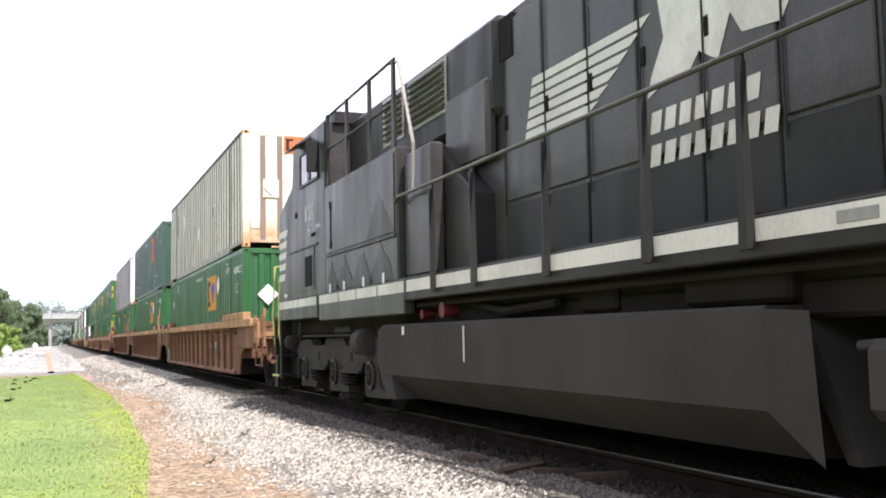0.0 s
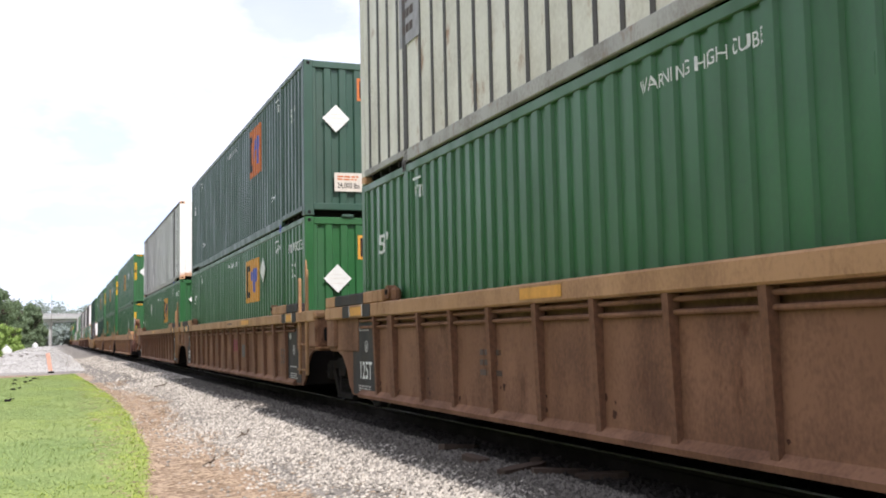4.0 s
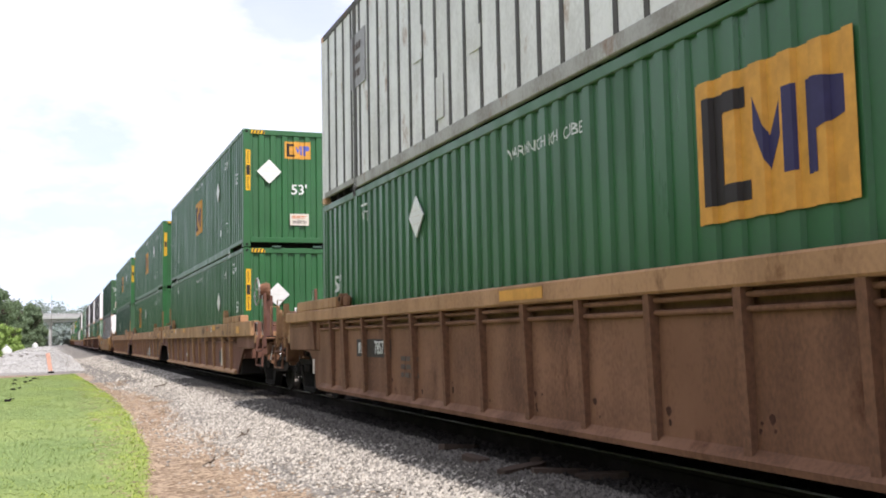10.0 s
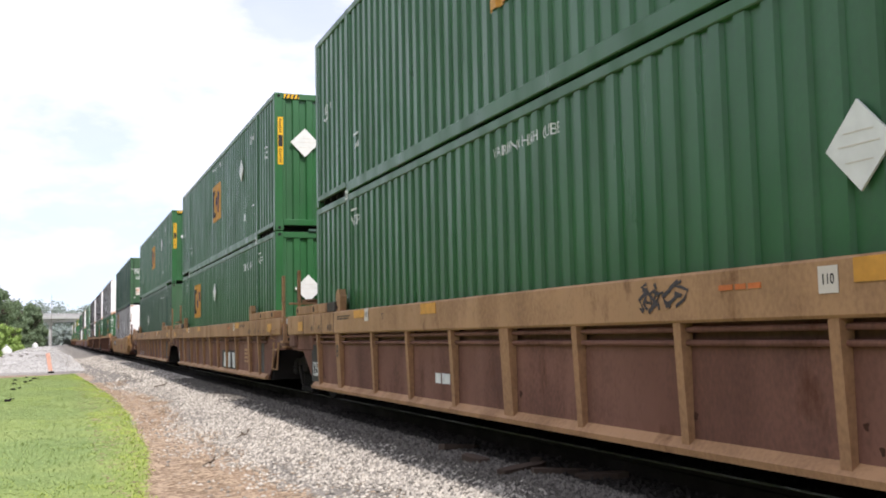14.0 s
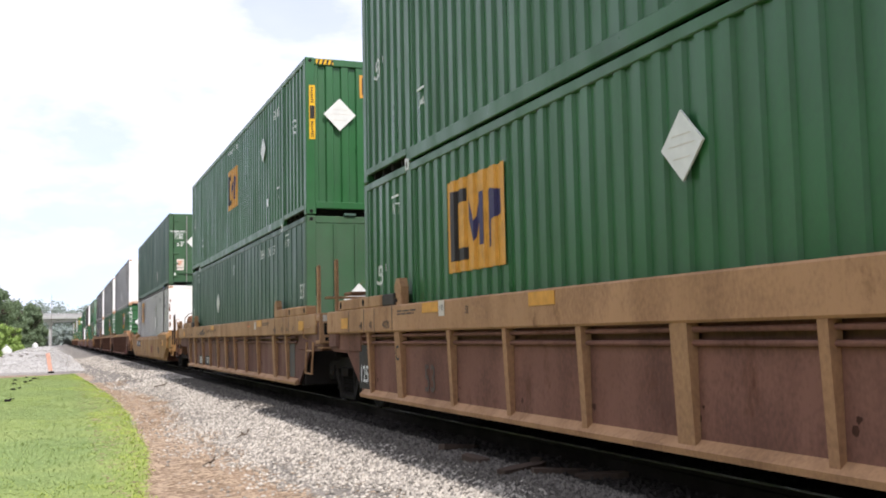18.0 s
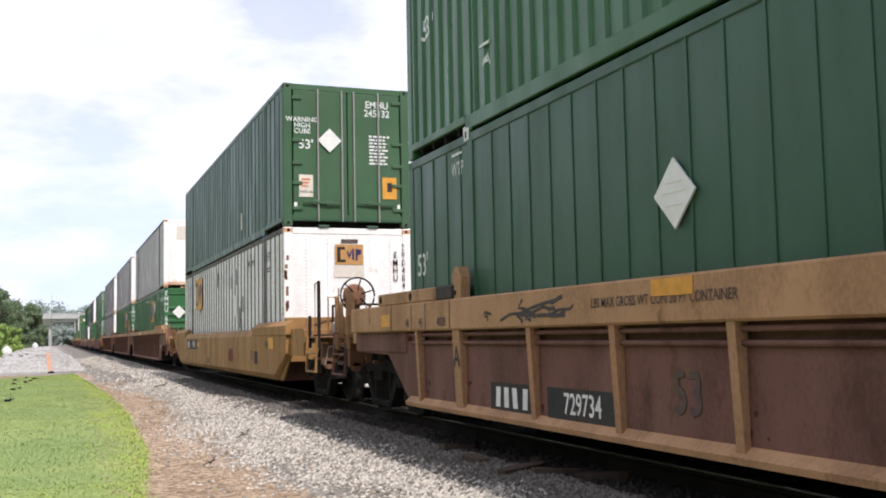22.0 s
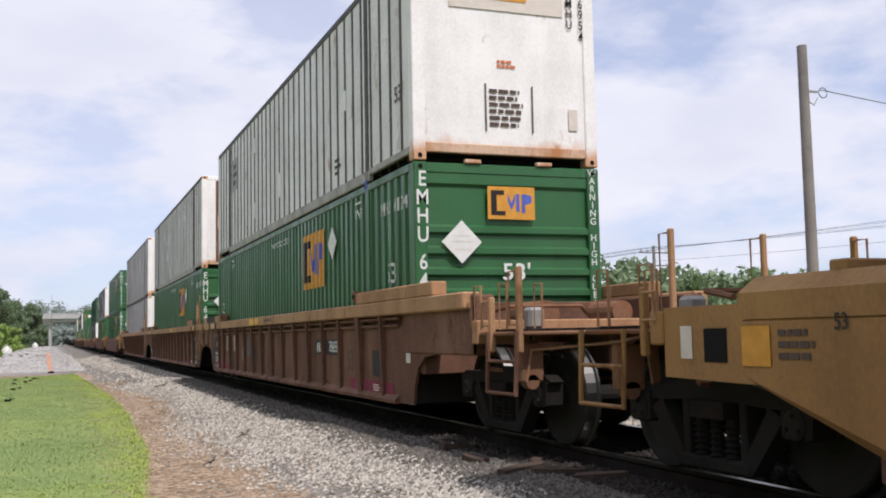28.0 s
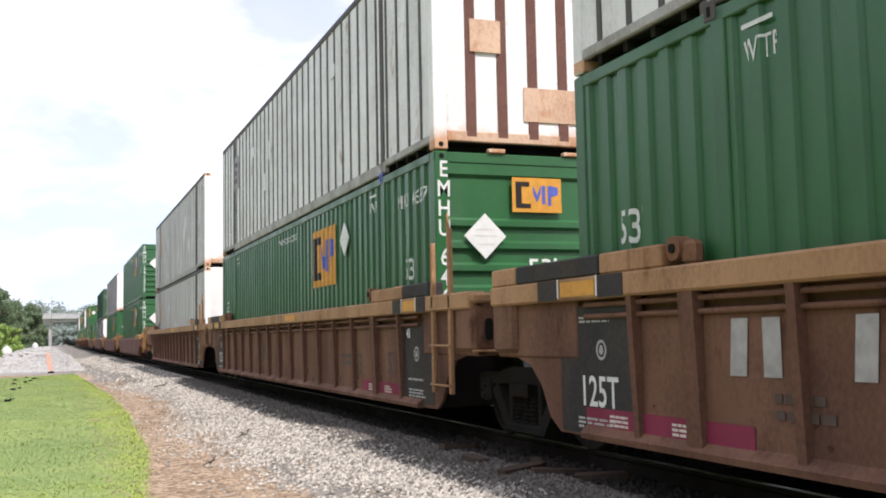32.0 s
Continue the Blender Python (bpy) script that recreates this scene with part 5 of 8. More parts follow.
        lettering("WARNING\nHIGH\nCUBE", 0.135, INK_WHITE, c, "end", (-0.92, -0.003, 2.0), "high_cube_warning")
        lettering("53'", 0.26, INK_WHITE, c, "end", (-0.85, -0.003, 1.62), "length_mark")
        placard(c, "end", (-0.37, -0.002, 1.72), 0.34)
        lettering("EMHU\n" + number, 0.20, INK_WHITE, c, "end", (0.62, -0.003, 2.40), "serial_number", 0.9)
        bars(c, "end", (0.68, -0.003, 1.57), 0.46, 0.62, 9, INK_WHITE, "weight_table", 4)
        b = plate(c, "rating_label", "end", (-0.85, 0.004, 0.80), 0.28, 0.44, PAPER, 0.006, "white floor rating label")
        lettering("24,000 lbs", 0.07, INK_BLACK, b, "end", (-0.85, -0.004, 0.68), "rating_text")
        bars(b, "end", (-0.85, -0.004, 0.86), 0.18, 0.2, 3, DECAL_RED, "rating_strip")
        o = plate(c, "warning_label", "end", (0.87, 0.004, 0.80), 0.30, 0.44, DECAL_ORANGE, 0.006, "orange warning label")
        plate(o, "pictogram", "end", (0.87, -0.004, 0.82), 0.10, 0.18, INK_BLACK, 0.002)
        for s in (-1, 1):
            plate(c, "door_reflector", "end", (s * 1.06, 0.004, 0.42), 0.06, 0.10, PLACARD, 0.006)
        plate(c, "side_patch", "side", (-HALF - 0.002, 4.8, 0.62), 0.16, 0.40, PAPER, 0.004)
    elif kind in ("white_sheet", "cream_bars", "white_bars", "white_flat", "white_lower"):
        m = CREAM if kind == "cream_bars" else WHITE
        words = {"white_sheet": "white sheet-and-post container with dark upright posts", "cream_bars": "rust-streaked cream container with grey posts on its end",
                 "white_bars": "scuffed white container with brown posts on its end", "white_flat": "white sheet container with a plain rusty-edged end",
                 "white_lower": "white sheet-and-post container with a rust-edged corner"}[kind]
        c = thing("intermodal_container", words, "container", "containers of the train")
        flat = kind in ("white_flat", "white_lower", "white_sheet")
        container_body(c, "sheet", "flat" if flat else "bars", m, side_post=GREYPOST, end_mat=CREAM_END if kind == "cream_bars" else WHITE_END, rail=RUSTY, rib=(0.075, 0.012), pitch=0.45 if kind != "cream_bars" else 0.43, end_post=END_POST if kind == "cream_bars" else BROWN)
        if kind == "cream_bars":
            end_mark(c, 0.03, 2.50, 0.64, 0.40, (DECAL_RED, DECAL_DARK, DECAL_BLUE))
            plate(c, "placard_holder", "end", (-0.62, -0.004, 1.42), 0.38, 0.44, PAPER, 0.006, "rusty square placard holder")
            placard(c, "end", (-0.62, -0.008, 1.42), 0.24)
            serial_down(c, "EMHU", number, 0.92, 2.2, INK_GREY, 0.17)
            for xx, zz, w, h in ((0.60, 0.91, 0.22, 0.34), (0.60, 0.58, 0.22, 0.2), (0.2, 0.70, 0.22, 0.3), (-1.0, 0.55, 0.18, 0.2), (1.0, 0.6, 0.2, 0.24)):
                plate(c, "old_label", "end", (xx, 0.010, zz), w, h, PAPER, 0.006, "faded paper label")
        elif kind == "white_bars":
            plate(c, "placard_holder", "end", (-0.62, -0.004, 1.40), 0.40, 0.40, RUSTY, 0.006, "rusty placard holder")
            plate(c, "scorched_patch", "end", (0.25, 0.010, 0.60), 0.74, 0.42, RUSTY, 0.006, "brown worn patch")
            end_mark(c, 0.55, 2.46, 0.50, 0.34, (PAPER, DECAL_RED, DECAL_BLUE))
            bars(c, "end", (-0.05, 0.012, 2.1), 0.22, 0.3, 3, INK_GREY, "worn_print", seed)
        elif kind == "white_flat":
            plate(c, "faded_panel", "end", (0.03, 0.012, 2.28), 1.62, 0.56, PAPER, 0.004, "cream patch behind the mark")
            end_mark(c, 0.02, 2.34, 0.57, 0.40, (DECAL_ORANGE, DECAL_DARK, DECAL_NAVY))
            serial_down(c, "EMHU", number, 0.93, 2.12, INK_BLACK, 0.17)
            bars(c, "end", (0.0, 0.010, 1.30), 0.26, 0.12, 2, DECAL_RED, "caution_print", seed)
            bars(c, "end", (0.0, 0.010, 0.72), 0.5, 0.52, 6, INK_GREY, "worn_print", seed + 3)
            for xx in (-0.30, 0.36):
                plate(c, "end_scratch", "end", (xx, 0.010, 0.72), 0.02, 0.62, GREYPOST, 0.004)
            plate(c, "old_label", "end", (0.95, 0.010, 0.62), 0.13, 0.28, PAPER, 0.005)
        elif kind == "white_lower":
            end_mark(c, 0.01, 2.31, 0.58, 0.40, (DECAL_FADED, DECAL_DARK, DECAL_NAVY))
            for i in range(26):
                z = 0.1 + 0.105 * i
                w = rng.uniform(0.015, 0.075)
                plate(c, "rust_flake", "side", (-HALF + 0.002, 0.165 - w / 2, z), w, rng.uniform(0.07, 0.14), RUST_PIPE, 0.004)
            for i in range(9):
                plate(c, "rust_flake", "end", (-HALF + 0.02 + rng.uniform(0, 0.05), 0.0, rng.uniform(0.1, 2.7)), 0.05, rng.uniform(0.05, 0.2), RUST_PIPE, 0.004)
            g = Geo()
            for xx in (-0.86, -0.43, 0.43, 0.86):
                for i in range(34):
                    g.box(xx - 0.008, xx + 0.008, 0.018, 0.025, 0.28 + 0.07 * i, 0.296 + 0.07 * i)
            tagged(part("rivet_line", g, GALV, c), kind="stuff")
            lettering("EMHU   290 484", 0.19, INK_BLACK, c, "side", (-HALF - 0.002, 3.55, 2.38), "serial_number", 0.72)
            bars(c, "side", (-HALF - 0.002, 1.55, 2.1), 0.34, 0.12, 2, INK_GREY, "lifting_print", seed)
            plate(c, "maker_plate", "end", (0.02, 0.010, 2.58), 0.34, 0.07, INK_GREY, 0.006)
            plate(c, "faded_panel", "end", (0.01, 0.012, 1.98), 0.62, 0.24, PAPER, 0.004, "cream patch under the mark")
            serial_down(c, "EMHU", number, 0.97, 2.07, INK_BLACK, 0.18)
            b = plate(c, "stencilled_diamond", "end", (0.10, 0.012, 1.42), 0.01, 0.01, PAPER, 0.003)
            part("worn_diamond", Geo().prism([(0.10, 1.17), (0.35, 1.42), (0.10, 1.67), (-0.15, 1.42)], 0.006, 0.012, "y"), GALV, b, "grey worn diamond")
            bars(c, "end", (0.16, 0.010, 0.92), 0.28, 0.14, 2, DECAL_RED, "caution_print", seed)
            x = -HALF + 0.004
            lettering("WTP", 0.26, INK_BLACK, c, "side", (x - 0.004, 1.59, 2.36), "lifting_mark", 0.85)
            lettering("WTP", 0.26, INK_BLACK, c, "side", (x - 0.004, 14.8, 2.34), "lifting_mark", 0.85)
            bars(c, "side", (x - 0.004, 14.8, 2.14), 0.34, 0.14, 2, INK_GREY, "lifting_print", seed)
            logo_on_waves(c, [(0, 0), (16.2, 0)], "side", 11.78, 13.2, 1.60, 2.56, DECAL_ORANGE, DECAL_DARK, DECAL_NAVY, x - 0.022)
            for a, z, w, h in ((5.7, 1.5, 0.36, 0.5), (5.25, 1.2, 0.34, 0.5), (5.7, 2.2, 0.3, 0.4), (4.6, 1.5, 0.36, 0.36), (13.5, 2.0, 0.34, 0.7), (12.4, 1.75, 0.36, 0.5), (6.3, 2.1, 0.3, 0.3), (8.8, 2.3, 0.3, 0.4)):
                plate(c, "riveted_patch", "side", (x - 0.003, a, z), w, h, GALV if rng.random() < 0.4 else WHITE, 0.006)
        x = -HALF + 0.004
        if kind in ("white_bars", "white_flat", "white_sheet", "cream_bars"):
            g = plate(c, "worn_mark", "side", (x - 0.003, 14.0 if kind != "white_flat" else 13.4, 1.9), 0.75, 0.8, GALV if kind != "white_sheet" else RUSTY, 0.005, "worn grey trade mark")
            bars(g, "side", (x - 0.008, 14.0 if kind != "white_flat" else 13.4, 1.9), 0.5, 0.6, 3, INK_GREY, "worn_print", seed)
            for i in range(5):
                a = rng.uniform(2.5, 12)
                plate(c, "riveted_patch", "side", (x - 0.003, a, rng.uniform(0.5, 2.2)), rng.uniform(0.2, 0.36), rng.uniform(0.2, 0.5), WHITE, 0.006)
            if kind == "white_flat":
                lettering("53'", 0.3, INK_GREY, c, "side", (x - 0.004, 0.55, 0.95), "length_mark")
                bars(c, "side", (x - 0.004, 3.6, 0.5), 0.36, 0.3, 3, INK_GREY, "worn_print", seed)
    if not lower:
        for y in FRAME_AT:
            m = INK_WHITE if kind == "green_caution" else BLUE_CAP if y < 8 else GREYPOST
            k = piece("interbox_connector", "connector", m, c, (-HALF + 0.088, y + 0.12, 0.0), "corner locking block")
            part("connector_plate", Geo().box(-HALF - 0.012, -HALF + 0.004, y, y + 0.13, -0.10, 0.04, 0.006), m, c)
            part("connector_slot", Geo().box(-HALF - 0.014, -HALF - 0.011, y + 0.05, y + 0.09, -0.07, 0.0), HOLE, c)
        for s in (-1, 1):
            piece("pocket_lip", "tunnel", RUSTY if "white" in kind or "cream" in kind else GREEN_B, c, (s * 0.5, 0.04, -0.02))
    return c


# ---- running gear ----
WHEEL = 0.48


@functools.lru_cache(maxsize=None)
def gear(kind):
    g = Geo()
    if kind == "wheelset":
        for s in (-1, 1):
            prof = [(0.665, 0.10), (0.665, 0.42), (0.685, 0.475), (0.69, 0.505), (0.712, 0.508), (0.722, WHEEL), (0.82, WHEEL - 0.006), (0.835, 0.46), (0.835, 0.41), (0.80, 0.38), (0.775, 0.2), (0.80, 0.13), (0.83, 0.12), (0.83, 0.08)]
            g.lathe([(s * a, r) for a, r in prof], (0, 0), "x", 32)
        g.cyl((0, 0), 0.085, -1.0, 1.0, "x", 12)
        for s in (-1, 1):
            g.lathe([(s * 0.93, 0.10), (s * 1.06, 0.11), (s * 1.10, 0.10), (s * 1.115, 0.07)], (0, 0), "x", 16)
            for i in range(3):
                a = i * 2.094
                g.cyl((0.06 * math.cos(a), 0.06 * math.sin(a)), 0.016, min(s * 1.10, s * 1.135), max(s * 1.10, s * 1.135), "x", 6)
        return g.mesh("wheelset")
    if kind == "tread":
        for s in (-1, 1):
            g.lathe([(s * 0.722, WHEEL - 0.01), (s * 0.724, WHEEL + 0.0012), (s * 0.818, WHEEL - 0.004), (s * 0.82, WHEEL - 0.012)], (0, 0), "x", 32)
        return g.mesh("tread_band")
    if kind == "side_frame":
        prof = [(-1.12, 0.62), (-0.98, 0.68), (-0.60, 0.68), (-0.30, 0.74), (0.30, 0.74), (0.60, 0.68), (0.98, 0.68), (1.12, 0.62), (1.10, 0.50), (0.70, 0.42), (0.62, 0.34), (0.38, 0.12), (-0.38, 0.12), (-0.62, 0.34), (-0.70, 0.42), (-1.10, 0.50)]
        g.prism(prof[:8] + [(0.98, 0.57), (0.62, 0.56), (0.30, 0.58), (-0.30, 0.58), (-0.62, 0.56), (-0.98, 0.57)], -0.07, 0.07)
        g.prism([(0.62, 0.57), (0.76, 0.50), (0.42, 0.10), (0.30, 0.14)], -0.07, 0.07)
        g.prism([(-0.62, 0.57), (-0.76, 0.50), (-0.42, 0.10), (-0.30, 0.14)], -0.07, 0.07)
        g.box(-0.09, 0.09, -0.42, 0.42, 0.09, 0.19, 0.02)
        for s in (-1, 1):
            g.prism([(s * 0.76, 0.62), (s * 1.06, 0.62), (s * 1.04, 0.40), (s * 0.98, 0.38), (s * 0.96, 0.50), (s * 0.84, 0.50), (s * 0.82, 0.38), (s * 0.76, 0.40)], -0.09, 0.09)
            g.box(-0.06, 0.08, s * 0.33 - 0.04, s * 0.33 + 0.04, 0.18, 0.60, 0.01)
        return g.mesh("side_frame")
    if kind == "springs":
        prof = [(0.18, 0.05)]
        for i in range(6):
            prof += [(0.20 + 0.042 * i - 0.012, 0.045), (0.20 + 0.042 * i, 0.072), (0.20 + 0.042 * i + 0.012, 0.045)]
        g.lathe(prof + [(0.46, 0.05)], (0, 0), "z", 12)
        return g.mesh("coil_spring")
    if kind == "bolster":
        g.prism([(-1.12, 0.46), (1.12, 0.46), (1.12, 0.58), (0.6, 0.66), (-0.6, 0.66), (-1.12, 0.58)], -0.20, 0.20, "y")
        for s in (-1, 1):
            g.box(-0.95, 0.95, s * 0.42 - 0.06, s * 0.42 + 0.06, 0.30, 0.42, 0.02)
        return g.mesh("truck")
    if kind == "brake_shoe":
        return g.prism([(-0.05, 0.30), (0.05, 0.32), (0.06, 0.62), (-0.04, 0.60)], -0.05, 0.05).mesh("brake_shoe")
    raise KeyError(kind)


ROLLING = []          # wheelsets and their radius


def gear_part(name, kind, material, parent, at):
    me = gear(kind)
    if not me.materials:
        me.materials.append(material)
        if kind == "wheelset":
            me.materials.append(TREAD)
            for p in me.polygons:
                if 0.70 < abs(p.center.x) < 0.83 and math.hypot(p.center.y, p.center.z) > 0.468:
                    p.material_index = 1
    return part(name, me, None, parent, "", at)


def truck(car, y, turning):
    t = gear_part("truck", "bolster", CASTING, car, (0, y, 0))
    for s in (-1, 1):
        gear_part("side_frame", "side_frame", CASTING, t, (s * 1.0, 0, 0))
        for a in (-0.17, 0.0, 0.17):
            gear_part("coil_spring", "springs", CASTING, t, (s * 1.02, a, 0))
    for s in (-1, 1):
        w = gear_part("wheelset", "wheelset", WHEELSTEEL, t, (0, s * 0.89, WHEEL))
        for q in (-1, 1):
            gear_part("brake_shoe", "brake_shoe", CASTING, t, (q * 0.77, s * 0.33, 0.03))
        if turning:
            ROLLING.append((w, s * 0.89, WHEEL))
    return t


# ---- well cars ----
@functools.lru_cache(maxsize=None)
def car_mesh(kind, *args):
    g = Geo()
    if kind == "rib":          # tapered upright, deeper at the top; args: side, width, top z, bottom z, out
        s, w, z1, z0, out = args
        a, b, c = s * 1.385, s * (1.40 + out), s * (1.40 + out * 0.55)
        g.add([(a, -w / 2, z0), (c, -w / 2, z0), (b, -w / 2, z1), (a, -w / 2, z1), (a, w / 2, z0), (c, w / 2, z0), (b, w / 2, z1), (a, w / 2, z1)],
              [(0, 1, 2, 3), (4, 5, 6, 7), (0, 1, 5, 4), (1, 2, 6, 5), (2, 3, 7, 6), (3, 0, 4, 7)])
        return g.mesh("side_rib")
    if kind == "grab":         # a U of bar standing off a face: args: height, depth
        h, d = args
        return g.tube([(0, 0, 0), (0, -d, 0.015), (0, -d, h - 0.015), (0, 0, h)], 0.013, 6).mesh("grab_iron")
    if kind == "floor":
        for i in range(14):
            y = 0.6 + i * 1.15
            g.box(-1.30, 1.30, y - 0.12, y + 0.12, 0.24, 0.37)
        g.box(-1.34, -1.18, 0.1, 16.1, 0.24, 0.385).box(1.18, 1.34, 0.1, 16.1, 0.24, 0.385)
        return g.mesh("well_floor")
    if kind == "coupler":
        g.box(-0.10, 0.10, -0.75, 0.35, 0.78, 0.98, 0.03)
        g.prism([(-0.16, -0.72), (0.16, -0.72), (0.20, -0.95), (0.10, -1.06), (-0.02, -0.98), (-0.10, -1.04), (-0.20, -0.92)], 0.74, 1.02, "z")
        return g.mesh("coupler")
    raise KeyError(kind)


def car_piece(name, material, parent, at, kind, *args):
    me = painted((car_mesh, kind, *args), material.name)
    if not me.materials:
        me.materials.append(material)
    return part(name, me, None, parent, "", at)


def brake_wheel(parent, x, y, z, r=0.29, axis="y"):
    """A spoked wheel; axis x: it faces the line's side, y: it faces along the line."""
    put = (lambda u, w, a: (x + u, y + a, z + w)) if axis == "y" else (lambda u, w, a: (x + a, y + u, z + w))
    g = Geo()
    k = 24
    g.tube([put(r * math.cos(6.2832 * i / k), r * math.sin(6.2832 * i / k), 0) for i in range(k + 1)], 0.016, 6)
    spokes = []
    for i in range(6):
        a = i * 1.0472 + 0.3
        spokes.append(Geo().tube([put(0, 0, 0.05), put(0.6 * r * math.cos(a), 0.6 * r * math.sin(a), 0.03), put(r * math.cos(a), r * math.sin(a), 0)], 0.012, 5))
    w = part("brake_wheel", g, UNDER if axis == "y" else GALV, parent, "spoked hand brake wheel")
    for sp in spokes:
        part("spoke", sp, UNDER if axis == "y" else GALV, w)
    c, o = ((x, z), y) if axis == "y" else ((y, z), x)
    part("brake_housing", Geo().lathe([(o + 0.03, 0.06), (o + 0.05, 0.15), (o + 0.20, 0.20), (o + 0.26, 0.18), (o + 0.28, 0.08)], c, axis, 16), RUST_PIPE if axis == "y" else TAN, w)
    return w


def coupler_end(car, y0, d, body, kind, dress):
    """Platform, steps, grab irons and coupler at an outer end. y0: where the arms end; d: -1 towards the front, 1 towards the rear."""
    def B(g, x0, x1, a0, a1, z0, z1, c=0.012):
        b0, b1 = sorted((y0 + d * a0, y0 + d * a1))
        return g.box(x0, x1, b0, b1, z0, z1, c)
    part("centre_sill", B(Geo(), -0.36, 0.36, -2.0, 0.95, 0.70, 1.12), body, car)
    part("end_bulkhead", B(Geo(), -1.36, 1.36, -1.75, -1.6, 0.62, 1.46), body, car)
    # lighter tan than the body: sun on the front face put into the colour
    part("end_beam", B(Geo(), -1.42, 1.42, 0.0, 0.16, 0.98, 1.22), TANLIGHT if kind != "smooth" else body, car)
    part("platform", B(Geo(), -1.40, 1.40, 0.16, 1.15, 1.06, 1.10), RUST_PIPE, car)
    slots = Geo()
    for i in range(9):
        B(slots, -1.3 + 0.3 * i, -1.12 + 0.3 * i, 0.30, 1.08, 1.10, 1.125, 0.004)
    part("platform_tread", slots, UNDER, car)
    cp = car_piece("coupler", CASTING, car, Matrix.Translation((0, y0 + d * 0.85, 0)) @ (Matrix.Rotation(math.pi, 4, "Z") if d > 0 else Matrix()), "coupler")
    part("air_hose", Geo().tube([(0.35, y0 + d * 0.9, 0.85), (0.36, y0 + d * 1.25, 0.62), (0.25, y0 + d * 1.55, 0.50), (0.1, y0 + d * 1.8, 0.62)], 0.028, 6), INK_BLACK, car)
    part("cut_lever", Geo().tube([(-1.25, y0 + d * 0.92, 0.62), (-1.2, y0 + d * 0.95, 0.92), (-0.3, y0 + d * 1.05, 0.98), (0, y0 + d * 1.05, 1.05)], 0.016, 6), BARE if dress != 2 else TANLIGHT, car)
    # upright corner ladder with a hanging stirrup
    posts = ((-1.40, 0.48, 0.34), (-1.40, 1.12, 0.60 if dress == 2 else 0.9), (1.38, 1.12, 0.95), (-0.30 if dress == 1 else 0.35, 1.0, 1.0))
    if kind == "smooth" and d > 0:
        posts = ((-1.40, 0.25, 0.30), (1.38, 1.12, 0.8))
    if dress == 2:
        for x, a in ((-1.42, 0.10), (-1.42, 0.72), (-1.02, 0.66)):
            part("grab_iron", Geo().tube([(x, y0 + d * a, 1.12), (x, y0 + d * a, 1.56), (x, y0 + d * (a + 0.17), 1.56), (x, y0 + d * (a + 0.17), 1.12)], 0.013, 6), TANLIGHT, car)
    for x, a, tall in posts:
        w = 0.03 if dress != 3 else 0.026
        # ribbed and braced cars: posts lightened the same way for the sun
        st = part("stanchion", B(Geo(), x - w, x + w, a - w, a + w, 0.9, 1.10 + tall, 0.012), TANLIGHT if dress == 2 and kind != "smooth" else body if dress != 3 else UNDER, car)
        part("grab_iron", Geo().tube([(x - 0.02, y0 + d * a, 1.10 + tall - 0.04), (x - 0.02, y0 + d * (a - 0.18), 1.10 + tall - 0.04), (x - 0.02, y0 + d * (a - 0.18), 1.16), (x - 0.02, y0 + d * a, 1.16)], 0.013, 6), GALV if dress == 1 else TANLIGHT, st)
    step = part("stirrup_step", Geo().tube([(-1.44, y0 + d * 0.48, 1.10), (-1.46, y0 + d * 0.48, 0.52), (-1.46, y0 + d * 1.13, 0.52), (-1.44, y0 + d * 1.13, 1.10)], 0.024, 6).tube([(-1.45, y0 + d * 0.48, 0.82), (-1.45, y0 + d * 1.13, 0.82)], 0.018, 6), body, car)
    part("stirrup_step", Geo().tube([(1.44, y0 + d * 0.48, 1.10), (1.46, y0 + d * 0.48, 0.52), (1.46, y0 + d * 1.13, 0.52), (1.44, y0 + d * 1.13, 1.10)], 0.024, 6), body, car)
    part("uncoupling_bracket", B(Geo(), -1.30, -1.06, 0.80, 0.92, 0.62, 0.98, 0.015).cyl((-1.18, 0.62), 0.07, *sorted((y0 + d * 0.80, y0 + d * 0.92)), "y", 12), RUST_PIPE, car)
    if dress != 2:
        part("crossover_rail", Geo().tube([(-0.9, y0 + d * 0.1, 1.62), (-0.9, y0 + d * 0.75, 1.62), (0.9, y0 + d * 0.75, 1.62), (0.9, y0 + d * 0.1, 1.62)], 0.02, 6).tube([(-0.9, y0 + d * 0.1, 1.2), (-0.9, y0 + d * 0.1, 1.62)], 0.02, 6).tube([(0.9, y0 + d * 0.1, 1.2), (0.9, y0 + d * 0.1, 1.62)], 0.02, 6), body if dress != 3 else UNDER, car)
    if d > 0 and kind != "smooth":
        for a, hi in ((0.46, 1.72), (1.08, 1.62)):
            b0, b1 = sorted((y0 + d * a, y0 + d * (a + 0.02)))
            part("stanchion_plate", Geo().prism([(-1.45, 0.98), (-1.14, 0.98), (-1.18, 1.14), (-1.31, 1.42), (-1.33, hi), (-1.43, hi)], b0, b1, "y"), TANLIGHT, car, "tapered tan upright plate")
            part("grab_iron", Geo().tube([(-1.50, b0 - 0.03, 1.12), (-1.56, b0 - 0.05, 1.14), (-1.56, b0 - 0.05, hi + 0.06), (-1.44, b0 - 0.03, hi + 0.06)], 0.012, 6), TANLIGHT, car)
    part("slack_adjuster", Geo().cyl((-0.62, 0.80), 0.055, *sorted((y0 - d * 0.5, y0 + d * 0.9)), "y", 10), UNDER, car)
    part("retaining_valve", Geo().box(-0.98, -0.80, *sorted((y0 + d * 0.30, y0 + d * 0.46)), 1.12, 1.34, 0.03), GALV, car)
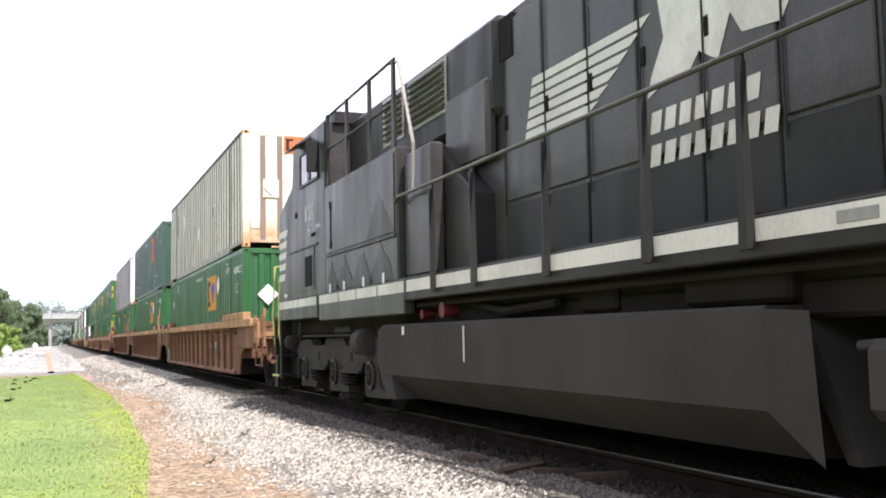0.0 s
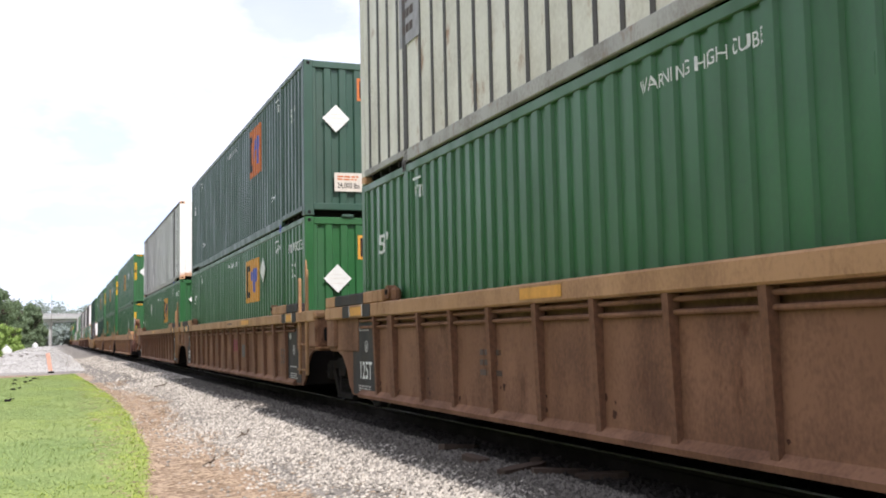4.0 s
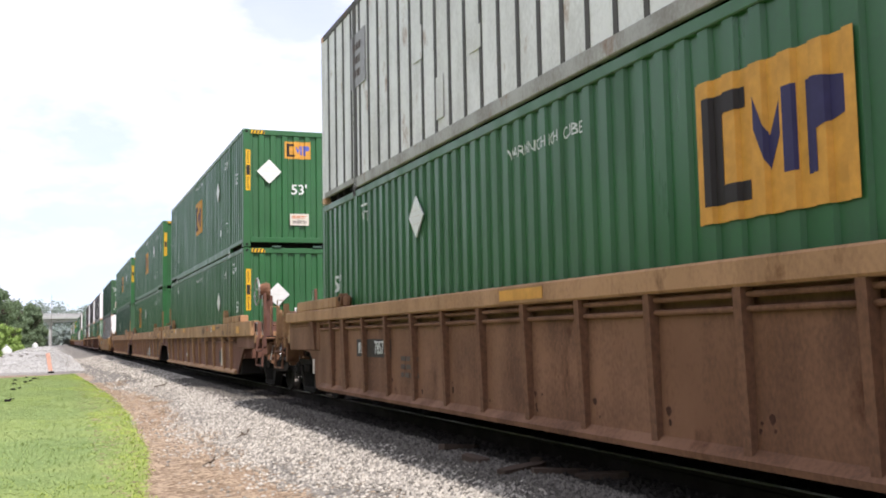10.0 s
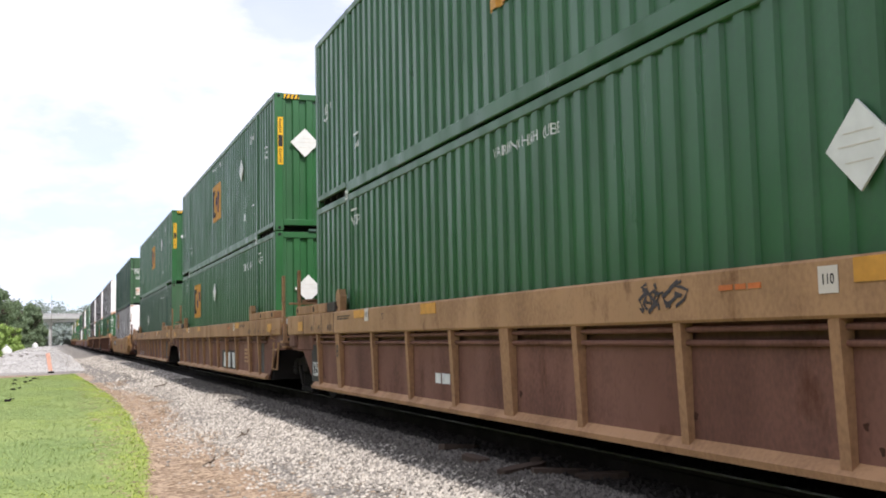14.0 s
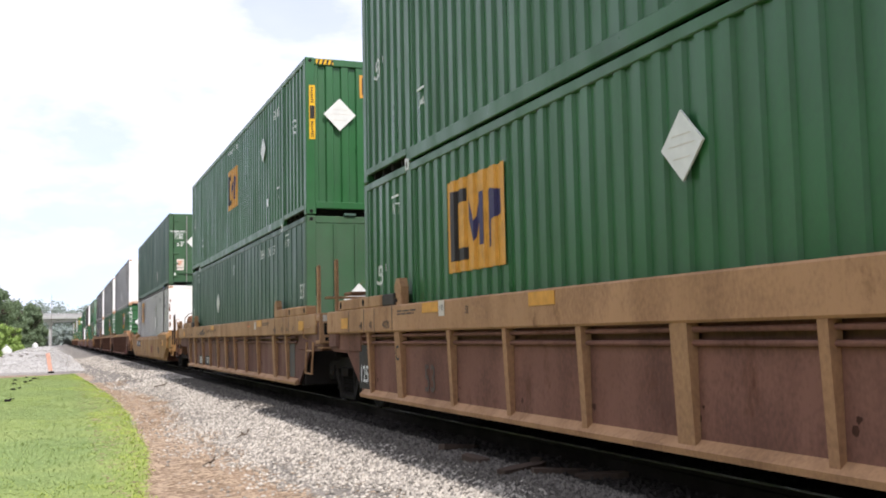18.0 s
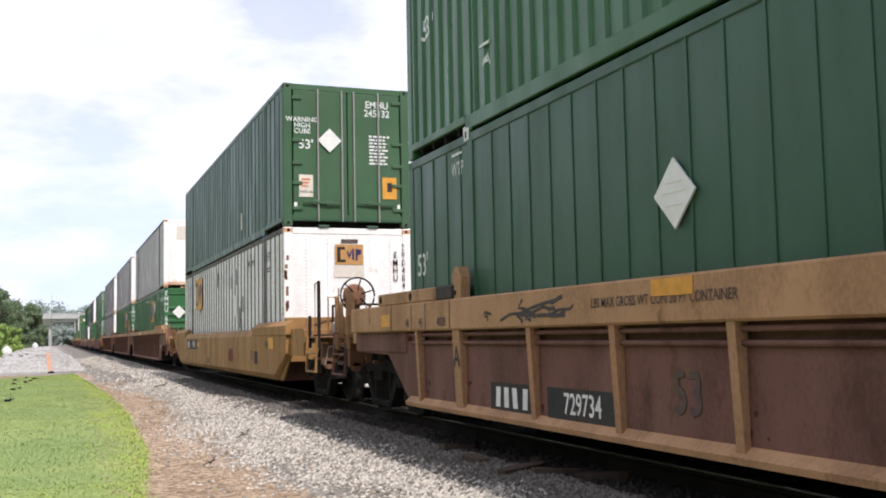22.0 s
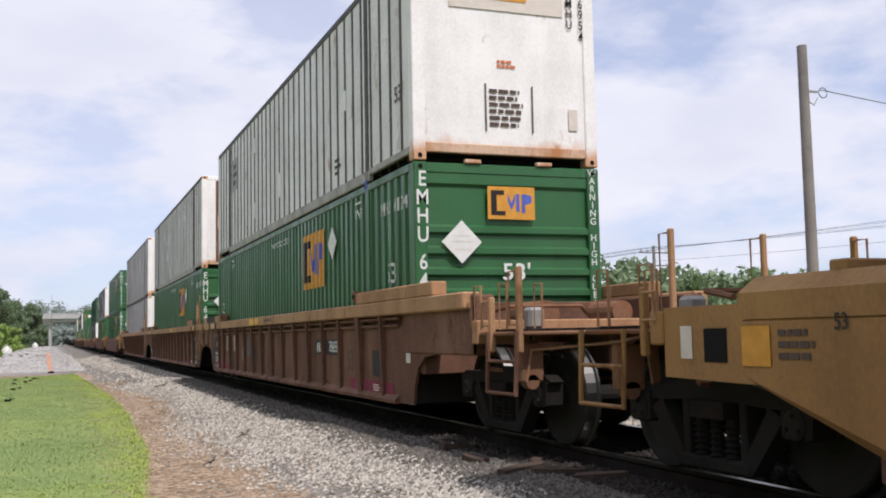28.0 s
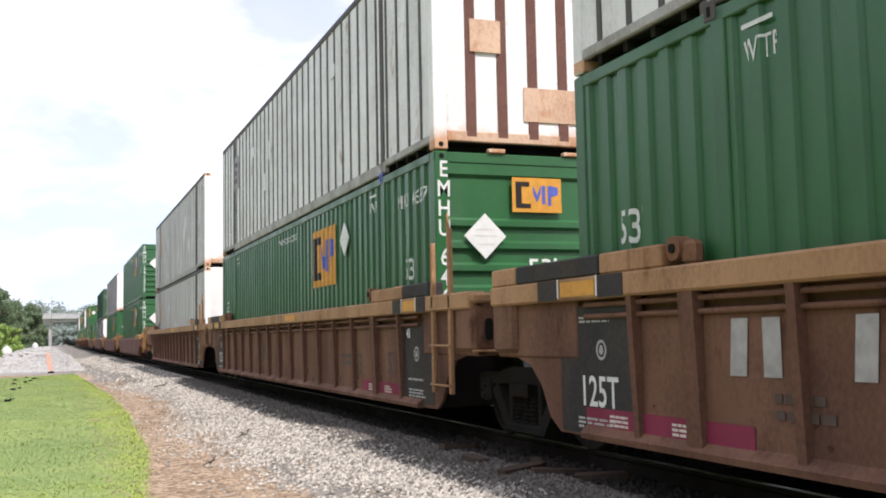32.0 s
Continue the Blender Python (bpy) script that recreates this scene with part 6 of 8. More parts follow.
    part("brake_rod", Geo().tube([(-1.05, y0 - d * 0.3, 0.96), (-0.95, y0 + d * 0.4, 0.94), (-0.90, y0 + d * 1.0, 0.86)], 0.02, 6), UNDER, car)
    part("angle_cock", Geo().tube([(0.30, y0 + d * 0.6, 0.92), (0.33, y0 + d * 1.0, 0.88), (0.36, y0 + d * 1.15, 0.74)], 0.035, 7), RUST_PIPE, car)
    part("hanging_chain", Geo().tube([(-1.00, y0 + d * 0.52, 1.05), (-1.01, y0 + d * 0.50, 0.86), (-0.97, y0 + d * 0.54, 0.66), (-0.92, y0 + d * 0.58, 0.86)], 0.016, 5), UNDER, car)
    part("brake_lever", Geo().prism([(-1.12, 1.02), (-1.02, 1.02), (-1.00, 0.62), (-1.06, 0.60)], *sorted((y0 + d * 0.68, y0 + d * 0.71)), "y"), RUST_PIPE, car)
    part("brake_cylinder", Geo().cyl((0.55, 1.30), 0.13, *sorted((y0 - d * 0.9, y0 - d * 0.3)), "y", 14), RUST_PIPE, car)
    part("air_reservoir", Geo().cyl((-0.35, 1.28), 0.16, *sorted((y0 - d * 1.1, y0 - d * 0.4)), "y", 14), RUST_PIPE, car)
    part("brake_pipe", Geo().tube([(-1.1, y0 - d * 0.4, 1.30), (-1.0, y0 + d * 0.05, 1.36), (-0.2, y0 + d * 0.1, 1.36), (0.2, y0 - d * 0.5, 1.30)], 0.025, 6).tube([(-1.2, y0 - d * 0.1, 0.72), (-0.4, y0 + d * 0.3, 0.60), (0.5, y0 + d * 0.3, 0.60)], 0.025, 6), RUST_PIPE, car)
    if dress == 1:
        part("brake_mast", Geo().box(-1.22, -1.05, *sorted((y0 + d * 0.06, y0 + d * 0.22)), 1.0, 2.0, 0.02), BROWN, car)
        brake_wheel(car, -1.38, y0 + d * 0.14, 2.08, 0.29, "x")
        part("brake_chain", Geo().tube([(-1.14, y0 + d * 0.14, 1.95), (-1.2, y0 + d * 0.1, 1.4), (-1.15, y0 + d * 0.14, 0.9)], 0.03, 5), CASTING, car)
    if dress == 3:
        part("brake_mast", Geo().box(-0.86, -0.64, *sorted((y0 + d * 0.78, y0 + d * 0.92)), 0.9, 1.7, 0.02), RUST_PIPE, car)
        brake_wheel(car, -0.75, y0 + d * 1.15, 1.76, 0.29)
    return cp


def corner_ladder(car, y, body, top=2.15):
    """Tall two-rail ladder on the corner of a joint end."""
    g = part("ladder", Geo().box(-1.50, -1.45, y - 0.03, y + 0.03, 0.45, top - 0.12, 0.008).box(-1.50, -1.45, y - 0.55, y - 0.49, 0.45, top, 0.008), body, car, "tall tan corner ladder")
    for z in (0.54, 0.965, 1.36):
        part("rung", Geo().tube([(-1.51, y + 0.03, z), (-1.51, y - 0.55, z)], 0.013, 6), TANLIGHT, g)
    part("grab_iron", Geo().tube([(-1.47, y - 0.02, top - 0.15), (-1.47, y + 0.10, top - 0.15), (-1.47, y + 0.10, top - 0.75), (-1.47, y - 0.02, top - 0.75)], 0.012, 6), GREEN_B, g)
    part("grab_iron", Geo().tube([(-1.47, y - 0.5, top), (-1.47, y - 0.46, top + 0.16), (-1.47, y - 0.42, top)], 0.012, 6), TANLIGHT, g)


def stencils(car, kind, place, spec):
    """Painted notices on the near side. place of the recess panel is x = -1.402."""
    for what in spec:
        t = what[0]
        if t == "text":
            _, words, size, ink, a, z, x = what
            lettering(words, size, ink, car, "side", (x, a, z), "stencil", 0.85)
        elif t == "bars":
            _, a, z, w, h, rows, ink, x = what
            bars(car, "side", (x, a, z), w, h, rows, ink, "stencil", int(a * 10) + 7)
        elif t == "panel":
            _, a, z, w, h, mat, x = what
            plate(car, "painted_panel", "side", (x, a, z), w, h, mat, 0.004)
        elif t == "disc":
            _, a, z, rad, mat, x = what
            ring = [6.2832 * i / 20 for i in range(20)]
            part("round_badge", Geo().add([(x - 0.002, a + q * math.cos(b), z + q * math.sin(b)) for q in (rad * 0.72, rad) for b in ring], [(i, (i + 1) % 20, 20 + (i + 1) % 20, 20 + i) for i in range(20)]), mat, car)
            part("badge_device", Geo().prism([(a - rad * 0.45, z - rad * 0.2), (a, z - rad * 0.5), (a + rad * 0.45, z - rad * 0.2), (a + rad * 0.2, z + rad * 0.45), (a - rad * 0.2, z + rad * 0.45)], x - 0.003, x - 0.001), mat, car)
        elif t == "scrawl":
            _, a, z, w, h, mat, seed, x = what
            rng = random.Random(seed)
            g = Geo()
            for i in range(9):
                b = a + w * (rng.random() - 0.5)
                pts = []
                p = Vector((b, z - h * 0.45 + rng.random() * h * 0.3))
                for j in range(6):
                    pts.append((x, p.x, p.y))
                    p += Vector((rng.uniform(-0.18, 0.14) * w, rng.uniform(-0.1, 0.32) * h))
                    p.y = min(max(p.y, z - h / 2), z + h / 2)
                g.tube(pts, 0.008 + 0.010 * rng.random(), 4)
            tagged(part("sprayed_scrawl", flatten_x(g, x), mat, car), kind="stuff")
        elif t == "blocks":
            _, a, z, w, h, n, mat, x = what
            g = Geo()
            cw = w / n
            for i in range(n):
                c = a + w / 2 - (i + 0.5) * cw
                q = cw * 0.4
                lean = (-0.25, 0.0, 0.3)[i % 3] * q
                pl = [(c - q * 0.62, z - h / 2), (c + q * 0.62, z - h / 2), (c + q * 0.62 + lean, z + h / 2), (c - q * 0.62 + lean, z + h / 2)]
                g.prism(pl, x - 0.003, x - 0.001)
            part("painted_block", g, mat, car)


def flatten_x(g, x):
    g.v = [(x - 0.002 + (p[0] - x) * 0.05, p[1], p[2]) for p in g.v]
    return g


car_count = [0]


def build_well(kind, lead, trail, label, turning, dress, spec=(), body=None):
    """One well unit; y = 0 is the front of the box it carries, and z = 0 the rail head."""
    car = thing("well_car", label, "freight car", "well cars of the train")
    body = body or {"ribbed": TAN, "braced": BROWN, "smooth": YELLOW}[kind]
    sill = {"ribbed": TANLIGHT, "braced": TANLIGHT, "smooth": YELLOW}[kind]
    arm = {"coupler": 2.05, "joint": 1.45}
    f, r = arm[lead], arm[trail]
    top, low = {"ribbed": (1.52, 0.25), "braced": (1.46, 0.26), "smooth": (1.26, 0.28)}[kind]
    thick = {"ribbed": 0.18, "braced": 0.33, "smooth": 0.30}[kind]

    def end_shape(e, a):
        """Side outline past the well's corner, as (beyond, height) going outwards along the bottom."""
        if kind == "smooth":
            return [(0.35, low), (1.0, 0.76), (a, 0.76)]
        if kind == "ribbed" and e == "coupler":
            return [(-0.35, low), (0.15, low), (0.20, 0.48), (0.34, 0.70), (0.58, 0.83), (0.9, 0.86), (a, 0.86)]
        if kind == "ribbed":
            return [(0.22, low), (0.40, 0.36), (0.56, 0.62), (0.78, 0.80), (1.05, 0.86), (a, 0.86)]
        return [(-0.25, low), (0.62, 0.84), (a, 0.86)]
    wall_top = top - 0.02
    lo_f = [(-a, z) for a, z in end_shape(lead, f)]
    lo_r = [(LONG + a, z) for a, z in ([(-0.28, low), (1.05, 0.74), (r, 0.76)] if kind == "smooth" else end_shape(trail, r))]
    outline = lo_f[::-1] + lo_r + [(LONG + r, wall_top), (-f, wall_top)]
    for s in (-1, 1):
        x0, x1 = sorted((s * 1.365, s * 1.40))
        if kind == "smooth":
            part("side_wall", Geo().prism(outline, x0, x1), body, car)
        else:
            slot = top - thick - 0.125
            notch = [(LONG + r, wall_top), (LONG - 0.1, wall_top), (LONG - 0.1, slot), (0.1, slot), (0.1, wall_top), (-f, wall_top)]
            part("side_wall", Geo().prism(outline[:-2] + notch, x0, x1), body, car)
            part("slot_backing", Geo().box(*sorted((s * 1.335, s * 1.35)), 0.05, LONG - 0.05, slot - 0.1, top - 0.05), body, car)
        if kind == "smooth":
            sheet = [(s * 1.40, low), (s * 1.43, low), (s * 1.50, low + 0.10), (s * 1.50, top - 0.14), (s * 1.44, top - 0.02), (s * 1.40, top)]
            part("side_sheet", Geo().prism(sheet, 0.0, LONG - 0.3, "y"), body, car)
            part("sheet_end", Geo().add([(s * 1.40, 0.0, low), (s * 1.50, 0.0, low + 0.1), (s * 1.50, 0, top - 0.14), (s * 1.40, 0, top), (s * 1.40, -1.0, 0.76), (s * 1.49, -1.0, 0.80), (s * 1.49, -1.0, top - 0.14), (s * 1.40, -1.0, top)],
                                        [(0, 1, 5, 4), (1, 2, 6, 5), (2, 3, 7, 6), (4, 5, 6, 7)]), body, car)
            part("sheet_end", Geo().add([(s * 1.40, LONG - 0.3, low), (s * 1.50, LONG - 0.3, low + 0.1), (s * 1.50, LONG - 0.3, top - 0.14), (s * 1.40, LONG - 0.3, top), (s * 1.40, LONG + 1.05, 0.74), (s * 1.50, LONG + 1.05, 0.80), (s * 1.50, LONG + 1.05, top - 0.14), (s * 1.40, LONG + 1.05, top)],
                                        [(0, 1, 5, 4), (1, 2, 6, 5), (2, 3, 7, 6), (4, 5, 6, 7)]), body, car)
            for y0, y1 in ((-1.05, 2.35), (14.45, 17.28)):
                part("end_chord", Geo().prism([(s * 1.32, top - 0.12), (s * 1.505, top - 0.12), (s * 1.505, top + 0.04), (s * 1.36, top + 0.14), (s * 1.32, top + 0.14)], y0, y1, "y"), sill, car)
        else:
            x0, x1 = sorted((s * 1.30, s * 1.50))
            part("top_sill", Geo().box(x0, x1, -f + 0.02, LONG + r - 0.02, top - thick, top, 0.018), sill, car)
            x0, x1 = sorted((s * 1.37, s * 1.475))
            part("bottom_sill", Geo().prism([(s * 1.36, low - 0.01), (s * 1.465, low - 0.01), (s * 1.475, low + 0.035), (s * 1.40, low + 0.10), (s * 1.36, low + 0.10)], 0.25 if lead == "joint" else 0.35, LONG - 0.25, "y"), sill if kind == "braced" else body, car)
            for drop in (0.045, 0.135):
                part("stiffener_pipe", Geo().tube([(s * 1.425, 0.3, top - thick - drop), (s * 1.425, LONG - 0.3, top - thick - drop)], 0.02, 8), body, car)
            if kind == "ribbed":
                spots = [(0.95, 0.07)] + [(2.03 + 1.033 * i, 0.17 if i in (0, 12) else 0.078) for i in range(13)] + [(15.14, 0.07)]
            else:
                spots = [(1.0, 0.085), (2.14, 0.20), (3.88, 0.085), (5.36, 0.085), (6.82, 0.085), (8.2, 0.20), (9.6, 0.085), (11.05, 0.085), (12.5, 0.085), (14.25, 0.20), (15.5, 0.085)]
            for y, wide in spots:
                car_piece("side_rib", body if kind == "ribbed" else sill, car, (0, y, 0), "rib", s, wide, top - thick, low + 0.05, 0.085)
            if s < 0:
                rs = random.Random(int(car_count[0]) * 7 + 3)
                g = Geo()
                for y, wide in spots:
                    for q in range(rs.randint(1, 4)):
                        cy, cz, r0 = y + rs.uniform(-0.22, 0.08), low + rs.uniform(0.13, 0.34), rs.uniform(0.008, 0.028)
                        k = 9
                        g.add([(-1.4025, cy + r0 * rs.uniform(0.6, 1.3) * math.cos(6.2832 * i / k) * 1.3, cz + r0 * rs.uniform(0.6, 1.3) * math.sin(6.2832 * i / k) * (1.9 if i > k / 2 else 0.8)) for i in range(k)], [tuple(range(k))])
                tagged(part("rust_spot", g, RUSTSTAIN, car), kind="stuff")
                car_count[0] += 1
            if kind == "ribbed" and trail == "coupler":
                car_piece("side_rib", body, car, (0, LONG + 0.12, 0), "rib", s, 0.17, top - thick, 0.88, 0.085)
                part("stiffener_pipe", Geo().tube([(s * 1.425, LONG + 0.2, top - thick - 0.05), (s * 1.425, LONG + 1.75, top - thick - 0.05)], 0.02, 8), body, car)
                if s < 0:
                    plate(car, "paper_tag", "side", (-1.402, LONG + 0.28, 0.60), 0.10, 0.24, PAPER, 0.004)
            # raised chords over the box ends, in short blocks
            step = 0.16 if kind == "ribbed" else 0.15
            for sgn, origin in ((1, 0.0), (-1, LONG)):
                joint = (lead if sgn > 0 else trail) == "joint"
                cuts = ((((-0.24, 0.70, 1.4, 1.98) if joint else (-1.1, -0.2, 0.66, 1.4, 1.98)) if sgn > 0 else (-1.40, -0.86, 0.66, 1.1, 1.52) if joint else (-1.1, -0.2, 0.66, 1.1, 1.52))) if kind == "ribbed" else (-0.75, 0.34, 0.82, 1.40, 1.88)
                for k, (a, b) in enumerate(zip(cuts, cuts[1:])):
                    y0, y1 = sorted((origin + sgn * a, origin + sgn * b))
                    x0, x1 = sorted((s * 1.31, s * 1.495))
                    o = part("end_chord", Geo().box(x0, x1, y0 + 0.006, y1 - 0.006, top + 0.001, top + step, 0.014), STENCIL_BLACK if (kind == "ribbed" and joint and k == (0 if sgn > 0 else 1)) or (kind == "braced" and k == 3 and sgn < 0) else sill, car)
                    if kind == "braced" and s < 0 and k in (0, 1):
                        part("chord_hole", Geo().cyl((origin + sgn * (-0.62 if k == 0 else 0.55), top + step * 0.5), 0.05, -1.498, -1.494, "x", 14), HOLE, o)
                # lug that holds the box in place
                at = origin + sgn * (1.95 if kind == "braced" else 2.14 if sgn > 0 else 1.68)
                if kind == "ribbed":
                    lg = part("guide_lug", Geo().box(*sorted((s * 1.32, s * 1.43)), at - 0.13, at + 0.02, top, top + 0.17, 0.03).cyl((at + 0.06, top + 0.12), 0.085, *sorted((s * 1.34, s * 1.46)), "x", 16), RUST_PIPE, car)
                    part("lug_pin", Geo().cyl((at + 0.06, top + 0.12), 0.035, *sorted((s * 1.455, s * 1.475)), "x", 10), HOLE, lg)
                    continue
                lg = part("guide_lug", Geo().prism([(at - 0.12, top - 0.02), (at + 0.12, top - 0.02), (at + 0.13, top + 0.24), (at + 0.05, top + 0.33), (at - 0.07, top + 0.33), (at - 0.13, top + 0.22)], *sorted((s * 1.36, s * 1.46))), sill, car)
                part("lug_pin", Geo().cyl((at + 0.04, top + 0.06), 0.03, *sorted((s * 1.455, s * 1.464)), "x", 10), HOLE, lg)
                for q in (-0.17, 0.59, 1.07, 1.83):
                    part("sill_joint", Geo().box(*sorted((s * 1.499, s * 1.5025)), origin + sgn * q - 0.012, origin + sgn * q + 0.012, top - thick + 0.01, top - 0.015), INK_GREY, car)
            for a0, a1 in ((-f, 0.15), (LONG - 0.15, LONG + r)):
                x0, x1 = sorted((s * 1.15, s * 1.42))
                part("side_arm", Geo().box(x0, x1, a0, a1, 0.86, top - 0.03, 0.02), body, car)
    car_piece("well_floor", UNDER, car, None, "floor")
    # end walls painted dark for the shade between the units
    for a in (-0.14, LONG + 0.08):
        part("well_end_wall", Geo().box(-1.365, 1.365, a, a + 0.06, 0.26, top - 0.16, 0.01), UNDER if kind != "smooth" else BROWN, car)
    for e, d, y0 in ((lead, -1, -f), (trail, 1, LONG + r)):
        if e == "coupler":
            coupler_end(car, y0, d, body if kind != "smooth" else YELLOW, kind, dress if d < 0 else 2)
        else:
            b0, b1 = sorted((y0, y0 - d * 1.2))
            w0, w1 = (b0 + 0.06, b0 + 0.26) if d < 0 else (b1 - 0.26, b1 - 0.06)
            part("end_bulkhead", Geo().box(-1.36, 1.36, w0, w1, 1.14, top - 0.06, 0.03).box(-1.36, -1.02, w0, w1, 0.86, 1.14, 0.02).box(1.02, 1.36, w0, w1, 0.86, 1.14, 0.02), body, car)
            part("end_cap_plate", Geo().box(-1.12, 1.12, *sorted((y0 - d * 0.02, y0 - d * 0.5)), top - 0.055, top - 0.02, 0.01), sill, car)
            # added dark sheet: stands for the shade inside the open pocket
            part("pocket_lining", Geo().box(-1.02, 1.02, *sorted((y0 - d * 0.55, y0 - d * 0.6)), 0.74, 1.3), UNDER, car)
            part("connector_knuckle", Geo().lathe([(0.80, 0.20), (0.84, 0.26), (1.00, 0.26), (1.05, 0.20)], (0, y0 + d * 0.32), "z", 18), CASTING, car)
            if d < 0:
                for bx in (-1.285, 1.285):
                    face = y0 - (0.302 if kind == "braced" else 0.010)
                    part("block_slot", Geo().prism([(bx - 0.035, 1.02), (bx + 0.035, 1.02), (bx + 0.045, 1.07), (bx + 0.045, 1.19), (bx + 0.03, 1.24), (bx - 0.03, 1.24), (bx - 0.045, 1.19), (bx - 0.045, 1.07)], face - 0.002, face + 0.004, "y"), HOLE, car)
                    part("block_cap", Geo().box(bx - 0.20, bx + 0.20, face - 0.03, y0 + 0.46, top - 0.125, top - 0.02, 0.025), sill, car)
                    part("block_foot", Geo().box(bx - 0.19, bx + 0.20, face - 0.02, y0, 0.895, 0.925, 0.008), sill, car)
            part("centre_sill", Geo().box(-0.4, 0.4, *sorted((y0 + d * 0.35, y0 - d * 1.4)), 0.72, 1.1, 0.03), body, car)
            reach = 0.30 if d < 0 and kind == "braced" else 0.008
            part("end_block", Geo().box(-1.47, -1.10, *sorted((y0 + d * reach, y0 - d * 0.48)), 0.90, top - 0.12, 0.04), body if kind == "ribbed" else BROWN, car)
            part("end_block", Geo().box(1.10, 1.47, *sorted((y0 + d * reach, y0 - d * 0.48)), 0.90, top - 0.12, 0.04), body, car)
            part("hose_bracket", Geo().box(-0.9, 0.9, *sorted((y0 - d * 0.5, y0 - d * 0.58)), top - 0.25, top - 0.05, 0.02), RUST_PIPE, car)
            if d < 0 and kind == "ribbed":
                corner_ladder(car, -0.36, sill, 2.22)
            if d < 0 and kind == "braced":
                for x, h in ((-1.40, 1.05), (-1.10, 1.15)):
                    st = part("stanchion", Geo().box(x - 0.028, x + 0.028, y0 + 0.14, y0 + 0.22, 1.2, 1.2 + h, 0.012), TANLIGHT, car)
                    part("grab_iron", Geo().tube([(x, y0 + 0.14, 1.2 + h - 0.03), (x, y0 + 0.36, 1.2 + h - 0.03), (x, y0 + 0.36, 1.75), (x, y0 + 0.14, 1.75)], 0.012, 6), GREEN_B, st)
                part("crossover_rail", Geo().tube([(-1.3, y0 + 0.16, 1.72), (1.3, y0 + 0.16, 1.72)], 0.02, 8), TANLIGHT, car)
                part("stirrup_step", Geo().tube([(-1.50, y0 + 0.62, 1.0), (-1.53, y0 + 0.62, 0.49), (-1.53, y0 + 0.18, 0.49), (-1.50, y0 + 0.18, 1.0)], 0.02, 6).tube([(-1.52, y0 + 0.62, 0.86), (-1.52, y0 + 0.18, 0.86)], 0.016, 6).tube([(-1.47, y0 + 0.70, 1.05), (-1.54, y0 + 0.70, 1.08), (-1.54, y0 + 0.70, 1.23), (-1.54, y0 + 0.22, 1.24)], 0.012, 6), sill, car)
                part("handhold_frame", Geo().box(-1.52, -1.28, y0 - 0.345, y0 - 0.31, 0.98, top, 0.01).box(-1.53, -1.50, y0 - 0.345, y0 - 0.1, 0.98, 1.03, 0.005), sill, car)
                part("frame_slot", Geo().box(-1.45, -1.36, y0 - 0.349, y0 - 0.343, 1.12, 1.30), HOLE, car)
                part("frame_slot", Geo().box(-1.435, -1.375, y0 - 0.349, y0 - 0.343, 1.02, 1.08), HOLE, car)
                plate(car, "frame_label", "end", (-1.40, y0 - 0.345, 1.38), 0.13, 0.10, PAPER, 0.004)
                part("air_tank", Geo().cyl((0.3, 1.42), 0.17, y0 + 0.2, y0 + 1.0, "y", 16), RUST_PIPE, car)
            if d > 0 and kind == "braced":
                part("stanchion", Geo().box(-0.97, -0.91, y0 - 0.47, y0 - 0.41, 1.2, 2.35, 0.012), TANLIGHT, car)
                part("walkway_board", Geo().box(-1.3, 1.1, y0 - 0.7, y0 - 0.3, 1.70, 1.75, 0.01), TAN, car)
                part("grab_iron", Geo().tube([(-0.6, y0 - 0.44, 2.3), (-0.42, y0 - 0.44, 2.3), (-0.42, y0 - 0.44, 1.78)], 0.012, 6), GREEN_B, car)
    # trucks: one under the front end, and one at the rear of the last unit
    truck(car, -2.0 if lead == "coupler" else -1.78, turning)
    if trail == "coupler":
        truck(car, LONG + 2.0, turning)
    stencils(car, kind, None, spec)
    return car


X_WALL, X_SILL = -1.404, -1.503


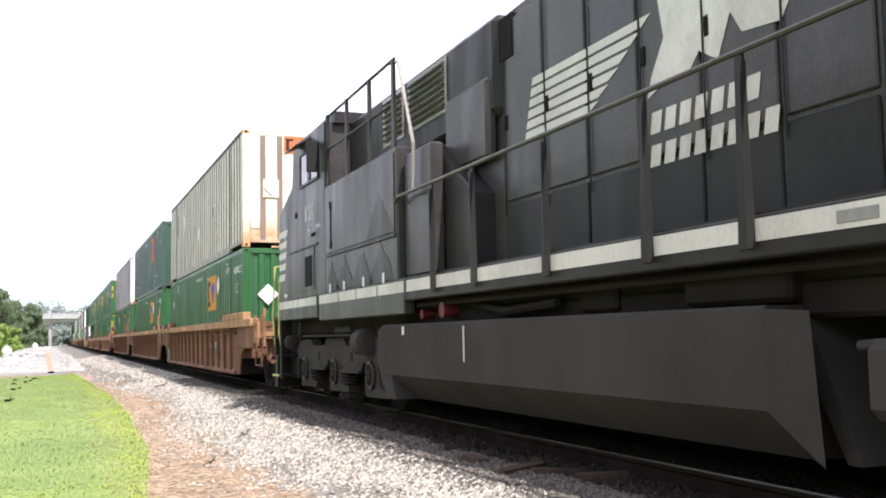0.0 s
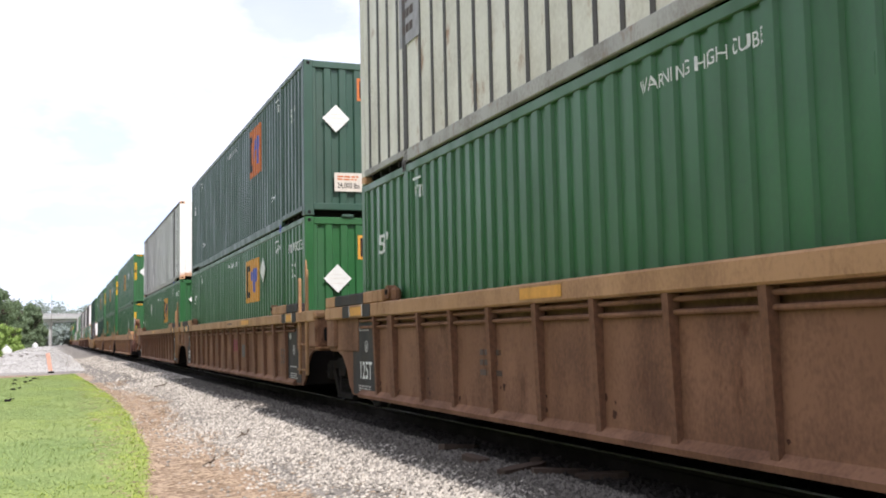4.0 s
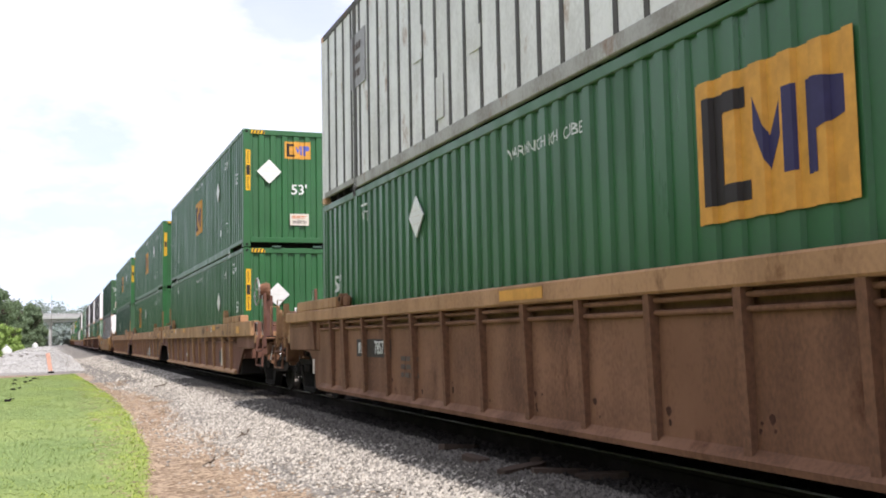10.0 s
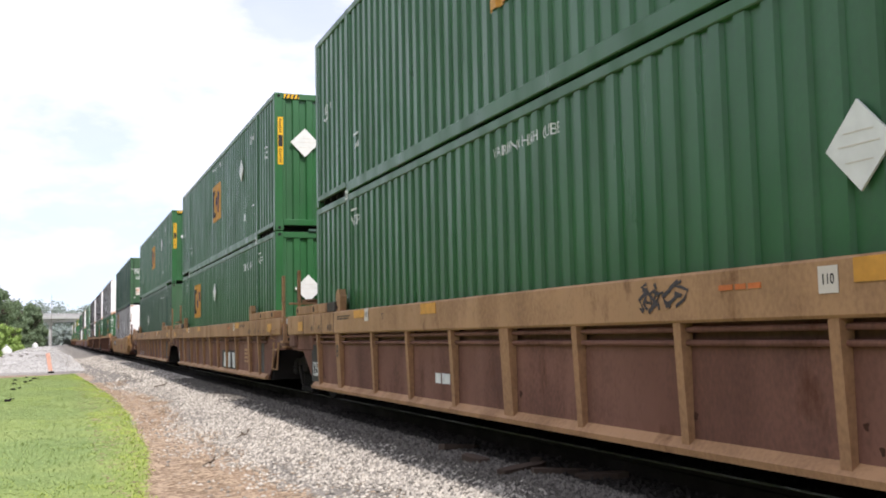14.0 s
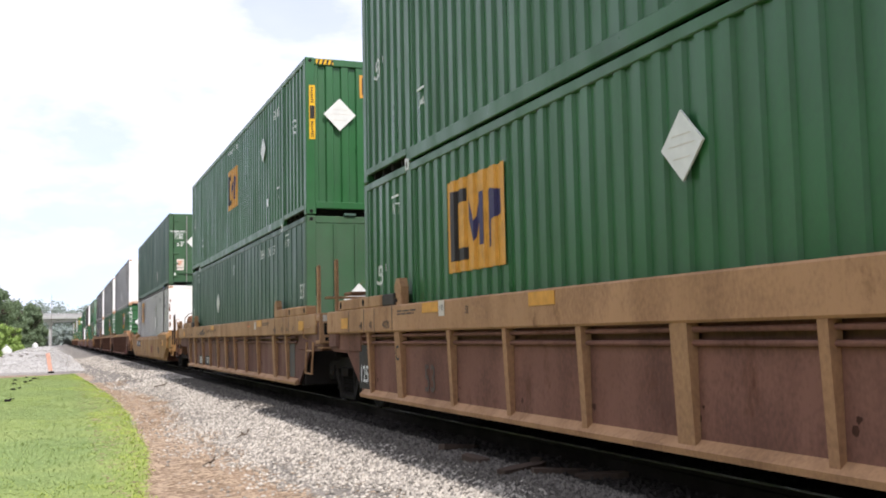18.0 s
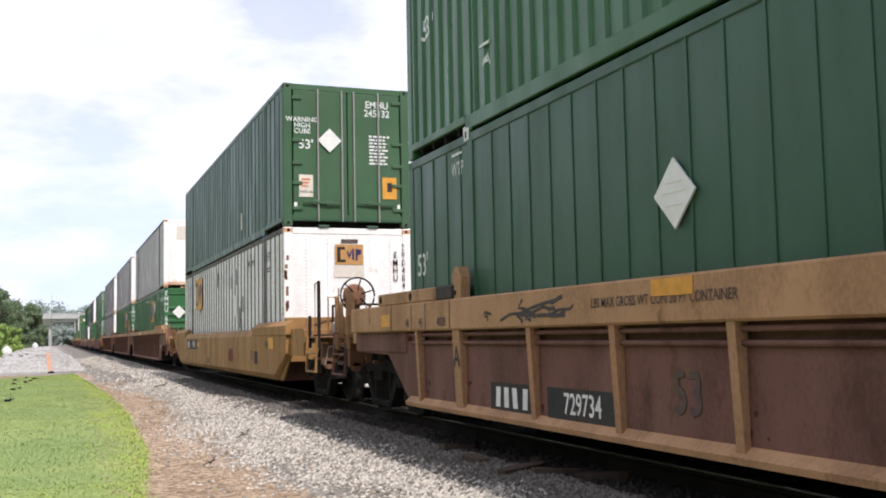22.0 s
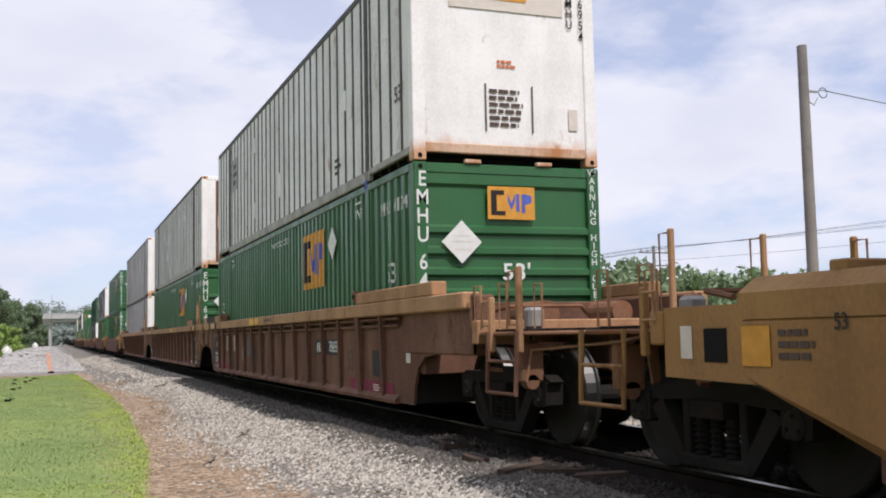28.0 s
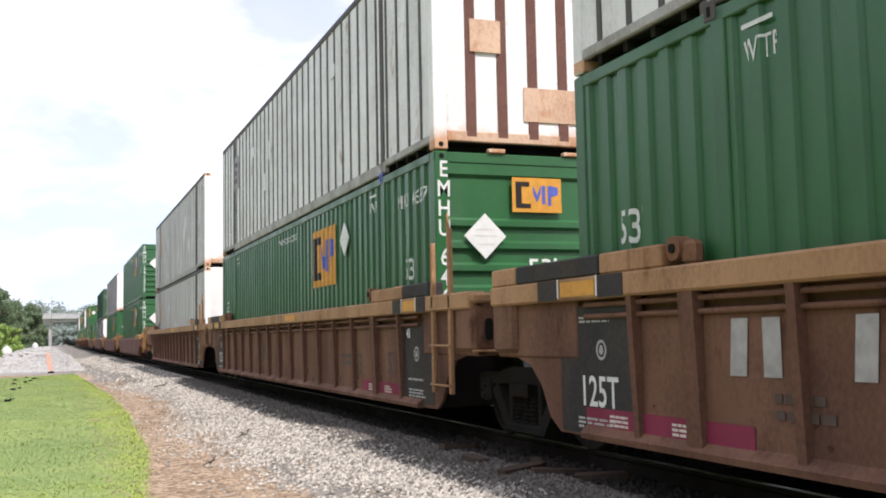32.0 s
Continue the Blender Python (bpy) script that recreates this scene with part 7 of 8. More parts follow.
def black_ends(front=True, rear=True):
    """Black notice panels by the joint ends of the ribbed cars."""
    out = []
    if front:
        out += [("panel", 0.43, 0.76, 1.13, 0.94, STENCIL_BLACK, X_WALL), ("text", "48", 0.16, INK_WHITE, 0.72, 1.10, X_WALL - 0.006), ("text", "5", 0.16, INK_WHITE, 0.10, 1.10, X_WALL - 0.006), ("bars", 0.42, 0.56, 0.62, 0.045, 1, GRAFFITI_GREY, X_WALL - 0.006),
                ("bars", 0.42, 0.40, 0.6, 0.11, 3, GRAFFITI_GREY, X_WALL - 0.006), ("panel", 0.42, 1.43, 0.46, 0.12, DECAL_ORANGE, X_SILL), ("panel", 0.0, 1.43, 0.30, 0.17, STENCIL_BLACK, X_SILL),
                ("panel", 0.86, 1.43, 0.34, 0.17, STENCIL_BLACK, X_SILL), ("panel", 0.17, 1.44, 0.02, 0.16, PLACARD, X_SILL - 0.004), ("panel", 0.68, 1.44, 0.02, 0.16, PLACARD, X_SILL - 0.004), ("disc", 0.42, 0.86, 0.09, GRAFFITI_GREY, X_WALL - 0.006), ("text", "53", 0.40, INK_GREY, 1.42, 0.72, X_WALL - 0.003)]
    if rear:
        a = 15.78
        out += [("panel", a, 0.78, 1.18, 1.02, STENCIL_BLACK, X_WALL), ("text", "53", 0.16, INK_WHITE, a + 0.34, 1.06, X_WALL - 0.006), ("text", "125T", 0.34, INK_WHITE, a - 0.04, 0.60, X_WALL - 0.006), ("bars", a, 0.36, 0.6, 0.10, 3, GRAFFITI_GREY, X_WALL - 0.006), ("disc", a - 0.1, 0.94, 0.08, GRAFFITI_GREY, X_WALL - 0.006), ("bars", a, 1.18, 0.5, 0.06, 2, GRAFFITI_GREY, X_WALL - 0.006),
                ("panel", a + 0.1, 1.43, 0.56, 0.12, DECAL_ORANGE, X_SILL), ("panel", a - 0.42, 1.43, 0.36, 0.17, STENCIL_BLACK, X_SILL), ("panel", a + 0.62, 1.43, 0.36, 0.17, STENCIL_BLACK, X_SILL), ("panel", a - 0.22, 1.44, 0.02, 0.16, PLACARD, X_SILL - 0.004), ("panel", a + 0.42, 1.44, 0.02, 0.16, PLACARD, X_SILL - 0.004)]
    return out


def plain_notices(seed):
    rng = random.Random(seed)
    return [("bars", rng.uniform(3, 5), 0.75, 0.7, 0.2, 2, INK_GREY, X_WALL - 0.003), ("bars", rng.uniform(8, 12), 0.8, 0.6, 0.3, 3, INK_GREY, X_WALL - 0.003),
            ("panel", rng.uniform(4, 12), 1.43, 0.8, 0.10, DECAL_ORANGE, X_SILL), ("text", "53", 0.42, INK_GREY, 2.9, 0.68, X_WALL - 0.003)]


def magenta(a, w):
    return [("panel", a, 0.40, w, 0.17, MAGENTA, X_WALL - 0.002), ("bars", a - w * 0.15, 0.40, 0.3, 0.10, 3, PAPER, X_WALL - 0.008), ("bars", a + w * 0.25, 0.40, 0.3, 0.10, 3, PAPER, X_WALL - 0.008)]


NUMBER_PANEL = lambda a, digits, z=0.92: [("panel", a, z, 1.57, 0.24, STENCIL_BLACK, X_WALL), ("blocks", a + 0.5, z, 0.42, 0.15, 4, INK_WHITE, X_WALL - 0.005), ("text", digits, 0.24, INK_WHITE, a - 0.38, z, X_WALL - 0.006)]


# ---- the train ----
TRAIN = []             # (thing, place along the train, height)


TOP_NUMBERS = {"249035": "262569", "290484": "245132", "641304": "296954"}          # of the boxes stacked on these


def load(unit_at, lower, upper, number, seed):
    if lower:
        c = build_container(lower, number, True, seed)
        TRAIN.append((c, unit_at, 0.39))
    if upper:
        c = build_container(upper, TOP_NUMBERS.get(number, str(int(number) + 17)), False, seed + 50)
        TRAIN.append((c, unit_at, 3.25))


def hook(car, at):
    TRAIN.append((car, at, 0.0))


TAN_LABEL = "tan ribbed well car carrying stacked containers, rust-stained"
BROWN_LABEL = "dusty brown braced well car with a pale tan top sill"
YELLOW_LABEL = "yellow smooth-sided single well car with slanted ends"

hook(build_well("ribbed", "coupler", "joint", TAN_LABEL, True, 2, black_ends(False, True) + plain_notices(1) + NUMBER_PANEL(3.9, "785726") + [("text", "53", 0.42, INK_GREY, 3.0, 0.68, X_WALL - 0.003)]), 23.97)
load(23.97, "green_wave", "cream_bars", "650803", 1)
hook(build_well("ribbed", "joint", "joint", TAN_LABEL, True, 2, black_ends() + [("blocks", 6.66, 0.92, 0.95, 0.28, 3, MAGENTA, X_WALL - 0.002), ("scrawl", 9.65, 1.02, 0.6, 0.42, GRAFFITI_DARK, 41, X_WALL - 0.003), ("bars", 7.0, 1.43, 0.9, 0.07, 1, INK_GREY, X_SILL), ("panel", 5.0, 1.43, 0.9, 0.1, DECAL_ORANGE, X_SILL), ("panel", 5.75, 0.80, 0.34, 0.28, GREYPOST, X_WALL)]), 43.8)
load(43.8, "green_wave", "green_wave_top", "650863", 2)
hook(build_well("ribbed", "joint", "coupler", TAN_LABEL, True, 2, black_ends(True, False) + NUMBER_PANEL(13.08, "785726") + [("bars", 3.4, 0.85, 0.5, 0.3, 3, INK_GREY, X_WALL - 0.003), ("panel", 8.2, 1.43, 0.9, 0.1, DECAL_ORANGE, X_SILL), ("bars", 11.5, 0.7, 0.8, 0.3, 3, INK_GREY, X_WALL - 0.003)]), 63.42)
load(63.42, "green_wave_plain", "white_bars", "647399", 3)

SILL_NOTICE = [("panel", 3.43, 1.38, 0.52, 0.13, DECAL_ORANGE, X_SILL), ("panel", 10.2, 1.38, 0.5, 0.12, DECAL_ORANGE, X_SILL), ("panel", 3.88, 1.34, 0.15, 0.15, PAPER, X_SILL), ("text", "110", 0.08, INK_BLACK, 3.88, 1.34, X_SILL - 0.006), ("bars", 2.65, 1.36, 0.85, 0.07, 2, INK_GREY, X_SILL), ("bars", 4.6, 1.34, 0.5, 0.06, 1, DECAL_RED, X_SILL),
               ("text", "40/20", 0.14, INK_GREY, 1.82, 1.22, X_SILL - 0.003), ("text", "45", 0.14, INK_GREY, 1.17, 1.22, X_SILL - 0.003), ("text", "48", 0.14, INK_GREY, 0.72, 1.22, X_SILL - 0.003), ("text", "53", 0.14, INK_GREY, 0.2, 1.22, X_SILL - 0.003), ("panel", -0.4, 1.28, 0.4, 0.16, DECAL_ORANGE, X_SILL)]
REAR_SILL = [("text", "40/20", 0.14, INK_GREY, 14.62, 1.22, X_SILL - 0.003), ("text", "45", 0.14, INK_GREY, 15.28, 1.22, X_SILL - 0.003), ("text", "48", 0.14, INK_GREY, 15.75, 1.22, X_SILL - 0.003), ("panel", 16.6, 1.27, 0.36, 0.15, DECAL_ORANGE, X_SILL)]
FAR_SILL = [("panel", 12.98, 1.39, 0.52, 0.11, DECAL_ORANGE, X_SILL), ("panel", 12.62, 1.37, 0.17, 0.17, PAPER, X_SILL), ("text", "110", 0.09, INK_BLACK, 12.62, 1.37, X_SILL - 0.006), ("text", "52", 0.11, INK_GREY, 11.9, 1.33, X_SILL - 0.003), ("bars", 13.75, 1.36, 0.8, 0.07, 2, INK_GREY, X_SILL)]
TON = [("panel", 15.86, 0.66, 0.62, 0.60, STENCIL_BLACK, X_WALL), ("text", "125T", 0.32, INK_WHITE, 15.84, 0.55, X_WALL - 0.006)]
hook(build_well("braced", "coupler", "joint", BROWN_LABEL, True, 1, SILL_NOTICE + REAR_SILL + TON + [("scrawl", 5.6, 1.30, 0.6, 0.22, GRAFFITI_DARK, 3, X_SILL), ("panel", 2.9, 0.62, 0.3, 0.32, STENCIL_BLACK, X_WALL), ("panel", 2.6, 0.62, 0.36, 0.44, PAPER, X_WALL + 0.003), ("bars", 9.8, 0.6, 0.9, 0.2, 1, INK_WHITE, X_WALL - 0.003), ("text", "B", 0.26, INK_BLACK, 14.25, 0.86, -1.478)] + FAR_SILL, TANBROWN), 87.3)
load(87.3, "green_caution", "green_caution", "249035", 4)
hook(build_well("braced", "joint", "joint", BROWN_LABEL, True, 2, SILL_NOTICE + REAR_SILL + TON + [("panel", 5.15, 0.57, 2.30, 0.46, STENCIL_BLACK, X_WALL), ("blocks", 5.15, 0.57, 2.1, 0.36, 3, INK_WHITE, X_WALL - 0.006), ("scrawl", 1.2, 0.68, 0.9, 0.6, GRAFFITI_DARK, 9, X_WALL - 0.003), ("bars", 2.6, 0.70, 0.75, 0.34, 4, TANLIGHT, X_WALL - 0.001), ("text", "C", 0.26, INK_BLACK, 14.25, 0.86, -1.478), ("text", "53", 0.44, INK_GREY, 13.29, 0.57, X_WALL - 0.003), ("panel", 0.9, 0.68, 0.5, 0.6, GREYPOST, X_WALL)] + FAR_SILL, TANBROWN), 107.0)
load(107.0, "green_old", "green_caution", "245482", 5)
hook(build_well("braced", "joint", "coupler", BROWN_LABEL, True, 2, SILL_NOTICE + REAR_SILL + [("panel", 11.70, 0.48, 1.2, 0.27, STENCIL_BLACK, X_WALL), ("text", "729734", 0.25, INK_WHITE, 11.68, 0.48, X_WALL - 0.006), ("panel", 13.05, 0.48, 0.95, 0.27, STENCIL_BLACK, X_WALL), ("blocks", 13.05, 0.48, 0.8, 0.19, 4, INK_WHITE, X_WALL - 0.006), ("scrawl", 12.6, 1.27, 1.5, 0.22, GRAFFITI_DARK, 14, X_SILL), ("scrawl", 7.8, 0.66, 0.7, 0.5, GRAFFITI_DARK, 5, X_WALL - 0.003), ("text", "53", 0.42, INK_GREY, 10.2, 0.64, X_WALL - 0.003), ("text", "LBS MAX GROSS WT CON 20 FT CONTAINER", 0.105, INK_GREY, 10.4, 1.30, X_SILL - 0.003), ("panel", 0.75, 0.68, 0.45, 0.6, GREYPOST, X_WALL), ("text", "A", 0.32, INK_BLACK, 14.25, 0.84, -1.478)]), 126.8)
load(126.8, "green_sheet", "green_caution", "245135", 6)

X_SHEET = -1.506
YELLOW_MARKS = [("panel", 12.66, 0.93, 2.36, 0.28, STENCIL_BLACK, X_SHEET), ("text", "469442", 0.27, INK_WHITE, 12.13, 0.93, X_SHEET - 0.006), ("blocks", 13.4, 0.93, 0.62, 0.21, 4, INK_WHITE, X_SHEET - 0.006), ("panel", 11.1, 0.93, 0.5, 0.12, DECAL_ORANGE, X_SHEET),
                ("blocks", 5.2, 0.70, 0.7, 0.30, 3, MAGENTA, X_SHEET), ("text", "53", 0.26, INK_GREY, 2.4, 0.72, X_SHEET - 0.003), ("panel", 1.9, 0.68, 0.30, 0.26, STENCIL_BLACK, X_SHEET), ("panel", 0.3, 0.98, 0.5, 0.22, DECAL_ORANGE, X_SHEET), ("panel", 0.75, 0.96, 0.24, 0.10, INK_GREY, X_SHEET), ("bars", 14.0, 0.45, 0.5, 0.10, 2, INK_GREY, X_SHEET), ("bars", 9.0, 0.5, 0.5, 0.16, 3, INK_GREY, X_SHEET), ("panel", 17.12, 0.98, 0.26, 0.24, DECAL_ORANGE, X_SHEET), ("bars", 16.76, 0.99, 0.32, 0.20, 3, INK_GREY, X_SHEET), ("text", "53", 0.13, INK_BLACK, 16.41, 1.11, X_SHEET - 0.003), ("text", "45", 0.10, INK_GREY, 15.6, 1.10, X_SHEET - 0.003), ("text", "40", 0.10, INK_GREY, 15.0, 1.10, X_SHEET - 0.003), ("bars", 14.5, 1.08, 0.1, 0.2, 3, DECAL_RED, X_SHEET), ("panel", 17.98, 1.0, 0.13, 0.22, PAPER, -1.403), ("panel", 17.66, 0.98, 0.24, 0.22, HOLE, -1.403)]
hook(build_well("smooth", "coupler", "coupler", YELLOW_LABEL, True, 3, YELLOW_MARKS), 150.48)
load(150.48, "white_lower", "green_doors", "290484", 7)

hook(build_well("ribbed", "coupler", "joint", TAN_LABEL, True, 2, black_ends(False, True) + magenta(1.6, 2.0) + magenta(14.9, 2.1) + NUMBER_PANEL(3.9, "786933") + [("text", "53", 0.42, INK_GREY, 2.6, 0.72, X_WALL - 0.003), ("panel", 1.3, 0.72, 0.4, 0.34, STENCIL_BLACK, X_WALL), ("scrawl", 10.4, 0.72, 0.7, 0.7, GRAFFITI_DARK, 21, X_WALL - 0.003), ("scrawl", 9.4, 0.72, 0.6, 0.75, GRAFFITI_DARK, 22, X_WALL - 0.003),
                  ("scrawl", 8.4, 0.6, 0.7, 0.35, GRAFFITI_DARK, 23, X_WALL - 0.003), ("scrawl", 11.6, 0.75, 0.5, 0.5, GRAFFITI_GREY, 24, X_WALL - 0.003), ("blocks", 13.82, 0.97, 0.66, 0.36, 2, GRAFFITI_GREY, X_WALL - 0.003), ("blocks", 12.75, 0.97, 0.66, 0.36, 2, GRAFFITI_GREY, X_WALL - 0.003), ("panel", 11.0, 0.9, 0.4, 0.4, GREYPOST, X_WALL), ("text", "20\n40", 0.14, INK_GREY, 14.45, 0.9, X_WALL - 0.05),
                  ("panel", 10.1, 1.43, 0.5, 0.13, DECAL_YELLOW, X_SILL), ("panel", 9.5, 1.43, 0.4, 0.13, DECAL_YELLOW, X_SILL), ("bars", 8.3, 1.43, 0.8, 0.08, 1, INK_GREY, X_SILL), ("panel", 0.0, 0.86, 0.16, 0.22, PAPER, X_WALL), ("bars", 13.4, 0.62, 0.5, 0.2, 2, INK_GREY, X_WALL - 0.003)], REDTAN), 174.28)
load(174.28, "green_ridges", "white_flat", "641304", 8)
hook(build_well("ribbed", "joint", "joint", TAN_LABEL, True, 2, black_ends() + magenta(1.8, 1.8) + plain_notices(3), REDTAN), 193.9)
load(193.9, "green_ridges", "white_bars", "646587", 9)
hook(build_well("ribbed", "joint", "coupler", TAN_LABEL, True, 2, black_ends(True, False) + magenta(13.5, 1.5) + plain_notices(4), REDTAN), 213.6)
load(213.6, "white_sheet", "white_sheet", "296120", 10)
FAR = [(237.5, "smooth", "green_ridges", "green_ridges"), (261.3, "smooth", "green_wave", "white_sheet"), (285.1, "smooth", "white_sheet", "green_doors"), (308.9, "smooth", "green_wave", None),
       (332.7, "ribbed", "green_wave", "green_caution"), (356.5, "ribbed", "green_wave", "white_sheet"), (380.3, "ribbed", "green_caution", "green_caution"), (404.1, "ribbed", "green_wave", "white_bars")]
for i, (at, kind, a, b) in enumerate(FAR):
    hook(build_well(kind, "coupler", "coupler", YELLOW_LABEL if kind == "smooth" else TAN_LABEL, False, 2, body=BROWN if kind == "smooth" else None), at)
    load(at, a, b, str(241500 + 37 * i), 20 + i)


# ---- locomotive ----
def build_locomotive():
    c = thing("locomotive", "black diesel locomotive with white stripes and dusty running gear", "locomotive")
    W = 1.5
    part("frame", Geo().box(-W + 0.30, W - 0.30, -1.6, 18.9, 1.36, 1.74, 0.03), UNDER, c)
    for s in (-1, 1):
        x0, x1 = sorted((s * (W - 0.14), s * W))
        part("side_sill", Geo().box(x0, x1, -1.6, 11.5, 1.50, 1.76, 0.012), LOCO, c)
        part("cab_skirt", Geo().box(x0, x1, 11.5, 15.72, 1.34, 1.76, 0.012), LOCO_GREY, c)
        part("cab_skirt", Geo().box(x0, x1, 15.86, 18.85, 1.40, 1.76, 0.012), LOCO_GREY, c)
    part("deck", Geo().box(-W + 0.01, W - 0.01, -1.6, 18.8, 1.745, 1.775), LOCO, c)
    posts = [-0.6, 0.8, 2.1, 3.4, 5.0, 6.1, 7.68, 9.28, 10.45]
    edges = [-1.55] + posts + [11.45]
    for a, b in zip(edges, edges[1:]):
        part("stripe_block", Geo().box(-W - 0.006, -W + 0.002, a + 0.07, b - 0.06, 1.60, 1.735), LOCO_WHITE, c, "white reflective sill stripe")
    for a, b in ((11.5, 12.55), (12.6, 13.55), (13.6, 14.5), (14.55, 15.7), (15.9, 17.2), (17.25, 17.5), (17.55, 18.8)):
        part("stripe_block", Geo().box(-W - 0.006, -W + 0.002, a, b, 1.60, 1.735), LOCO_WHITE, c)
    part("builder_plate", Geo().box(-W - 0.012, -W - 0.005, 3.95, 4.25, 1.63, 1.70, 0.004), GALV, c)
    # handrail
    for y in posts:
        for s in (-1, 1):
            g = Geo().prism([(y - 0.075, 1.56), (y + 0.075, 1.56), (y + 0.035, 2.76), (y - 0.035, 2.76)], *sorted((s * (W - 0.0), s * (W + 0.02))))
            g.box(*sorted((s * (W + 0.02), s * (W + 0.07))), y - 0.075, y - 0.055, 1.56, 2.70)
            part("handrail_post", g, LOCO, c)
    for s in (-1, 1):
        part("handrail", Geo().tube([(s * (W + 0.02), -0.9, 2.77), (s * (W + 0.02), 11.6, 2.77), (s * (W + 0.02), 11.75, 2.72)], 0.022, 8), LOCO_GREY, c)
    part("bare_handrail", Geo().tube([(-W + 0.02, 11.15, 2.77), (-W + 0.02, 11.12, 3.35), (-W + 0.06, 11.75, 4.50), (-W + 0.06, 12.1, 4.56)], 0.022, 8), BARE, c, "worn bare metal handrail")
    # nose and cab
    cab = [(15.3, 1.76), (18.72, 1.76), (18.72, 3.36), (17.62, 3.74), (17.50, 4.32), (17.30, 4.46), (15.3, 4.46)]
    part("cab", Geo().prism(cab, -W, W), LOCO_GREY, c)
    part("cab_roof", Geo().prism([(15.2, 4.44), (17.6, 4.44), (17.4, 4.58), (15.2, 4.62)], -W + 0.15, W - 0.15), LOCO, c)
    for y0, y1 in ((15.68, 16.22), (16.32, 16.92)):
        w = part("cab_window", Geo().box(-W - 0.012, -W - 0.004, y0, y1, 3.66, 4.16, 0.01), GLASS, c, "dark cab side window")
        part("window_frame", Geo().box(-W - 0.03, -W - 0.001, y0 - 0.05, y1 + 0.05, 3.62, 3.66).box(-W - 0.03, -W - 0.001, y0 - 0.05, y1 + 0.05, 4.16, 4.20).box(-W - 0.03, -W - 0.001, y0 - 0.04, y0, 3.66, 4.16), LOCO, w)
        part("sash_bar", Geo().box(-W - 0.034, -W - 0.013, y1 - 0.012, y1 + 0.022, 3.66, 4.16, 0.004), GALV, w, "worn bright sash bar")
    part("window_shade", Geo().prism([(-W - 0.28, 4.22), (-W - 0.26, 4.24), (-W, 4.40), (-W, 4.36)], 16.2, 17.1, "y"), LOCO, c)
    part("mirror", Geo().box(-W - 0.22, -W - 0.03, 15.56, 15.60, 3.70, 4.2, 0.01), LOCO, c)
    part("windshield", Geo().prism([(17.66, 3.80), (17.56, 4.26), (17.545, 4.26), (17.645, 3.80)], -1.25, 1.25), GLASS, c)
    part("nose_door_panel", Geo().box(-W - 0.012, -W - 0.002, 16.0, 17.75, 1.86, 2.55, 0.008), LOCO_GREY, c)
    part("panel_vent", Geo().box(-W - 0.02, -W - 0.012, 16.12, 16.62, 1.92, 2.42, 0.005), HOLE, c, "black vent grille")
    part("panel_lip", Geo().box(-W - 0.02, -W - 0.002, 15.75, 17.8, 2.56, 2.60, 0.006), LOCO, c)
    part("horn_port", Geo().box(-W - 0.012, -W - 0.002, 17.25, 17.40, 3.16, 3.26, 0.02), HOLE, c)
    lettering("8111", 0.38, INK_WHITE, c, "side", (-W - 0.004, 16.34, 3.13), "road_number", 0.8, 0.016)
    lettering("ES44AC", 0.09, INK_WHITE, c, "side", (-W - 0.004, 15.72, 2.86), "model_mark")
    bars(c, "side", (-W - 0.003, 16.33, 2.86), 0.16, 0.07, 1, INK_WHITE, "road_mark")
    part("door_handle", Geo().box(-W - 0.02, -W - 0.002, 15.95, 16.17, 2.72, 2.78, 0.01), HOLE, c)
    for i in range(5):
        z = 2.92 - 0.20 * i
        part("nose_stripe", Geo().prism([(18.74, z), (18.10 + 0.05 * i, z), (18.02 + 0.05 * i, z + 0.115), (18.74, z + 0.115)], -W - 0.005, -W - 0.001), LOCO_WHITE, c, "white nose stripe")
        part("nose_stripe", Geo().box(-1.2, 1.2, 18.722, 18.727, z, z + 0.115), LOCO_WHITE, c)
    for a in (15.0, 14.2, 13.2, 12.3):
        plate(c, "notice_label", "side", (-W - 0.002, a, 1.82), 0.09, 0.13, PLACARD, 0.004)
    plate(c, "notice_label", "side", (-W - 0.002, 18.2, 1.84), 0.22, 0.06, PLACARD, 0.004)
    plate(c, "notice_label", "side", (-W - 0.002, 15.1, 2.55), 0.16, 0.06, PLACARD, 0.004)
    # front platform, steps and coupler
    part("front_platform", Geo().box(-1.45, 1.45, 18.8, 19.55, 1.42, 1.50, 0.02), LOCO, c)
    part("end_plate", Geo().box(-1.45, 1.45, 19.45, 19.55, 0.75, 1.45, 0.02), LOCO, c)
    for s in (-1, 1):
        part("step_side", Geo().box(*sorted((s * 1.08, s * 1.14)), 18.78, 19.5, 0.32, 1.45, 0.01), LOCO, c)
        part("step_side", Geo().box(*sorted((s * 1.43, s * 1.48)), 18.78, 18.85, 0.32, 1.45, 0.01), LOCO, c)
        for z in (0.36, 0.72, 1.08):
            st = part("step", Geo().box(*sorted((s * 1.10, s * 1.50)), 18.85, 19.45, z, z + 0.035, 0.006), LOCO, c)
            part("step_edge", Geo().box(*sorted((s * 1.497, s * 1.507)), 18.85, 19.45, z, z + 0.037), RAIL_YELLOW if z < 0.5 else LOCO_DUST, st)
        part("step_handrail", Geo().tube([(s * 1.46, 18.86, 0.95), (s * 1.50, 18.84, 1.15), (s * 1.50, 18.84, 1.8), (s * 1.46, 18.95, 2.2)], 0.02, 8), RAIL_YELLOW, c, "yellow grab rail")
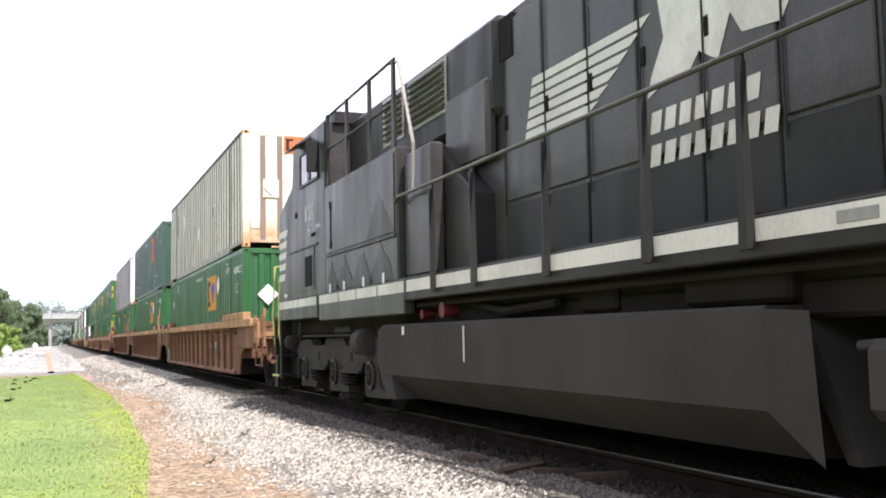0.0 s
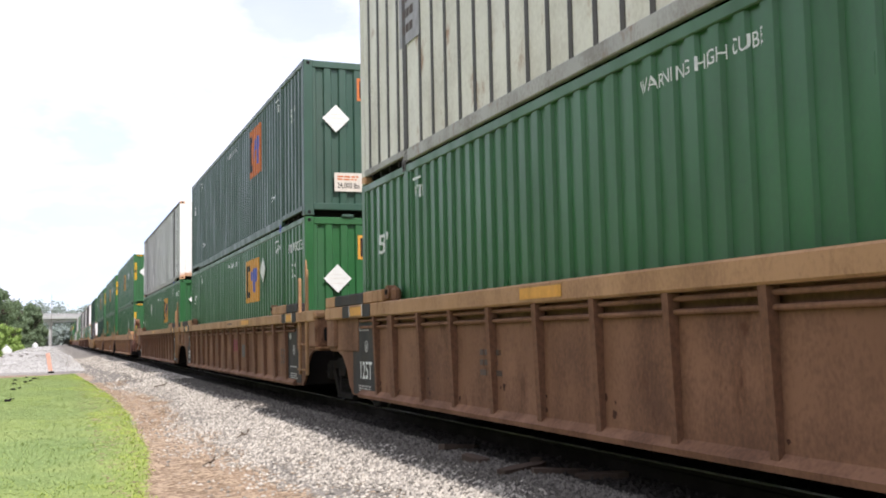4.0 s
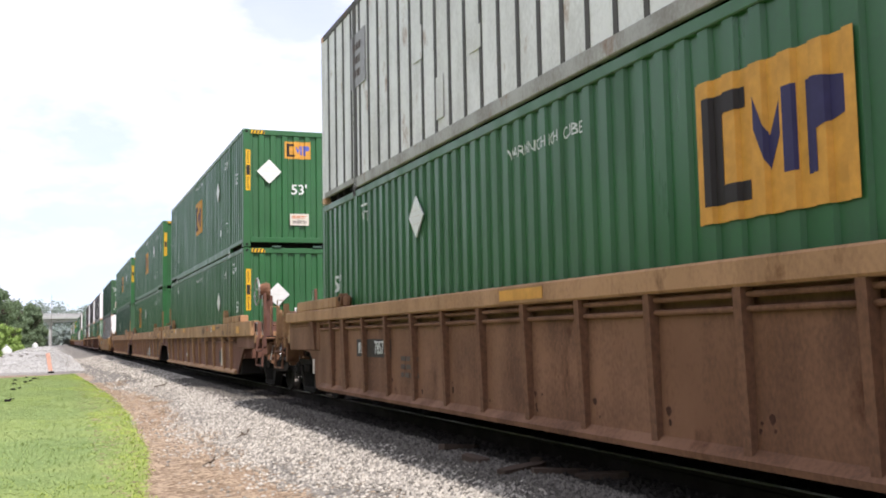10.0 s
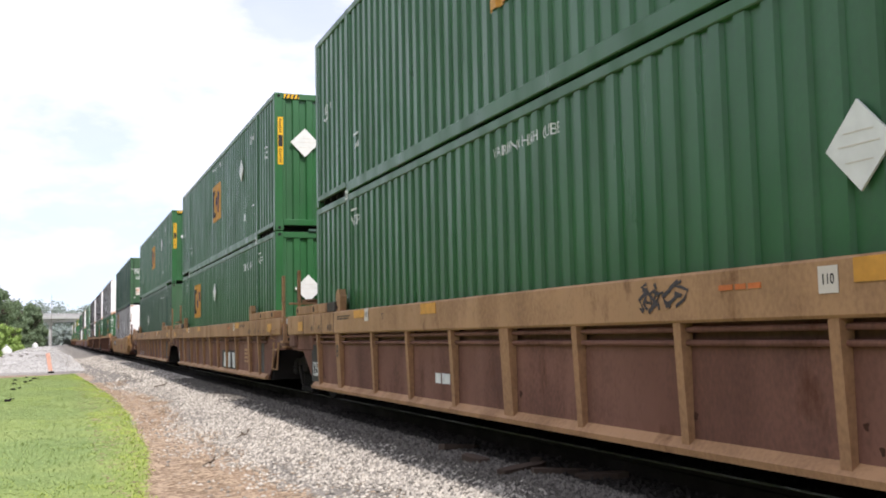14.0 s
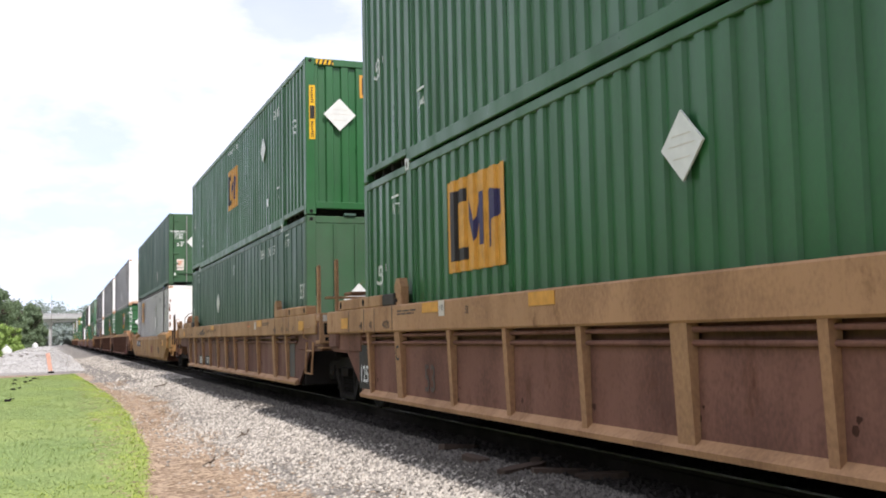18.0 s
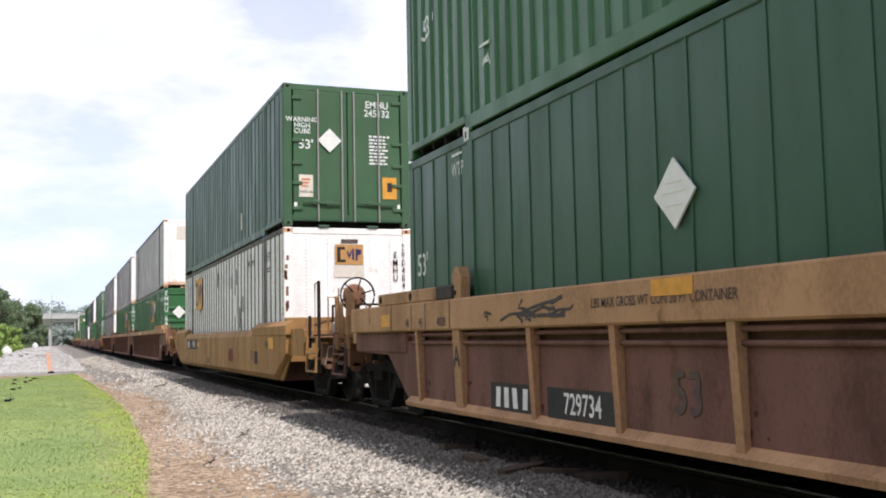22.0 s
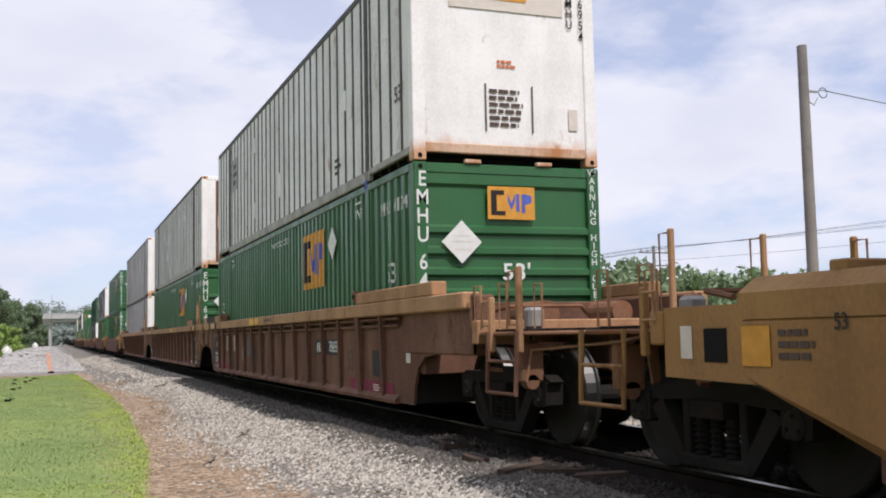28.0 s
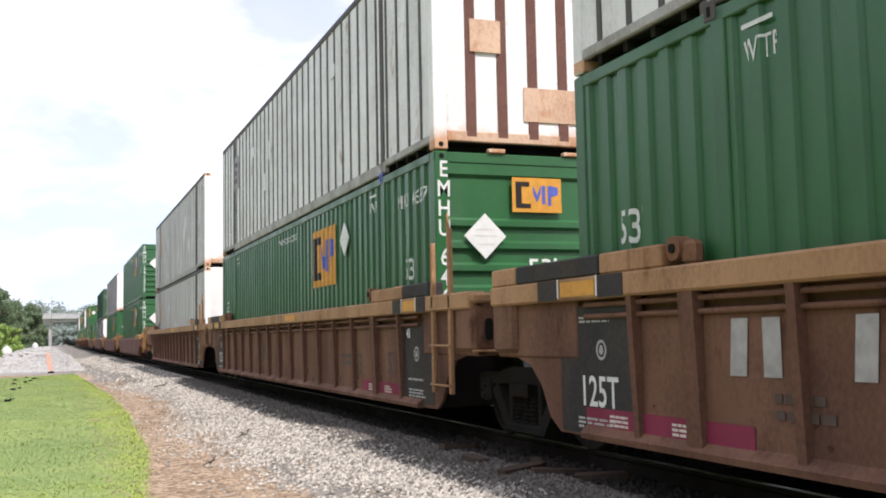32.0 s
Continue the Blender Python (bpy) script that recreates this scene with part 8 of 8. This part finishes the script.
        part("step_handrail", Geo().tube([(s * 1.44, 19.5, 0.95), (s * 1.48, 19.52, 1.5), (s * 1.44, 19.5, 2.45), (s * 1.2, 19.45, 2.5)], 0.02, 8), RAIL_YELLOW, c)
        part("step_handrail", Geo().tube([(s * 0.6, 19.5, 1.5), (s * 0.6, 19.5, 2.45), (s * 1.2, 19.45, 2.5)], 0.02, 8), RAIL_YELLOW, c)
    part("plow", Geo().prism([(19.5, 0.15), (19.75, 0.13), (19.62, 0.75), (19.5, 0.78)], -1.4, 1.4), LOCO, c)
    car_piece("coupler", CASTING, c, Matrix.Translation((0, 19.55, 0)) @ Matrix.Rotation(math.pi, 4, "Z"), "coupler")
    # wide equipment block behind the cab with a railing on top
    part("equipment_block", Geo().box(-W + 0.002, W - 0.002, 11.72, 15.3, 1.76, 3.42, 0.02), LOCO_GREY, c)
    part("access_door", Geo().box(-W - 0.012, -W + 0.002, 11.80, 15.22, 2.36, 3.36, 0.012), LOCO_GREY, c)
    part("panel_lip", Geo().box(-W - 0.022, -W - 0.002, 11.75, 15.25, 2.30, 2.345, 0.006), LOCO, c)
    for y in (14.9, 14.88):
        part("door_latch", Geo().box(-W - 0.03, -W - 0.01, y - 0.03, y + 0.03, 3.02 if y > 14.89 else 2.42, 3.14 if y > 14.89 else 2.52, 0.01), HOLE, c)
    part("latch_rod", Geo().tube([(-W - 0.02, 14.89, 2.5), (-W - 0.02, 14.89, 3.05)], 0.008, 5), LOCO, c)
    # where the dust has been washed off the lower skin
    rng = random.Random(12)
    for y0, y1, zt, lo in ((15.25, 14.5, 2.2, 1.79), (14.62, 13.7, 2.24, 1.79), (13.75, 12.8, 2.27, 1.79), (12.9, 11.9, 2.27, 1.79), (13.0, 11.85, 2.95, 2.38)):
        k, top_line = 14, []
        for i in range(k + 1):
            q = i / k
            top_line.append((y1 + (y0 - y1) * q, lo + (zt - lo) * max(0.02, (1 - abs(2 * q - 1)) ** 0.8 + rng.uniform(-0.12, 0.10))))
        out = -W - 0.0025 if lo < 2 else -W - 0.0135
        part("clean_streak", Geo().prism([(y1, lo - 0.01)] + [(y0, lo - 0.01)] + top_line[::-1], out, out + 0.004), LOCO_MID, c, "darker washed streak")
    for y in (15.22, 14.1, 12.95, 11.9):
        part("roof_rail_post", Geo().prism([(y - 0.06, 3.40), (y + 0.06, 3.40), (y + 0.035, 4.55), (y - 0.035, 4.55)], -W + 0.02, -W + 0.06), LOCO, c)
    part("roof_rail", Geo().tube([(-W + 0.04, 11.85, 4.56), (-W + 0.04, 15.3, 4.52)], 0.02, 8).tube([(-W + 0.04, 11.9, 4.0), (-W + 0.04, 15.3, 4.0)], 0.018, 8), LOCO, c)
    part("upper_hood", Geo().box(-1.08, 1.08, 9.6, 15.3, 3.40, 4.50, 0.08), LOCO, c)
    for k, (y0, y1) in enumerate(((12.6, 13.5), (11.0, 12.4))):
        lv = part("louvre_frame", Geo().box(-1.10, -1.075, y0, y1, 3.72, 4.40, 0.01), BARE if k == 0 else GALV, c)
        for i in range(7):
            z = 3.78 + 0.085 * i
            part("louvre_blade", Geo().prism([(-1.13, z), (-1.10, z + 0.02), (-1.10, z + 0.06), (-1.13, z + 0.035)], y0 + 0.06, y1 - 0.06, "y"), LOCO_DUST, lv)
    # hood with its doors
    part("hood", Geo().box(-0.98, 0.98, -1.5, 11.72, 1.76, 4.48, 0.05), LOCO_GREY, c)
    part("hood_roof", Geo().prism([(-0.98, 4.44), (0.98, 4.44), (0.72, 4.66), (-0.72, 4.66)], -1.4, 9.6, "y"), LOCO, c)
    part("blower_box", Geo().box(-1.13, -0.98, 9.75, 11.0, 2.95, 3.85, 0.05), LOCO_GREY, c)
    part("blower_duct", Geo().prism([(9.9, 1.78), (11.7, 1.78), (11.7, 3.3), (11.0, 3.3), (9.9, 2.6)], -1.25, -0.98), LOCO, c)
    part("air_filter_hatch", Geo().box(-1.02, -0.97, 9.3, 10.2, 3.95, 4.42, 0.01), HOLE, c)
    part("duct_panel", Geo().box(-1.42, -1.25, 10.7, 11.65, 1.78, 3.30, 0.03), LOCO_GREY, c)
    doors = [-1.2, -0.2, 0.8, 1.75, 2.7, 3.55, 4.4, 5.25, 6.1, 6.95, 7.8, 8.65, 9.6]
    for i, (a, b) in enumerate(zip(doors, doors[1:])):
        d = part("hood_door", Geo().box(-1.005, -0.975, a + 0.02, b - 0.02, 2.45, 4.36, 0.012), LOCO_GREY, c)
        part("door_latch", Geo().box(-1.02, -1.0, b - 0.13, b - 0.07, 3.2, 3.36, 0.01), HOLE, d)
        part("hood_door", Geo().box(-1.005, -0.975, a + 0.02, b - 0.02, 1.82, 2.41, 0.012), LOCO, c)
        part("door_rod", Geo().tube([(-1.02, b - 0.06, 2.3), (-1.02, b - 0.06, 4.3)], 0.009, 5), LOCO, c)
    # the maker-neutral white device: speed bars and a block shape, with bars for the words
    for i in range(6):
        z = 3.60 - 0.103 * i
        a1 = 8.88 + 0.035 * i
        g = Geo().prism([(a1, z - 0.075), (a1 - 0.03, z), (6.72 + 0.17 * i, z), (6.86 + 0.18 * i, z - 0.075)], -1.012, -1.008)
        part("speed_bar", g, LOCO_WHITE, c, "white speed bar")
    part("white_device", Geo().prism([(6.80, 2.92), (6.74, 3.08), (6.55, 3.35), (6.62, 3.7), (6.75, 4.2), (5.1, 4.3), (4.95, 3.4), (5.2, 3.08), (5.6, 3.12), (5.72, 3.3), (5.88, 3.0), (6.1, 3.12), (6.25, 2.98), (6.5, 3.02)], -1.012, -1.008), LOCO_WHITE, c, "white painted emblem shape")
    for row, (z, n, a) in enumerate(((2.71, 7, 6.78), (2.45, 8, 6.80))):
        for i in range(n):
            y1 = a - i * 0.197
            part("slanted_bar", Geo().prism([(y1, z - 0.085), (y1 - 0.035, z + 0.085), (y1 - 0.175, z + 0.085), (y1 - 0.14, z - 0.085)], -1.012, -1.008), LOCO_WHITE, c, "white slanted bar")
    # fuel tank
    sec = [(-W, 1.20), (-W + 0.03, 1.22), (W - 0.03, 1.22), (W, 1.20), (W, 0.60), (1.18, 0.30), (-1.18, 0.30), (-W, 0.60)]
    part("fuel_tank", Geo().prism(sec, 4.9, 12.4, "y").add([(-W, 4.9, 1.20), (-W, 4.9, 0.6), (-1.18, 4.9, 0.3), (-1.40, 4.55, 0.3), (-1.42, 4.6, 1.18)], [(0, 1, 2, 3, 4)]), LOCO_DUST, c, "large dusty fuel tank")
    part("tank_end", Geo().prism([(4.92, 1.20), (4.50, 0.30), (4.62, 0.30), (4.95, 0.9)], -1.18, 1.18), LOCO_DUST, c)
    part("tank_nose", Geo().prism([(12.38, 1.21), (12.62, 1.15), (12.63, 0.73), (12.26, 0.30), (11.9, 0.30)], -W + 0.01, W - 0.01), LOCO_DUST, c)
    part("sight_gauge", Geo().box(-W - 0.015, -W, 9.58, 9.61, 0.80, 1.17, 0.005), PAPER, c, "pale slim fuel gauge")
    plate(c, "notice_label", "side", (-W - 0.002, 11.55, 1.14), 0.08, 0.10, PLACARD, 0.004)
    part("fuel_filler", Geo().cyl((10.55, 1.36), 0.09, -W + 0.12, -W + 0.35, "x", 14), FILLER_RED, c)
    part("fuel_filler", Geo().cyl((11.3, 1.33), 0.06, -W + 0.15, -W + 0.35, "x", 12), FILLER_RED, c)
    # underfloor parts in near-black, the shade under the deck put into their colour
    part("air_reservoir", Geo().cyl((-1.0, 1.36), 0.15, 6.2, 9.2, "y", 16), UNDER, c)
    part("underfloor_box", Geo().box(-1.3, -0.7, 4.9, 6.0, 1.24, 1.48, 0.03), UNDER, c)
    part("underfloor_box", Geo().box(-1.25, -0.8, 7.0, 7.6, 1.24, 1.48, 0.03), UNDER, c)
    part("pipe_run", Geo().tube([(-1.35, 3.0, 1.44), (-1.35, 11.4, 1.44)], 0.03, 6).tube([(-1.2, 10.0, 1.40), (-1.3, 9.0, 1.3), (-1.3, 7.9, 1.34)], 0.04, 6), UNDER, c)
    for y in (8.1, 6.7, 5.6):
        part("pipe_bracket", Geo().prism([(y - 0.05, 1.22), (y + 0.05, 1.22), (y + 0.2, 1.5), (y - 0.1, 1.5)], -1.06, -1.0), UNDER, c)
    part("sand_box", Geo().box(-W, -1.0, 3.4, 4.15, 0.60, 1.02, 0.06), LOCO_DUST, c)
    # three-axle trucks
    R3 = 0.53
    wheel = Geo()
    for s in (-1, 1):
        wheel.lathe([(s * 0.665, 0.1), (s * 0.665, 0.45), (s * 0.69, 0.555), (s * 0.712, 0.56), (s * 0.724, R3), (s * 0.82, R3 - 0.006), (s * 0.835, 0.49), (s * 0.80, 0.42), (s * 0.78, 0.2), (s * 0.83, 0.1)], (0, 0), "x", 32)
        wheel.lathe([(s * 1.05, 0.15), (s * 1.24, 0.15), (s * 1.27, 0.11)], (0, 0), "x", 18)
        for i in range(4):
            wheel.cyl((0.09 * math.cos(i * 1.571), 0.09 * math.sin(i * 1.571)), 0.02, *sorted((s * 1.26, s * 1.285)), "x", 6)
    wheel.cyl((0, 0), 0.1, -1.1, 1.1, "x", 12)
    wheel_me = wheel.mesh("wheelset")
    wheel_me.materials.append(WHEELSTEEL)
    part("underframe", Geo().box(-0.6, 0.6, -1.5, 18.8, 0.62, 1.38, 0.03).box(-1.2, 1.2, -1.5, 18.8, 1.14, 1.38, 0.03), UNDER, c)
    for base in (15.85, 1.0):
        t = part("truck", Geo().box(-0.62, 0.62, base - 2.6, base + 2.6, 0.56, 0.92, 0.05), LOCO_DUST, c)
        for s in (-1, 1):
            beam = [(-2.85, 0.84), (-2.72, 1.06), (-1.45, 1.07), (-1.28, 0.94), (-0.72, 0.94), (-0.55, 1.06), (0.5, 1.06), (0.66, 0.94), (1.45, 0.94), (1.62, 1.05), (2.45, 1.04), (2.72, 0.86),
                    (2.6, 0.70), (1.72, 0.70), (1.55, 0.54), (0.62, 0.54), (0.42, 0.70), (-0.32, 0.70), (-0.5, 0.54), (-1.42, 0.54), (-1.62, 0.70), (-2.35, 0.70), (-2.5, 0.52), (-2.8, 0.52)]
            fr = part("truck_side_frame", Geo().prism([(base + a, z) for a, z in beam], *sorted((s * 1.06, s * 1.22))), LOCO_DUST, t)
            for a in (-1.0, 1.05):
                part("frame_slot", Geo().box(*sorted((s * 1.218, s * 1.224)), base + a - 0.06, base + a + 0.05, 0.70, 0.84), HOLE, fr)
                part("frame_rim", Geo().prism([(base + a - 0.48, 0.535), (base + a + 0.48, 0.535), (base + a + 0.5, 0.575), (base + a - 0.5, 0.575)], *sorted((s * 1.20, s * 1.26))), LOCO_DUST, fr)
            for a in (-2.03, 0, 2.03):
                y = base + a
                g = Geo().prism([(y - 0.24, 0.80), (y + 0.22, 0.80), (y + 0.30, 0.62), (y + 0.38, 0.30), (y + 0.32, 0.21), (y - 0.74, 0.23), (y - 0.80, 0.32), (y - 0.36, 0.36), (y - 0.29, 0.62)], *sorted((s * 1.04, s * 1.21)))
                jb = part("journal_box", g, LOCO_DUST, t)
                part("bearing_ring", Geo().lathe([(s * 1.20, 0.21), (s * 1.255, 0.20), (s * 1.26, 0.165), (s * 1.215, 0.155)], (y, 0.53), "x", 24), LOCO, jb)
                g = Geo()
                for i in range(4):
                    g.lathe([(0.345 + 0.056 * i, 0.10), (0.365 + 0.056 * i, 0.14), (0.385 + 0.056 * i, 0.10)], (s * 1.12, y - 0.55), "z", 14)
                part("coil_spring", g, LOCO_DUST, t)
            for yy, r, w in ((base - 1.95, 0.19, 0.52), (base + 2.85, 0.13, 0.34)):
                part("brake_cylinder", Geo().lathe([(yy - w / 2, r * 0.6), (yy - w / 2 + 0.02, r), (yy + w * 0.2, r), (yy + w * 0.42, r * 0.7), (yy + w / 2, r * 0.25), (yy + w / 2 + 0.01, 0.01)], (s * 1.30, 1.0), "y", 18), LOCO_DUST, t)
                part("push_rod", Geo().tube([(s * 1.30, yy + w / 2, 1.0), (s * 1.28, yy + w / 2 + 0.35, 0.98)], 0.03, 7), LOCO_DUST, t)
            part("sand_pipe", Geo().tube([(s * 1.15, base + 2.6, 1.2), (s * 1.1, base + 2.75, 0.6), (s * 0.85, base + 2.65, 0.2)], 0.025, 6), LOCO_DUST, t)
            part("brake_pipe", Geo().tube([(s * 1.30, base - 1.7, 1.10), (s * 1.30, base + 1.9, 1.10)], 0.02, 6).tube([(s * 1.22, base - 0.2, 1.18), (s * 1.22, base - 1.1, 1.20)], 0.06, 8), LOCO_DUST, t)
            part("air_hose", Geo().tube([(s * 1.3, base + 2.0, 1.35), (s * 1.32, base + 2.05, 1.15), (s * 1.25, base + 2.3, 1.05)], 0.035, 7), LOCO_DUST, t)
        for a in (-2.03, 0, 2.03):
            w = part("wheelset", wheel_me, None, t, at=(0, base + a, R3))
            ROLLING.append((w, base + a, R3))
    TRAIN.append((c, 0.0, 0.0))
    return c


build_locomotive()


def motions():
    """The train rolls towards the camera, and its wheels turn."""
    times = [0.5 * i for i in range(65)]
    for ob, at, z in TRAIN:
        walk(ob, [(t, pose(TRACK, at - travelled(t), z)) for t in times])
    fine = [round(i / 10, 1) for i in range(321)]
    for ob, y, r in ROLLING:
        x, yy, zz = ob.location
        walk(ob, [(t, Matrix.Translation((x, yy, zz)) @ Matrix.Rotation(travelled(t) / r, 4, "X")) for t in fine])


motions()
